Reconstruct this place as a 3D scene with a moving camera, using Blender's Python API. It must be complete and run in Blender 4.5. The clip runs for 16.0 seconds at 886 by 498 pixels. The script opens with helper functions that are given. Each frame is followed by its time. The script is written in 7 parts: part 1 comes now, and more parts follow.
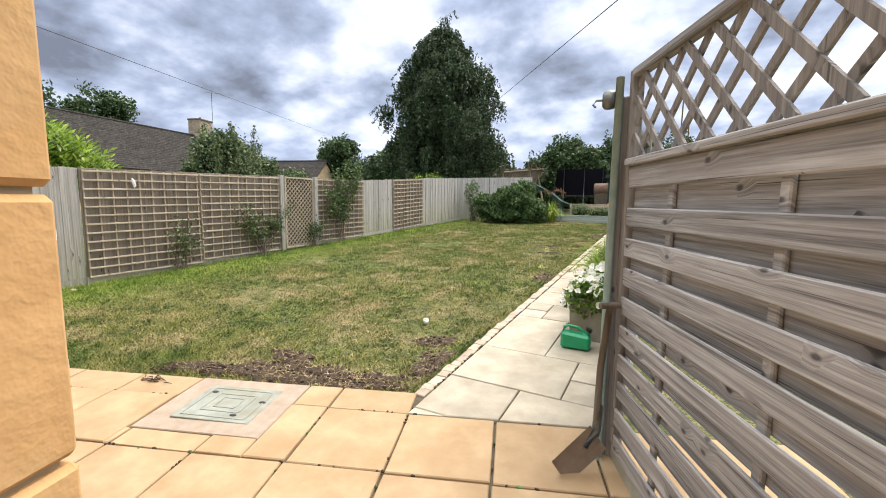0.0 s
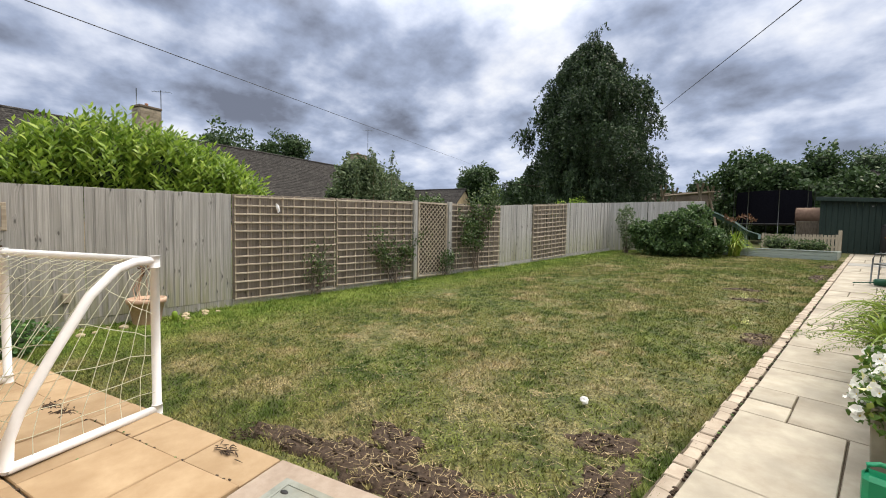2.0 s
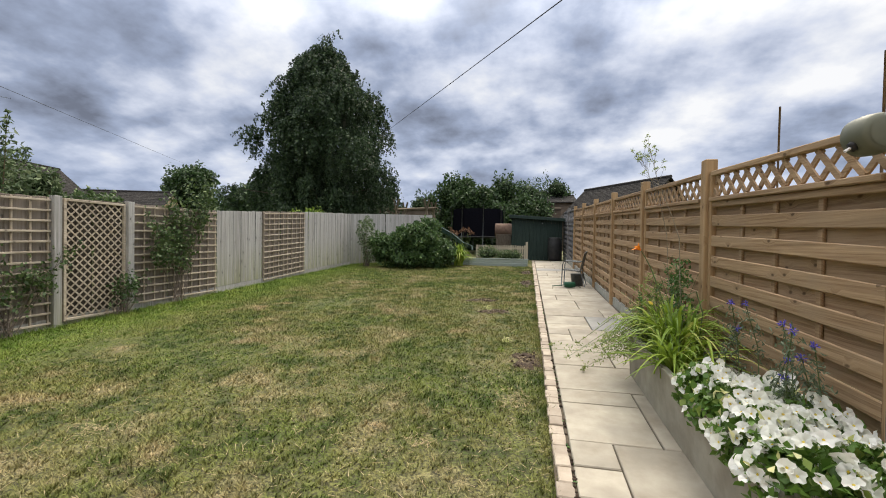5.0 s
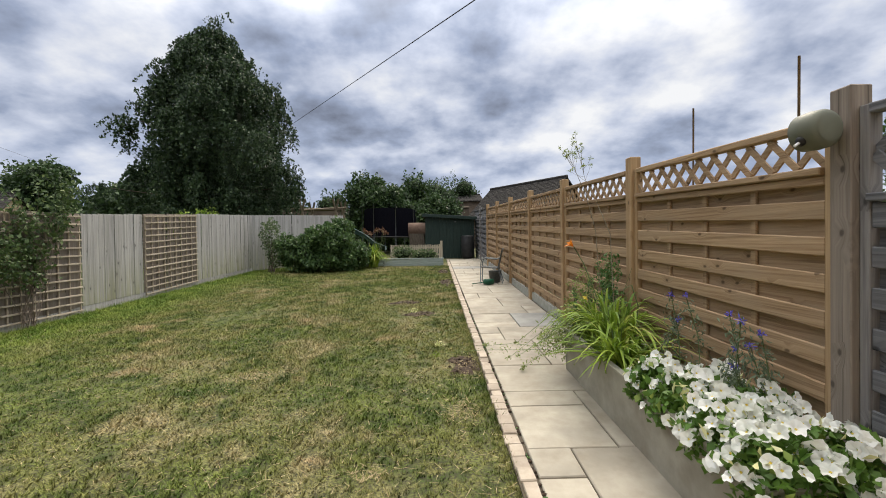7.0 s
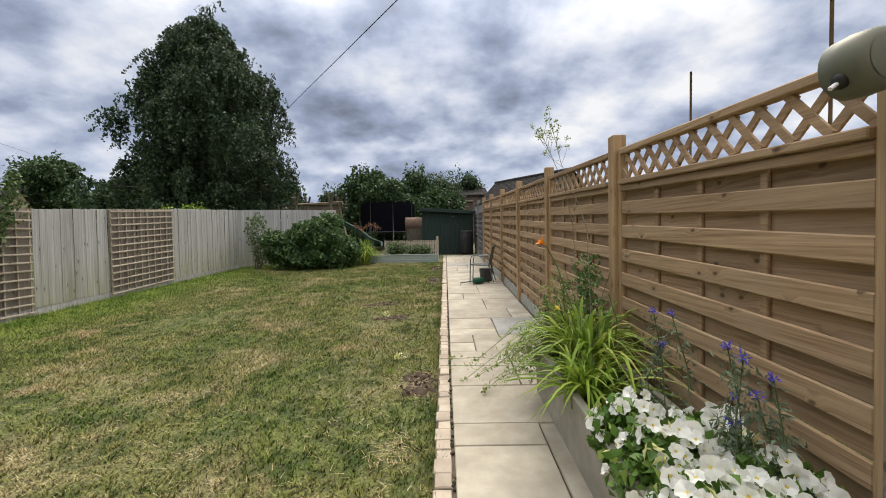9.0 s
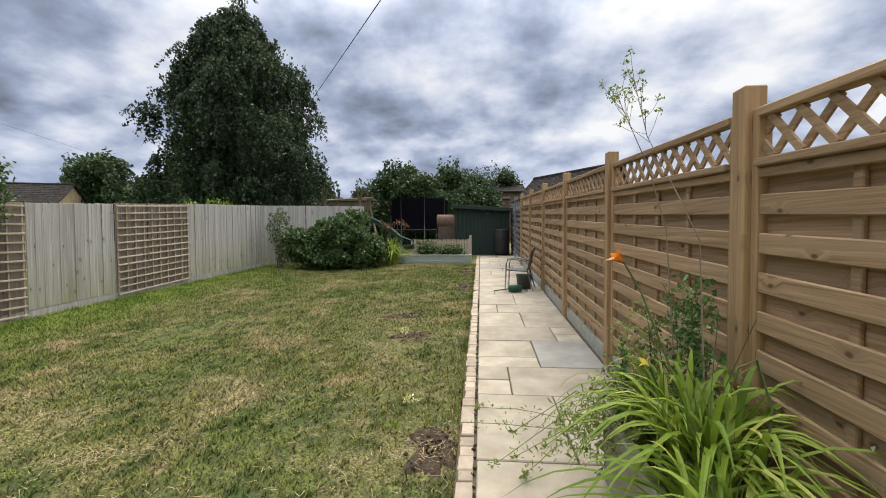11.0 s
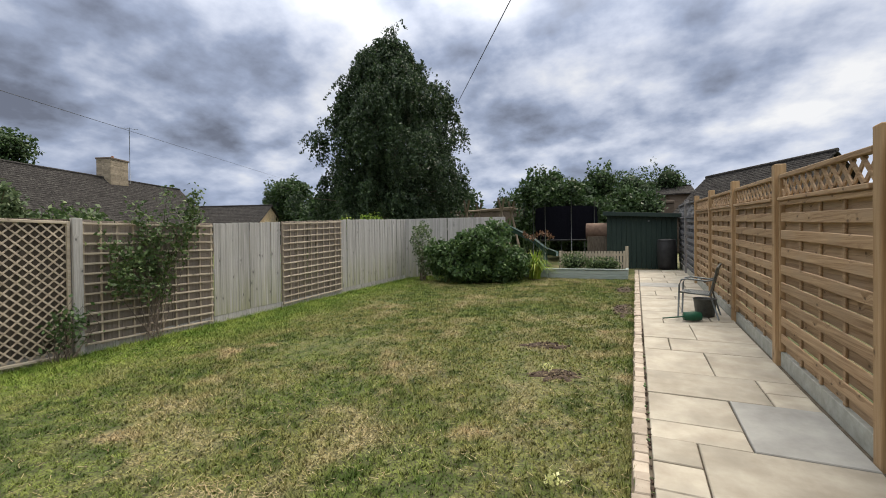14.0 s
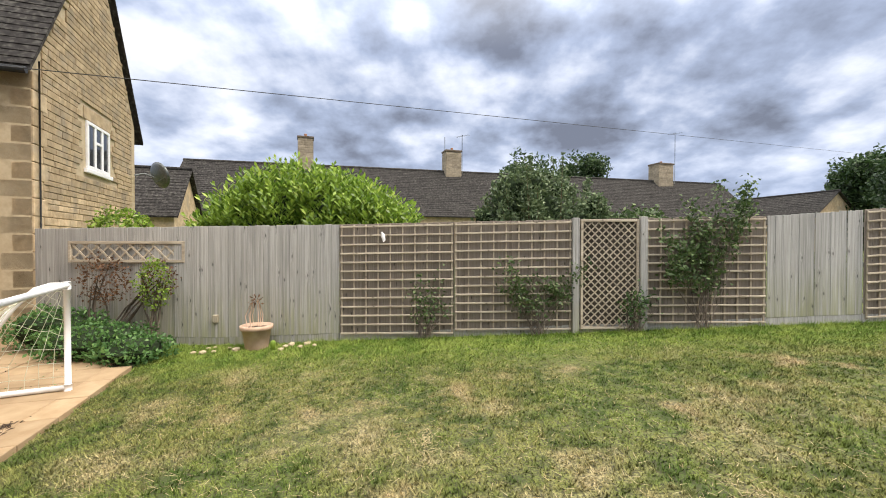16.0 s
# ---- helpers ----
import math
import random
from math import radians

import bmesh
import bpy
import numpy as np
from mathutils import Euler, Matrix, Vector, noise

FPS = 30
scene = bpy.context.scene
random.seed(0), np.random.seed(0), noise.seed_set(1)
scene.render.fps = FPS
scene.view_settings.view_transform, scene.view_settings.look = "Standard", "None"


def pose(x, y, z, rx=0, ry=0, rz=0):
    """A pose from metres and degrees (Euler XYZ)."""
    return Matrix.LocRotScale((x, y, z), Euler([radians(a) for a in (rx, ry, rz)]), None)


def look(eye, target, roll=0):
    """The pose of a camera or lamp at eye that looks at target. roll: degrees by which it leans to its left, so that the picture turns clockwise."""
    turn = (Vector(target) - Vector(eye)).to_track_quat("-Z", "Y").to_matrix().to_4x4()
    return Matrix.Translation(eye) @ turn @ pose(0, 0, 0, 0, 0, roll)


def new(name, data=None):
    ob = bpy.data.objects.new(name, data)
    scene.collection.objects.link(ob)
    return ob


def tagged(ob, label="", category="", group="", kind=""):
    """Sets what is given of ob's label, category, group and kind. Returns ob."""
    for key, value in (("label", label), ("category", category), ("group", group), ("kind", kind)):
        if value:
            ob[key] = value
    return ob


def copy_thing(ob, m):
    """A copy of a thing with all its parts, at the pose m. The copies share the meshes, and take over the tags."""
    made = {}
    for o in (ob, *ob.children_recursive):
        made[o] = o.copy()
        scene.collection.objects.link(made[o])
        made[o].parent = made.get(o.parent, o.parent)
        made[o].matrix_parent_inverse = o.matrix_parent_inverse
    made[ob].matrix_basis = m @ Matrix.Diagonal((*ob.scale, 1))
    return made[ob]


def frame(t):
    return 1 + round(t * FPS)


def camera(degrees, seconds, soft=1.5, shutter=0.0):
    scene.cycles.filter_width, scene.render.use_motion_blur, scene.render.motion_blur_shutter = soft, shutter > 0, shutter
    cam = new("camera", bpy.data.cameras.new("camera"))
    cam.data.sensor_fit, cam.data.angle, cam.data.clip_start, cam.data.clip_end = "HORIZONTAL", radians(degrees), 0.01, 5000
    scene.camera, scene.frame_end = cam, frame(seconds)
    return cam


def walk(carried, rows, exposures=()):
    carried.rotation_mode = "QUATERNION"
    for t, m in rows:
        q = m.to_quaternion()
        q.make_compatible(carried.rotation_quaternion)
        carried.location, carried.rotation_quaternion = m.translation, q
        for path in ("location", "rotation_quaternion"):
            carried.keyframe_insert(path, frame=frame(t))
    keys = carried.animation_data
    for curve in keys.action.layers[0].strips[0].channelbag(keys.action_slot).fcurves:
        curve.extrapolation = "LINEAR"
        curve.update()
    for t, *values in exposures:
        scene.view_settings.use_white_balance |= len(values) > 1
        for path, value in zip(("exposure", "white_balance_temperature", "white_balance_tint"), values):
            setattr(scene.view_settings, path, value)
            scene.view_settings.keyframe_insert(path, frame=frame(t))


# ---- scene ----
cam = camera(93.8, 16.0, soft=1.0)
METRES, EYE, TILT, LEAN, TURN = 6.3, 1.5, 0.0, 0.0, 28.5
ROWS = [
    (0.0, 0.0, 0.0, 0.0, 0.08, -6.59, -0.66),
    (0.5, -0.0007, 0.0501, 0.0, 7.02, -6.37, -0.55),
    (1.0, -0.0051, 0.1036, -0.0073, 15.54, -5.51, -0.58),
    (1.5, -0.0154, 0.1488, -0.0063, 19.97, -4.43, -0.84),
    (2.0, -0.0371, 0.1898, -0.0024, 18.68, -3.11, -1.09),
    (2.5, -0.0455, 0.2429, -0.0026, 13.81, -1.92, -1.49),
    (3.0, -0.0522, 0.2937, -0.0015, 6.41, -1.3, -1.44),
    (3.5, -0.0648, 0.3351, 0.0006, -0.66, -1.11, -1.21),
    (4.0, -0.0661, 0.3796, -0.0019, -7.15, -1.03, -1.18),
    (6.5, -0.0816, 0.5091, -0.0019, -26.87, -0.63, 0.31),
    (7.0, -0.0847, 0.5114, 0.0004, -29.68, -0.82, 0.86),
    (7.5, -0.0772, 0.5082, 0.0027, -31.63, -1.01, 1.32),
    (8.0, -0.0386, 0.504, 0.0012, -32.08, -1.22, 1.51),
    (8.5, 0.0013, 0.5187, -0.0016, -30.64, -1.39, 1.35),
    (9.0, 0.0351, 0.5599, 0.003, -28.2, -1.52, 0.98),
    (11.5, 0.1386, 0.726, 0.017, -22.89, -1.91, 0.21),
    (12.0, 0.1558, 0.7526, 0.0216, -22.39, -1.73, 0.18),
    (12.5, 0.1619, 0.7863, 0.024, -21.0, -1.34, 0.27),
    (13.0, 0.164, 0.8047, 0.0272, -18.09, -0.93, 0.49),
    (13.5, 0.1655, 0.8083, 0.0279, -12.73, -0.63, 0.64),
    (14.0, 0.1603, 0.8075, 0.0268, -3.58, -0.5, 0.65),
    (14.5, 0.1499, 0.8068, 0.0248, 9.73, -0.5, 0.36),
    (15.0, 0.1491, 0.8069, 0.0227, 26.28, -0.6, 0.01),
    (15.5, 0.1491, 0.7987, 0.0223, 44.27, -0.75, -0.21),
    (16.0, 0.1436, 0.7829, 0.0244, 62.24, -0.79, -0.1),
]
walk(cam, [(t, pose(0, 0, EYE, TILT, LEAN, TURN) @ pose(METRES * x, METRES * y, METRES * z, 90 + pitch, roll, yaw)) for t, x, y, z, yaw, pitch, roll in ROWS], [(0.0, 0.58), (0.5, 0.36), (1.0, 0.22), (1.5, 0.19), (2.5, 0.2), (4.0, 0.12), (6.5, 0.0), (8.5, 0.0), (9.0, 0.0), (12.0, 0.05), (13.5, 0.0), (14.5, -0.03), (15.2, 0.32), (16.0, 0.44)])

# ---- world, sun, exposure ----
world = bpy.data.worlds.new("world")
scene.world = world
world.use_nodes = True


def build_sky(nt):
    nt.nodes.clear()
    N = nt.nodes.new
    L = nt.links.new
    out = N("ShaderNodeOutputWorld")
    sky = N("ShaderNodeTexSky")
    sky.sky_type = "NISHITA"
    sky.sun_disc = False
    sky.sun_elevation = radians(52)
    sky.sun_rotation = radians(20)
    tc = N("ShaderNodeTexCoord")
    sep = N("ShaderNodeSeparateXYZ")
    L(tc.outputs["Generated"], sep.inputs[0])
    up = N("ShaderNodeMath")
    up.operation = "MAXIMUM"
    up.inputs[1].default_value = 0.0
    L(sep.outputs[2], up.inputs[0])
    lift = N("ShaderNodeMath")
    lift.operation = "ADD"
    lift.inputs[1].default_value = 0.34
    L(up.outputs[0], lift.inputs[0])
    dv = []
    for i in (0, 1):
        d = N("ShaderNodeMath")
        d.operation = "DIVIDE"
        L(sep.outputs[i], d.inputs[0])
        L(lift.outputs[0], d.inputs[1])
        dv.append(d)
    comb = N("ShaderNodeCombineXYZ")
    L(dv[0].outputs[0], comb.inputs[0])
    L(dv[1].outputs[0], comb.inputs[1])
    drift = N("ShaderNodeVectorMath")
    drift.inputs[1].default_value = (2.35, 0.6, 0.0)
    L(comb.outputs[0], drift.inputs[0])
    comb = drift
    big = N("ShaderNodeTexNoise")
    big.inputs["Scale"].default_value = 1.15
    big.inputs["Detail"].default_value = 7
    big.inputs["Roughness"].default_value = 0.52
    big.inputs["Distortion"].default_value = 0.0
    L(comb.outputs[0], big.inputs["Vector"])
    mid = N("ShaderNodeTexNoise")
    mid.inputs["Scale"].default_value = 3.3
    mid.inputs["Detail"].default_value = 6
    mid.inputs["Roughness"].default_value = 0.53
    L(comb.outputs[0], mid.inputs["Vector"])
    mx = N("ShaderNodeMath")
    mx.operation = "MULTIPLY_ADD"
    mx.inputs[1].default_value = 0.58
    L(mid.outputs[0], mx.inputs[0])
    half = N("ShaderNodeMath")
    half.operation = "MULTIPLY"
    half.inputs[1].default_value = 0.49
    L(big.outputs[0], half.inputs[0])
    L(half.outputs[0], mx.inputs[2])
    ramp = N("ShaderNodeValToRGB")
    cr = ramp.color_ramp
    cr.elements[0].position, cr.elements[0].color = 0.40, (0.17, 0.19, 0.25, 1)
    cr.elements[1].position, cr.elements[1].color = 0.66, (0.97, 0.975, 0.99, 1)
    e = cr.elements.new(0.495)
    e.color = (0.36, 0.42, 0.565, 1)
    e = cr.elements.new(0.57)
    e.color = (0.64, 0.69, 0.82, 1)
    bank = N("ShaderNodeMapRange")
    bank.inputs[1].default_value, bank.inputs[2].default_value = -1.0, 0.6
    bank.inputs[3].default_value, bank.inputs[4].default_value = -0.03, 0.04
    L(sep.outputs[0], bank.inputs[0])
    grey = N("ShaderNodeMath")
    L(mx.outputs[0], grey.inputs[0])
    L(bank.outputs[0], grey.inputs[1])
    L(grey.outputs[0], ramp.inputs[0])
    low = N("ShaderNodeMapRange")
    low.inputs[1].default_value, low.inputs[2].default_value = 0.0, 0.22
    low.inputs[3].default_value, low.inputs[4].default_value = 0.55, 0.0
    L(sep.outputs[2], low.inputs[0])
    haze = N("ShaderNodeMix")
    haze.data_type = "RGBA"
    haze.inputs[7].default_value = (0.45, 0.54, 0.76, 1)
    L(low.outputs[0], haze.inputs[0])
    L(ramp.outputs[0], haze.inputs[6])
    over = N("ShaderNodeMapRange")
    over.inputs[1].default_value, over.inputs[2].default_value = 0.42, 0.85
    L(sep.outputs[2], over.inputs[0])
    white = N("ShaderNodeMix")
    white.data_type = "RGBA"
    white.inputs[7].default_value = (0.625, 0.615, 0.59, 1)
    L(over.outputs[0], white.inputs[0])
    L(haze.outputs[2], white.inputs[6])
    bsky = N("ShaderNodeBackground")
    bsky.inputs[1].default_value = 0.05
    L(sky.outputs[0], bsky.inputs[0])
    bcl = N("ShaderNodeBackground")
    dome = N("ShaderNodeMapRange")
    dome.interpolation_type = "SMOOTHSTEP"
    dome.inputs[1].default_value, dome.inputs[2].default_value = 0.35, 1.0
    dome.inputs[3].default_value, dome.inputs[4].default_value = CLOUD, CLOUD * ZENITH
    L(sep.outputs[2], dome.inputs[0])
    L(dome.outputs[0], bcl.inputs[1])
    L(white.outputs[2], bcl.inputs[0])
    add = N("ShaderNodeMixShader")
    add.inputs[0].default_value = 0.93
    L(bsky.outputs[0], add.inputs[1])
    L(bcl.outputs[0], add.inputs[2])
    L(add.outputs[0], out.inputs[0])


CLOUD, ZENITH = 1.0, 5.0
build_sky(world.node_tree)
sun = new("sun", bpy.data.lights.new("sun", "SUN"))
sun.data.energy, sun.data.angle, sun.data.color = 2.5, radians(25), (1.0, 0.88, 0.72)
sun.matrix_world = look((0, 0, 20), (-4.2, -11.5, 4.5))

# ---- materials ----


def mat(name, c1, c2, scale=6.0, stretch=(1, 1, 1), rough=0.85, bump=0.3, c3=None, scale3=1.2, amount3=0.5, metal=0.0, vary=0.0, spec=0.3, detail=6, coord="Object", dist=0.01, knots=None):
    """Two colours mixed by fine stretched noise, a third one by broad stains, brightness varied piece by piece."""
    m = bpy.data.materials.new(name)
    m.use_nodes = True
    nt = m.node_tree
    N, L = nt.nodes.new, nt.links.new
    b = nt.nodes["Principled BSDF"]
    b.inputs["Roughness"].default_value = rough
    b.inputs["Metallic"].default_value = metal
    b.inputs["Specular IOR Level"].default_value = spec
    tc = N("ShaderNodeTexCoord")
    geo = N("ShaderNodeNewGeometry")
    src = geo.outputs["Position"] if coord == "World" else tc.outputs["Object"]
    mp = N("ShaderNodeMapping")
    mp.inputs["Scale"].default_value = [scale * s for s in stretch]
    L(src, mp.inputs["Vector"])
    info = N("ShaderNodeObjectInfo")
    shift = N("ShaderNodeMath")
    shift.operation = "MULTIPLY"
    shift.inputs[1].default_value = 37.0
    L(info.outputs["Random"], shift.inputs[0])
    mv = N("ShaderNodeVectorMath")
    L(mp.outputs[0], mv.inputs[0])
    L(shift.outputs[0], mv.inputs[1])
    n1 = N("ShaderNodeTexNoise")
    n1.inputs["Scale"].default_value = 1.0
    n1.inputs["Detail"].default_value = detail
    n1.inputs["Roughness"].default_value = 0.62
    L(mv.outputs[0], n1.inputs["Vector"])
    r1 = N("ShaderNodeMapRange")
    r1.inputs[1].default_value, r1.inputs[2].default_value = 0.32, 0.68
    L(n1.outputs[0], r1.inputs[0])
    mix = N("ShaderNodeMix")
    mix.data_type = "RGBA"
    mix.inputs[6].default_value, mix.inputs[7].default_value = (*c1, 1), (*c2, 1)
    L(r1.outputs[0], mix.inputs[0])
    col = mix.outputs[2]
    if c3:
        n3 = N("ShaderNodeTexNoise")
        n3.inputs["Scale"].default_value = scale3
        n3.inputs["Detail"].default_value = 5
        L(src, n3.inputs["Vector"])
        r3 = N("ShaderNodeMapRange")
        r3.inputs[1].default_value, r3.inputs[2].default_value = 0.48, 0.68
        r3.inputs[4].default_value = amount3
        L(n3.outputs[0], r3.inputs[0])
        mix3 = N("ShaderNodeMix")
        mix3.data_type = "RGBA"
        mix3.inputs[7].default_value = (*c3, 1)
        L(r3.outputs[0], mix3.inputs[0])
        L(col, mix3.inputs[6])
        col = mix3.outputs[2]
    if knots:
        vm = N("ShaderNodeMapping")
        vm.inputs["Scale"].default_value = knots
        L(src, vm.inputs["Vector"])
        va = N("ShaderNodeVectorMath")
        L(vm.outputs[0], va.inputs[0])
        L(shift.outputs[0], va.inputs[1])
        vo = N("ShaderNodeTexVoronoi")
        vo.inputs["Scale"].default_value = 1.0
        L(va.outputs[0], vo.inputs["Vector"])
        rk = N("ShaderNodeMapRange")
        rk.inputs[1].default_value, rk.inputs[2].default_value = 0.07, 0.16
        rk.inputs[3].default_value, rk.inputs[4].default_value = 0.75, 0.0
        L(vo.outputs["Distance"], rk.inputs[0])
        mk = N("ShaderNodeMix")
        mk.data_type = "RGBA"
        mk.inputs[7].default_value = (*[c * 0.35 for c in c1], 1)
        L(rk.outputs[0], mk.inputs[0])
        L(col, mk.inputs[6])
        col = mk.outputs[2]
    if vary:
        hs = N("ShaderNodeHueSaturation")
        rv = N("ShaderNodeMapRange")
        rv.inputs[3].default_value, rv.inputs[4].default_value = 1 - vary, 1 + vary
        L(info.outputs["Random"], rv.inputs[0])
        isl = N("ShaderNodeMapRange")
        isl.inputs[3].default_value, isl.inputs[4].default_value = 1 - vary * 0.6, 1 + vary * 0.6
        L(geo.outputs["Random Per Island"], isl.inputs[0])
        mu = N("ShaderNodeMath")
        mu.operation = "MULTIPLY"
        L(rv.outputs[0], mu.inputs[0])
        L(isl.outputs[0], mu.inputs[1])
        L(mu.outputs[0], hs.inputs["Value"])
        L(col, hs.inputs["Color"])
        col = hs.outputs[0]
    L(col, b.inputs["Base Color"])
    if bump:
        bp = N("ShaderNodeBump")
        bp.inputs["Strength"].default_value = bump
        bp.inputs["Distance"].default_value = dist
        L(n1.outputs[0], bp.inputs["Height"])
        L(bp.outputs[0], b.inputs["Normal"])
    return m


def wood(name, dark, light, along="y", stain=None, knot=0.5, crack=0.0, vary=0.12, rough=0.85, algae=None, fine=1.0):
    """Sawn timber: streaked grain that bends round knots, thin drying cracks, broad stains."""
    m = bpy.data.materials.new(name)
    m.use_nodes = True
    nt = m.node_tree
    N, L = nt.nodes.new, nt.links.new
    b = nt.nodes["Principled BSDF"]
    b.inputs["Roughness"].default_value = rough
    b.inputs["Specular IOR Level"].default_value = 0.25
    tc, geo, info = N("ShaderNodeTexCoord"), N("ShaderNodeNewGeometry"), N("ShaderNodeObjectInfo")
    sep = N("ShaderNodeSeparateXYZ")
    L(tc.outputs["Object"], sep.inputs[0])

    def math_(op, a, c, d=None):
        n = N("ShaderNodeMath")
        n.operation = op
        for i, v in enumerate((a, c) if d is None else (a, c, d)):
            if isinstance(v, (int, float)):
                n.inputs[i].default_value = v
            else:
                L(v, n.inputs[i])
        return n.outputs[0]

    def span(v, a, c, lo=0.0, hi=1.0):
        n = N("ShaderNodeMapRange")
        n.inputs[1].default_value, n.inputs[2].default_value, n.inputs[3].default_value, n.inputs[4].default_value = a, c, lo, hi
        L(v, n.inputs[0])
        return n.outputs[0]

    def vec(x, y, z=0.0):
        n = N("ShaderNodeCombineXYZ")
        for i, v in enumerate((x, y, z)):
            if isinstance(v, (int, float)):
                n.inputs[i].default_value = v
            else:
                L(v, n.inputs[i])
        return n.outputs[0]

    def noise_(v, detail=4, r=0.6):
        n = N("ShaderNodeTexNoise")
        n.inputs["Scale"].default_value = 1.0
        n.inputs["Detail"].default_value = detail
        n.inputs["Roughness"].default_value = r
        L(v, n.inputs["Vector"])
        return n.outputs[0]

    def blend(f, a, c):
        x = N("ShaderNodeMix")
        x.data_type = "RGBA"
        L(f, x.inputs[0])
        for k, v in ((6, a), (7, c)):
            if isinstance(v, tuple):
                x.inputs[k].default_value = (*v, 1)
            else:
                L(v, x.inputs[k])
        return x.outputs[2]

    run, over = (sep.outputs[1], sep.outputs[2]) if along == "y" else (sep.outputs[2], sep.outputs[1])
    over = math_("ADD", over, math_("MULTIPLY", sep.outputs[0], 0.7))
    shift = math_("MULTIPLY", info.outputs["Random"], 37.0)
    vo = N("ShaderNodeTexVoronoi")
    vo.voronoi_dimensions = "2D"
    vo.inputs["Scale"].default_value = 1.0
    wob = noise_(vec(math_("MULTIPLY", run, 9.0), math_("MULTIPLY", over, 9.0), shift), 2)
    L(vec(math_("MULTIPLY_ADD", run, 7.5, shift), math_("ADD", math_("MULTIPLY_ADD", over, 13.0, shift), math_("MULTIPLY", wob, 0.3))), vo.inputs["Vector"])
    keep = N("ShaderNodeSeparateColor")
    L(vo.outputs["Color"], keep.inputs[0])
    kept = math_("GREATER_THAN", keep.outputs[0], 1.0 - knot)
    eye = math_("MULTIPLY", span(vo.outputs["Distance"], 0.07, 0.16, 1.0, 0.0), kept)
    halo = math_("MULTIPLY", span(vo.outputs["Distance"], 0.05, 0.55, 1.0, 0.0), kept)
    bent = math_("MULTIPLY_ADD", halo, 0.03, over)
    g1 = noise_(vec(math_("MULTIPLY_ADD", run, 1.1, shift), math_("MULTIPLY", bent, 46.0), shift), 5, 0.62)
    g2 = noise_(vec(math_("MULTIPLY_ADD", run, 5.0, shift), math_("MULTIPLY", bent, 170.0), shift), 2)
    grain = math_("ADD", math_("MULTIPLY", g1, 0.72), math_("MULTIPLY", g2, 0.28 * fine))
    col = blend(span(grain, 0.36, 0.64), dark, light)
    broad = noise_(vec(math_("MULTIPLY_ADD", run, 2.0, shift), math_("MULTIPLY", over, 6.0), shift), 4)
    if stain:
        col = blend(span(broad, 0.47, 0.68, 0.0, 0.75), col, stain)
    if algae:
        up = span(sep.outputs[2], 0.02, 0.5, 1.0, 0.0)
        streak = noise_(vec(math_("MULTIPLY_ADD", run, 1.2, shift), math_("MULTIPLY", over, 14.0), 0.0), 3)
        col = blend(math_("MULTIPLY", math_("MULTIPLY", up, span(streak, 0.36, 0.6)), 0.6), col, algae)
    if crack:
        cr = noise_(vec(math_("MULTIPLY_ADD", run, 0.9, shift), math_("MULTIPLY", bent, 75.0), 3.0), 2)
        col = blend(span(cr, 0.30, 0.37, crack, 0.0), col, tuple(c * 0.3 for c in dark))
    col = blend(math_("MULTIPLY", halo, 0.25), col, tuple(c * 0.7 for c in dark))
    col = blend(math_("MULTIPLY", eye, 0.8), col, tuple(c * 0.33 for c in dark))
    hs = N("ShaderNodeHueSaturation")
    L(math_("MULTIPLY", span(info.outputs["Random"], 0, 1, 1 - vary, 1 + vary), span(geo.outputs["Random Per Island"], 0, 1, 1 - vary * 0.5, 1 + vary * 0.5)), hs.inputs["Value"])
    L(col, hs.inputs["Color"])
    L(hs.outputs[0], b.inputs["Base Color"])
    bp = N("ShaderNodeBump")
    bp.inputs["Strength"].default_value = 0.45
    bp.inputs["Distance"].default_value = 0.006
    L(math_("SUBTRACT", grain, math_("MULTIPLY", eye, 0.3)), bp.inputs["Height"])
    L(bp.outputs[0], b.inputs["Normal"])
    return m


def leaf_mat(name, c1, c2, c3=None, rough=0.5, through_light=0.25):
    """A leaf: colour varied leaf by leaf, some light passing through."""
    m = bpy.data.materials.new(name)
    m.use_nodes = True
    nt = m.node_tree
    N, L = nt.nodes.new, nt.links.new
    b = nt.nodes["Principled BSDF"]
    b.inputs["Roughness"].default_value = rough
    b.inputs["Specular IOR Level"].default_value = 0.35
    geo = N("ShaderNodeNewGeometry")
    ramp = N("ShaderNodeValToRGB")
    ramp.color_ramp.elements[0].color = (*c1, 1)
    ramp.color_ramp.elements[1].color = (*c2, 1)
    if c3:
        ramp.color_ramp.elements[1].position = 0.86
        e = ramp.color_ramp.elements.new(1.0)
        e.color = (*c3, 1)
    L(geo.outputs["Random Per Island"], ramp.inputs[0])
    L(ramp.outputs[0], b.inputs["Base Color"])
    tr = N("ShaderNodeBsdfTranslucent")
    L(ramp.outputs[0], tr.inputs[0])
    ms = N("ShaderNodeMixShader")
    ms.inputs[0].default_value = through_light
    L(b.outputs[0], ms.inputs[1])
    L(tr.outputs[0], ms.inputs[2])
    L(ms.outputs[0], nt.nodes["Material Output"].inputs[0])
    return m


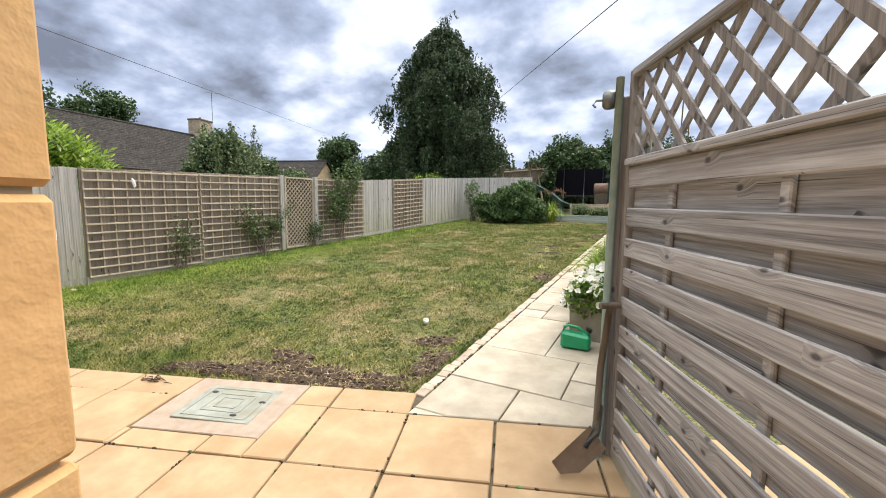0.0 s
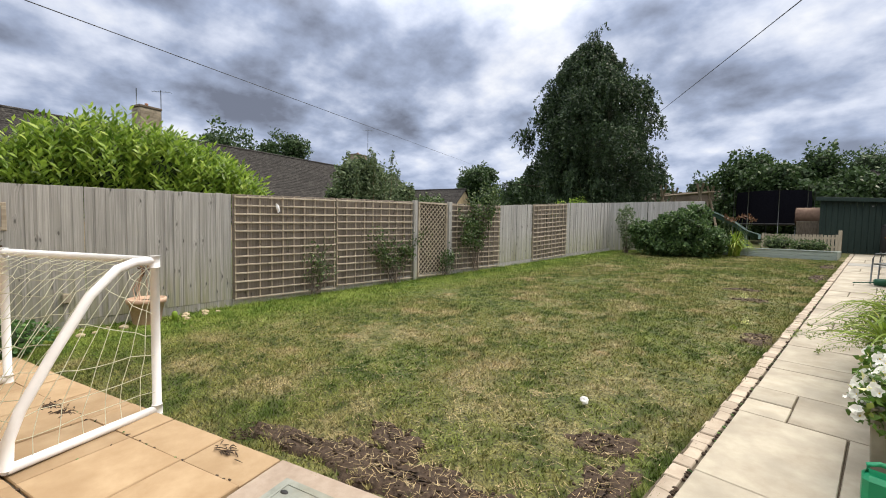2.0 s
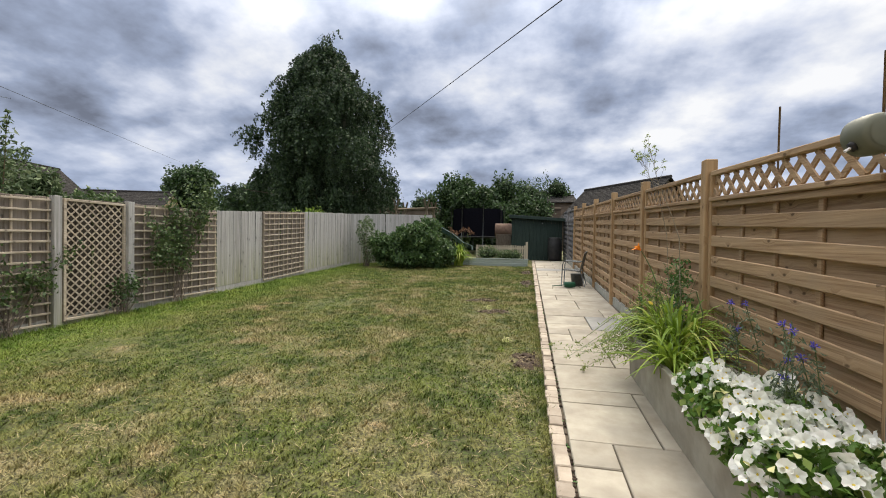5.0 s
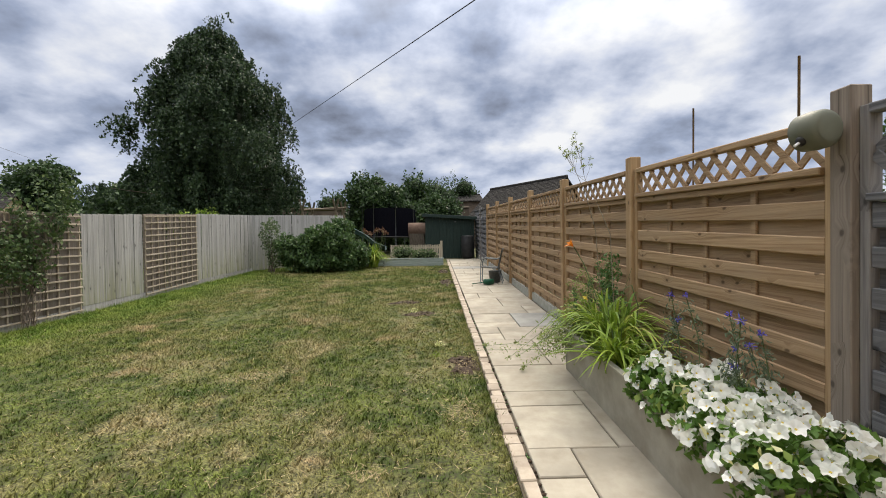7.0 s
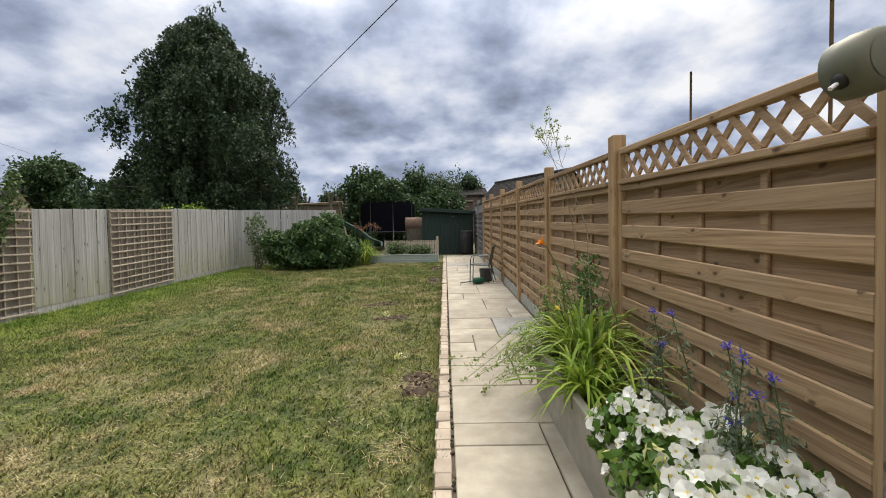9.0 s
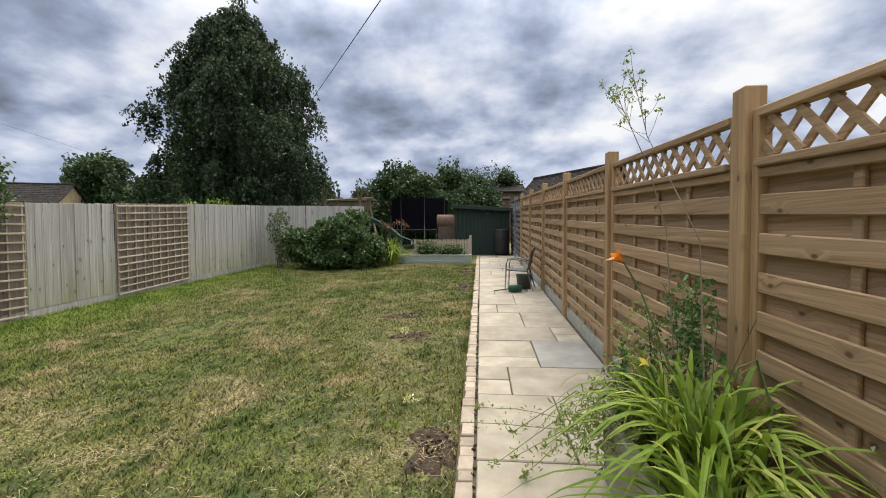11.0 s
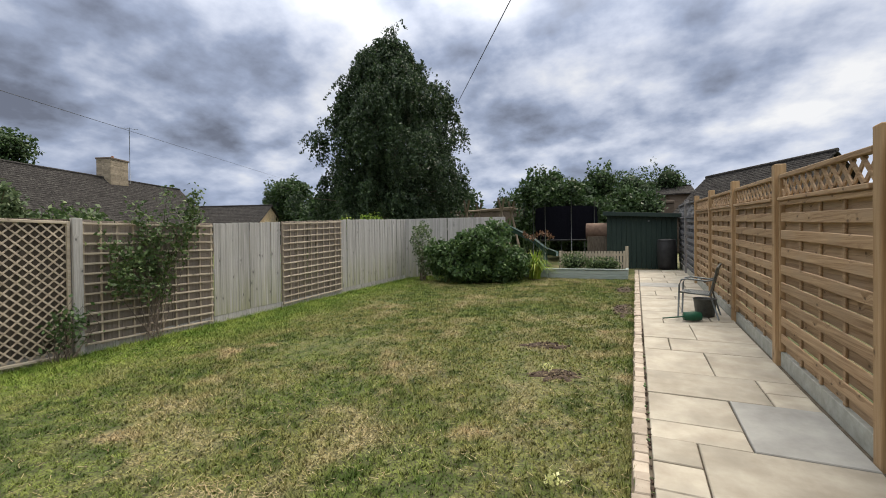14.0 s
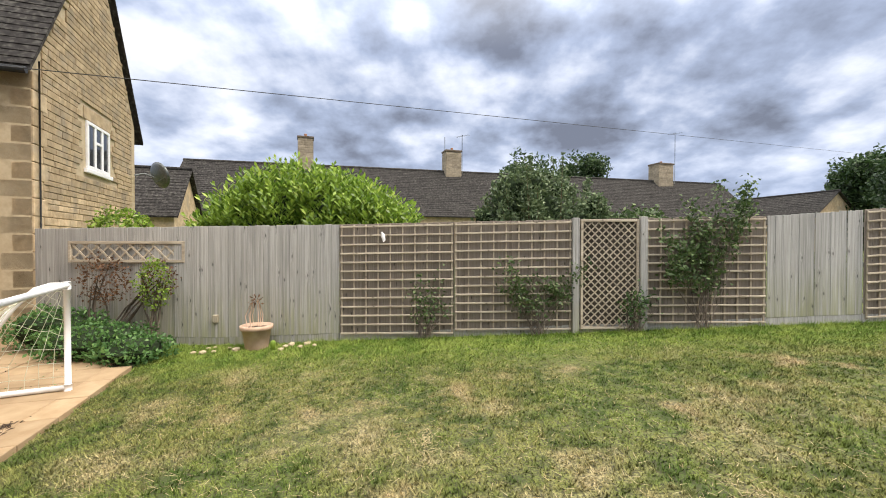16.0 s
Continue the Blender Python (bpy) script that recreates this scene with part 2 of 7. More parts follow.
M = {}
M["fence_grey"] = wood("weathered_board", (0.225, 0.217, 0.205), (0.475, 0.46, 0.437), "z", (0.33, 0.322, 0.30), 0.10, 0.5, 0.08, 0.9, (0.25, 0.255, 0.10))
M["fence_brown"] = wood("brown_board", (0.14, 0.117, 0.095), (0.25, 0.213, 0.175), "z", (0.2, 0.17, 0.14), 0.1, 0.4, 0.08, 0.9)
M["fence_darkest"] = wood("very_dark_board", (0.045, 0.038, 0.03), (0.09, 0.075, 0.06), "z", None, 0.1, 0.4, 0.08, 0.9)
M["fence_dark"] = wood("old_trellis_wood", (0.36, 0.30, 0.23), (0.54, 0.47, 0.37), "y", (0.3, 0.25, 0.19), 0.2, 0.3, 0.12, 0.9)
M["trellis_upright"] = wood("brown_trellis_wood", (0.29, 0.24, 0.182), (0.44, 0.375, 0.29), "z", None, 0.2, 0.3, 0.12, 0.9)
M["fence_tan"] = wood("treated_pine", (0.205, 0.126, 0.067), (0.42, 0.295, 0.175), "y", (0.31, 0.225, 0.142), 0.15, 0.3, 0.14, 0.75)
M["post_tan"] = wood("treated_pine_post", (0.26, 0.165, 0.085), (0.41, 0.285, 0.16), "z", None, 0.1, 0.3, 0.08, 0.75)
M["post_worn"] = wood("half_silvered_post", (0.145, 0.118, 0.096), (0.27, 0.228, 0.188), "z", (0.2, 0.17, 0.14), 0.2, 0.6, 0.06, 0.85)
M["slat_grey"] = wood("slate_grey_pine", (0.066, 0.067, 0.073), (0.19, 0.191, 0.2), "y", (0.11, 0.105, 0.106), 0.13, 0.8, 0.14)
M["slat_silver"] = wood("silvered_pine", (0.135, 0.134, 0.141), (0.45, 0.45, 0.462), "y", (0.25, 0.238, 0.24), 0.14, 0.9, 0.13)
M["post_grey"] = wood("silvered_post", (0.13, 0.122, 0.12), (0.28, 0.265, 0.255), "z", None, 0.35, 0.7, 0.06)
M["concrete"] = mat("gravel_board_concrete", (0.26, 0.26, 0.22), (0.36, 0.36, 0.32), 12, rough=0.95, bump=0.3, vary=0.05)
M["slab_yellow"] = mat("buff_slab", (0.315, 0.215, 0.122), (0.41, 0.3, 0.186), 5, rough=0.88, bump=0.35, c3=(0.30, 0.205, 0.118), scale3=2.6, amount3=0.7, vary=0.08, detail=9)
M["slab_sand"] = mat("sandstone_slab", (0.30, 0.262, 0.205), (0.44, 0.40, 0.325), 4.0, rough=0.8, bump=0.3, c3=(0.27, 0.245, 0.20), scale3=3.1, amount3=0.6, vary=0.12, detail=9)
M["slab_grey"] = mat("blue_grey_slab", (0.23, 0.225, 0.21), (0.33, 0.325, 0.30), 4, rough=0.8, bump=0.3, vary=0.04)
M["sett"] = mat("edging_sett", (0.32, 0.262, 0.205), (0.45, 0.385, 0.31), 8, rough=0.9, bump=0.4, vary=0.16)
M["joint"] = mat("joint_mortar", (0.06, 0.048, 0.034), (0.12, 0.098, 0.07), 15, rough=0.95, bump=0.5, coord="World")
M["stone"] = mat("honey_stone", (0.33, 0.245, 0.145), (0.56, 0.43, 0.275), 6, rough=0.95, bump=0.6, vary=0.22, c3=(0.27, 0.235, 0.185), scale3=2.6, amount3=0.6)
M["stone_warm"] = mat("warm_orange_stone", (0.42, 0.24, 0.10), (0.58, 0.36, 0.17), 4, rough=0.95, bump=0.9, vary=0.1, c3=(0.5, 0.36, 0.2), scale3=5.0, amount3=0.5, dist=0.02)
M["mortar"] = mat("lime_mortar", (0.40, 0.32, 0.21), (0.50, 0.41, 0.28), 10, rough=0.95, bump=0.3)
M["stone_chimney"] = mat("buff_chimney_stone", (0.21, 0.172, 0.125), (0.35, 0.295, 0.225), 5, rough=0.95, bump=0.5, vary=0.18)
M["tile"] = mat("stone_roof_tile", (0.018, 0.0165, 0.016), (0.042, 0.038, 0.036), 6, rough=0.95, bump=0.5, vary=0.25, c3=(0.24, 0.23, 0.2), scale3=11.0, amount3=0.22, spec=0.1)
M["stone_far"] = mat("brown_stone", (0.09, 0.068, 0.05), (0.165, 0.128, 0.10), 1.5, (1, 1, 2.5), 0.95, 0.4, coord="World")
M["white"] = mat("white_plastic", (0.74, 0.74, 0.76), (0.82, 0.82, 0.83), 8, rough=0.4, bump=0.05, spec=0.5)
M["net"] = mat("net_cord", (0.55, 0.56, 0.42), (0.66, 0.66, 0.55), 20, rough=0.9, bump=0)
M["green_can"] = mat("green_plastic", (0.0, 0.23, 0.10), (0.005, 0.29, 0.13), 4, rough=0.38, bump=0.05, spec=0.5)
M["straw"] = leaf_mat("dry_straw", (0.30, 0.22, 0.11), (0.50, 0.41, 0.24), None, 0.8, 0.2)
M["black"] = mat("black_plastic", (0.012, 0.012, 0.013), (0.03, 0.03, 0.03), 8, rough=0.5, bump=0.1)
M["shed"] = mat("dark_green_paint", (0.010, 0.022, 0.018), (0.02, 0.036, 0.029), 5, (6, 6, 0.6), 0.7, 0.2)
M["roof_felt"] = mat("roofing_felt", (0.02, 0.03, 0.028), (0.045, 0.055, 0.05), 20, rough=0.95, bump=0.3)
M["sleeper"] = mat("grey_green_sleeper", (0.23, 0.27, 0.25), (0.34, 0.39, 0.36), 5, (0.8, 8, 9), 0.85, 0.3, vary=0.06)
M["picket"] = mat("old_picket", (0.30, 0.26, 0.19), (0.42, 0.37, 0.28), 6, (8, 8, 0.7), 0.9, 0.3, vary=0.15)
M["terracotta"] = mat("pale_terracotta", (0.50, 0.335, 0.24), (0.62, 0.45, 0.345), 8, rough=0.9, bump=0.2)
M["planter"] = mat("stone_grey_planter", (0.255, 0.24, 0.195), (0.365, 0.345, 0.285), 5, rough=0.85, bump=0.2, c3=(0.17, 0.145, 0.11), scale3=3.5, amount3=0.6, detail=9)
M["soil"] = mat("dark_soil", (0.026, 0.018, 0.013), (0.085, 0.059, 0.042), 40, rough=1.0, bump=0.8, coord="World")
M["bark"] = mat("bark", (0.07, 0.055, 0.04), (0.15, 0.125, 0.1), 10, (3, 3, 0.6), 0.95, 0.6)
M["twig"] = mat("dry_twig", (0.16, 0.11, 0.07), (0.26, 0.19, 0.12), 20, rough=0.9, bump=0.2)
M["metal"] = mat("grey_steel", (0.10, 0.11, 0.11), (0.17, 0.18, 0.18), 20, rough=0.45, bump=0.05, metal=0.7)
M["galv"] = mat("galvanised_cover", (0.205, 0.22, 0.198), (0.30, 0.315, 0.285), 10, rough=0.8, bump=0.3, metal=0.0, spec=0.1, c3=(0.22, 0.215, 0.17), scale3=6, amount3=0.7)
M["mh_mortar"] = mat("mortar_surround", (0.28, 0.22, 0.175), (0.36, 0.295, 0.24), 12, rough=0.95, bump=0.3)
M["olive"] = mat("olive_grey_plastic", (0.12, 0.125, 0.09), (0.14, 0.145, 0.105), 10, rough=0.5, bump=0.03)
M["rust"] = mat("rusty_brown", (0.12, 0.075, 0.055), (0.18, 0.12, 0.09), 8, rough=0.9, bump=0.2)
M["net_dark"] = mat("dark_net", (0.004, 0.004, 0.006), (0.008, 0.008, 0.011), 20, rough=1.0, bump=0, spec=0.0)
M["pole"] = mat("weathered_pole", (0.17, 0.135, 0.095), (0.26, 0.21, 0.155), 8, (4, 4, 0.7), 0.9, 0.3)
M["slide"] = mat("faded_green_plastic", (0.06, 0.11, 0.105), (0.09, 0.15, 0.145), 6, rough=0.5, bump=0.05)
M["blue_pipe"] = mat("grey_green_pipe", (0.17, 0.23, 0.21), (0.25, 0.32, 0.29), 10, rough=0.7, bump=0.1)
M["wire"] = mat("black_cable", (0.02, 0.02, 0.022), (0.03, 0.03, 0.03), 10, rough=0.6, bump=0)
M["rope"] = mat("brown_cloth", (0.16, 0.11, 0.085), (0.27, 0.20, 0.16), 14, rough=0.95, bump=0.4)
M["lead"] = mat("lead_flashing", (0.30, 0.31, 0.33), (0.40, 0.41, 0.43), 10, rough=0.7, bump=0.1)
M["brick_pot"] = mat("clay_chimney_pot", (0.27, 0.12, 0.07), (0.36, 0.18, 0.1), 10, rough=0.9, bump=0.2)
M["petal"] = leaf_mat("white_petal", (0.80, 0.81, 0.74), (0.93, 0.93, 0.90), None, 0.6, 0.35)
M["petal_bud"] = leaf_mat("pale_bud", (0.55, 0.58, 0.2), (0.78, 0.76, 0.42), None, 0.6, 0.3)
M["petal_yellow"] = leaf_mat("yellow_petal", (0.75, 0.55, 0.06), (0.8, 0.65, 0.12), None, 0.6, 0.3)
M["petal_orange"] = leaf_mat("orange_petal", (0.75, 0.20, 0.02), (0.8, 0.32, 0.03), None, 0.6, 0.3)
M["petal_blue"] = leaf_mat("blue_petal", (0.09, 0.08, 0.5), (0.16, 0.14, 0.66), None, 0.6, 0.3)
M["petal_brown"] = leaf_mat("rust_flower", (0.09, 0.045, 0.025), (0.19, 0.10, 0.05), None, 0.7, 0.2)
M["leaf_birch"] = leaf_mat("birch_leaf", (0.016, 0.032, 0.014), (0.05, 0.085, 0.036), (0.11, 0.155, 0.07))
M["leaf_dark"] = leaf_mat("dark_leaf", (0.03, 0.065, 0.02), (0.085, 0.15, 0.045), (0.15, 0.22, 0.075))
M["leaf_far"] = leaf_mat("far_leaf", (0.022, 0.045, 0.016), (0.06, 0.105, 0.034), (0.095, 0.145, 0.05))
M["leaf_laurel"] = leaf_mat("laurel_leaf", (0.07, 0.14, 0.018), (0.29, 0.42, 0.06), (0.48, 0.58, 0.13), 0.35, 0.4)
M["leaf_grey"] = leaf_mat("grey_green_leaf", (0.055, 0.09, 0.038), (0.14, 0.19, 0.085), (0.24, 0.29, 0.15))
M["leaf_rose"] = leaf_mat("climber_leaf", (0.04, 0.072, 0.024), (0.10, 0.155, 0.05), (0.23, 0.28, 0.12))
M["leaf_low"] = leaf_mat("low_plant_leaf", (0.05, 0.12, 0.035), (0.11, 0.22, 0.06), (0.18, 0.3, 0.09))
M["leaf_lily"] = leaf_mat("strap_leaf", (0.12, 0.21, 0.022), (0.28, 0.38, 0.045), (0.44, 0.46, 0.11), 0.45, 0.35)
M["leaf_petunia"] = leaf_mat("bedding_leaf", (0.06, 0.13, 0.02), (0.13, 0.24, 0.04), (0.3, 0.38, 0.09))
M["leaf_weed"] = leaf_mat("pale_weed_leaf", (0.16, 0.22, 0.06), (0.30, 0.36, 0.12), (0.40, 0.42, 0.18), 0.5, 0.35)
M["dark_green"] = mat("dark_green_plastic", (0.008, 0.06, 0.032), (0.012, 0.085, 0.045), 5, rough=0.45, bump=0.05)
M["stalk"] = leaf_mat("green_stalk", (0.10, 0.15, 0.06), (0.17, 0.22, 0.09), None)
M["stalk_dry"] = leaf_mat("dry_stalk", (0.17, 0.14, 0.09), (0.26, 0.22, 0.15), None)
M["leaf_corn"] = leaf_mat("cornflower_leaf", (0.10, 0.14, 0.085), (0.19, 0.24, 0.15), None)
# near-black filler for foliage: the shade between leaves put into the colour
M["core"] = mat("foliage_shade", (0.012, 0.02, 0.008), (0.025, 0.04, 0.016), 6, rough=1, bump=0)
M["glass"] = mat("window_glass", (0.02, 0.025, 0.03), (0.03, 0.035, 0.04), 2, rough=0.06, bump=0, spec=0.9)


def lawn_material(name, blade=False):
    """Patchy summer grass: green, straw and worn soil by broad and fine noise."""
    m = bpy.data.materials.new(name)
    m.use_nodes = True
    nt = m.node_tree
    N, L = nt.nodes.new, nt.links.new
    b = nt.nodes["Principled BSDF"]
    b.inputs["Roughness"].default_value = 0.8
    b.inputs["Specular IOR Level"].default_value = 0.2
    geo = N("ShaderNodeNewGeometry")

    def nz(scale, lo, hi, detail=4):
        n = N("ShaderNodeTexNoise")
        n.inputs["Scale"].default_value = scale
        n.inputs["Detail"].default_value = detail
        L(geo.outputs["Position"], n.inputs["Vector"])
        r = N("ShaderNodeMapRange")
        r.inputs[1].default_value, r.inputs[2].default_value = lo, hi
        L(n.outputs[0], r.inputs[0])
        return r.outputs[0]

    def mixed(f, a, c):
        x = N("ShaderNodeMix")
        x.data_type = "RGBA"
        L(f, x.inputs[0])
        for sock, v in ((6, a), (7, c)):
            if isinstance(v, tuple):
                x.inputs[sock].default_value = (*v, 1)
            else:
                L(v, x.inputs[sock])
        return x.outputs[2]

    sep = N("ShaderNodeSeparateXYZ")
    L(geo.outputs["Position"], sep.inputs[0])
    edge = N("ShaderNodeMapRange")
    edge.inputs[1].default_value, edge.inputs[2].default_value = -7.3, -6.2
    L(sep.outputs[0], edge.inputs[0])
    lush = mixed(nz(3.0, 0.38, 0.62, 6), (0.105, 0.17, 0.025), (0.22, 0.28, 0.058))
    worn = mixed(nz(3.4, 0.42, 0.58, 6), (0.172, 0.187, 0.052), (0.066, 0.095, 0.02))
    worn = mixed(nz(9.0, 0.46, 0.64, 5), worn, (0.215, 0.208, 0.07))
    worn = mixed(nz(1.9, 0.485, 0.68, 7), worn, mixed(nz(16.0, 0.38, 0.60, 4), (0.185, 0.165, 0.062), (0.41, 0.345, 0.185)))
    worn = mixed(nz(1.05, 0.50, 0.60, 5), worn, mixed(nz(6.0, 0.42, 0.58, 5), (0.062, 0.098, 0.018), (0.16, 0.192, 0.046)))
    worn = mixed(nz(1.6, 0.61, 0.74, 6), worn, (0.38, 0.29, 0.16))
    col = mixed(edge.outputs[0], lush, worn)
    if blade:
        hs = N("ShaderNodeHueSaturation")
        rv = N("ShaderNodeMapRange")
        rv.inputs[3].default_value, rv.inputs[4].default_value = 0.66, 1.42
        L(geo.outputs["Random Per Island"], rv.inputs[0])
        L(rv.outputs[0], hs.inputs["Value"])
        L(col, hs.inputs["Color"])
        col = hs.outputs[0]
    else:
        col = mixed(nz(60, 0.34, 0.62), col, (0.045, 0.042, 0.022))
    L(col, b.inputs["Base Color"])
    return m


M["lawn"] = lawn_material("lawn_turf")
M["blade"] = lawn_material("grass_blade", True)

# ---- mesh helpers ----
U = Vector((0.945, 0.327, 0))
V = Vector((-0.327, 0.945, 0))
HOUSE_TURN = 19.1


def gz(x, y):
    """Height of the ground: level by the house, then rising gently up the garden."""
    if y < 1.0:
        return 0.0
    return 0.05 * (min(y, 24.0) - 1.0)


def part(name, bm, material, parent=None, label=""):
    me = bpy.data.meshes.new(name)
    bm.to_mesh(me)
    bm.free()
    me.materials.append(M[material])
    ob = new(name, me)
    if parent:
        ob.parent = parent
    if label:
        ob["label"] = label
    return ob


def piece(name, me, parent, m):
    ob = new(name, me)
    ob.parent = parent
    ob.matrix_basis = m
    return ob


def mesh_of(name, bm, material):
    me = bpy.data.meshes.new(name)
    bm.to_mesh(me)
    bm.free()
    me.materials.append(M[material])
    return me


def empty(name, m=None):
    ob = new(name)
    ob.empty_display_size = 0.1
    if m:
        ob.matrix_basis = m
    return ob


def box(bm, x0, x1, y0, y1, z0, z1, bevel=0.0, m=None):
    """A box between limits, its edges bevelled, moved by m."""
    r = bmesh.ops.create_cube(bm, size=1.0)
    vs = r["verts"]
    for v in vs:
        v.co = Vector((x0 + (v.co.x + 0.5) * (x1 - x0), y0 + (v.co.y + 0.5) * (y1 - y0), z0 + (v.co.z + 0.5) * (z1 - z0)))
    if bevel:
        es = list({e for v in vs for e in v.link_edges})
        rb = bmesh.ops.bevel(bm, geom=es, offset=bevel, segments=1, affect="EDGES", profile=0.6)
        vs = list({v for f in rb["faces"] for v in f.verts} | {v for v in vs if v.is_valid})
    if m is not None:
        bmesh.ops.transform(bm, matrix=m, verts=vs)
    return bm


def B():
    return bmesh.new()


def bar(bm, a, b, w, h, bevel=0.0, up=(0, 0, 1)):
    """A straight bar of section w by h from a to b."""
    a, b = Vector(a), Vector(b)
    d = b - a
    n = d.length
    y = d / n
    z = Vector(up)
    if abs(y.dot(z)) > 0.99:
        z = Vector((1, 0, 0))
    x = y.cross(z).normalized()
    z = x.cross(y)
    m = Matrix((x, y, z)).transposed().to_4x4()
    m.translation = a
    return box(bm, -w / 2, w / 2, 0, n, -h / 2, h / 2, bevel, m)


def tube(bm, pts, radii, sides=8, caps=True):
    """A round tube through points; radii one number or one a point."""
    pts = [Vector(p) for p in pts]
    if not hasattr(radii, "__len__"):
        radii = [radii] * len(pts)
    rings = []
    for i, p in enumerate(pts):
        d = (pts[min(i + 1, len(pts) - 1)] - pts[max(i - 1, 0)]).normalized()
        ref = Vector((0, 0, 1)) if abs(d.z) < 0.9 else Vector((1, 0, 0))
        x = d.cross(ref).normalized()
        y = d.cross(x)
        rings.append([bm.verts.new(p + radii[i] * (math.cos(k * math.tau / sides) * x + math.sin(k * math.tau / sides) * y)) for k in range(sides)])
    for r, s in zip(rings, rings[1:]):
        for k in range(sides):
            f = bm.faces.new((r[k], r[(k + 1) % sides], s[(k + 1) % sides], s[k]))
            f.smooth = True
    if caps:
        bm.faces.new(rings[0])
        bm.faces.new(rings[-1][::-1])
    return bm


def prism(bm, poly, z0, z1, bevel=0.0):
    """A flat polygon (list of x, y) pulled up; z0, z1 numbers or functions of x, y."""
    f0 = z0 if callable(z0) else (lambda x, y: z0)
    f1 = z1 if callable(z1) else (lambda x, y: z1)
    lo = [bm.verts.new((x, y, f0(x, y))) for x, y in poly]
    cx, cy = sum(p[0] for p in poly) / len(poly), sum(p[1] for p in poly) / len(poly)
    if bevel:
        mid = [bm.verts.new((x, y, f1(x, y) - bevel)) for x, y in poly]
        hi = []
        for x, y in poly:
            d = math.hypot(x - cx, y - cy) or 1
            k = 1 - bevel * 1.2 / d
            hi.append(bm.verts.new((cx + (x - cx) * k, cy + (y - cy) * k, f1(x, y))))
        rings = [lo, mid, hi]
    else:
        hi = [bm.verts.new((x, y, f1(x, y))) for x, y in poly]
        rings = [lo, hi]
    n = len(poly)
    for r, s in zip(rings, rings[1:]):
        for i in range(n):
            bm.faces.new((r[i], r[(i + 1) % n], s[(i + 1) % n], s[i]))
    bm.faces.new(hi)
    bm.faces.new(lo[::-1])
    bmesh.ops.recalc_face_normals(bm, faces=bm.faces[:])
    return bm


def lathe(bm, profile, sides=20, m=None):
    """A turned shape: profile of (radius, z)."""
    rings = [[bm.verts.new((r * math.cos(k * math.tau / sides), r * math.sin(k * math.tau / sides), z)) for k in range(sides)] for r, z in profile]
    fs = []
    for r, s in zip(rings, rings[1:]):
        for k in range(sides):
            f = bm.faces.new((r[k], r[(k + 1) % sides], s[(k + 1) % sides], s[k]))
            f.smooth = True
    if m is not None:
        bmesh.ops.transform(bm, matrix=m, verts=[v for r in rings for v in r])
    return bm


def np_object(name, verts, k, material, parent=None, label=""):
    """One mesh out of many loose k-sided faces, verts of shape (faces * k, 3)."""
    me = bpy.data.meshes.new(name)
    verts = np.ascontiguousarray(verts, dtype=np.float32).reshape(-1, 3)
    n = len(verts)
    me.vertices.add(n)
    me.vertices.foreach_set("co", verts.ravel())
    me.loops.add(n)
    me.loops.foreach_set("vertex_index", np.arange(n, dtype=np.int32))
    me.polygons.add(n // k)
    me.polygons.foreach_set("loop_start", np.arange(0, n, k, dtype=np.int32))
    me.update(calc_edges=True)
    me.materials.append(M[material])
    ob = new(name, me)
    if parent:
        ob.parent = parent
    if label:
        ob["label"] = label
    return ob


def leaves(centres, length, width, seed=0, up=0.3, droop=0.0):
    """Kite-shaped leaves round the given points, turned at random."""
    rg = np.random.RandomState(seed)
    c = np.asarray(centres, dtype=float)
    n = len(c)
    d = rg.normal(size=(n, 3))
    d[:, 2] += up - droop * 2
    d /= np.linalg.norm(d, axis=1)[:, None]
    q = rg.normal(size=(n, 3))
    s = np.cross(d, q)
    s /= np.linalg.norm(s, axis=1)[:, None]
    sz = rg.uniform(0.65, 1.3, size=(n, 1))
    L_, W_ = length * sz, width * sz
    bend = np.cross(s, d) * L_ * 0.15
    out = np.stack([c - d * L_ * 0.5, c + s * W_ * 0.5 + bend, c + d * L_ * 0.5, c - s * W_ * 0.5 + bend], axis=1)
    return out.reshape(-1, 3)


def blob_points(n, lobes, seed=0, shell=0.55):
    """Points in and near the surface of several ellipsoids (centre, radii)."""
    rg = np.random.RandomState(seed)
    w = np.array([r[0] * r[1] + r[1] * r[2] for _, r in lobes], dtype=float)
    pick = rg.choice(len(lobes), size=n, p=w / w.sum())
    d = rg.normal(size=(n, 3))
    d /= np.linalg.norm(d, axis=1)[:, None]
    r = rg.uniform(shell ** 3, 1.12, size=n) ** (1 / 3)
    # clumps: push the surface in and out by direction
    ph = rg.uniform(0, 6.28, size=(len(lobes), 6))
    wob = 1 + 0.13 * np.sin(5 * d[:, 0] + ph[pick, 0]) * np.sin(6 * d[:, 1] + ph[pick, 1]) + 0.10 * np.sin(9 * d[:, 2] + ph[pick, 2] + 4 * d[:, 0]) + 0.07 * np.sin(15 * d[:, 0] + 13 * d[:, 2] + ph[pick, 3])
    C = np.array([c for c, _ in lobes], dtype=float)[pick]
    R = np.array([q for _, q in lobes], dtype=float)[pick]
    return C + d * R * (r * wob)[:, None]


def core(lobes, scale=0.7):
    """Uneven dark shell added inside a bush; its colour stands in for inner shade."""
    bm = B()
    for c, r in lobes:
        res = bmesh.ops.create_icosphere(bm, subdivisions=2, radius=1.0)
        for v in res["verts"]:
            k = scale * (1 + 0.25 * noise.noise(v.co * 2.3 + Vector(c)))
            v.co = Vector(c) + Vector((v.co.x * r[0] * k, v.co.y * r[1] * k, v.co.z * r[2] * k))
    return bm


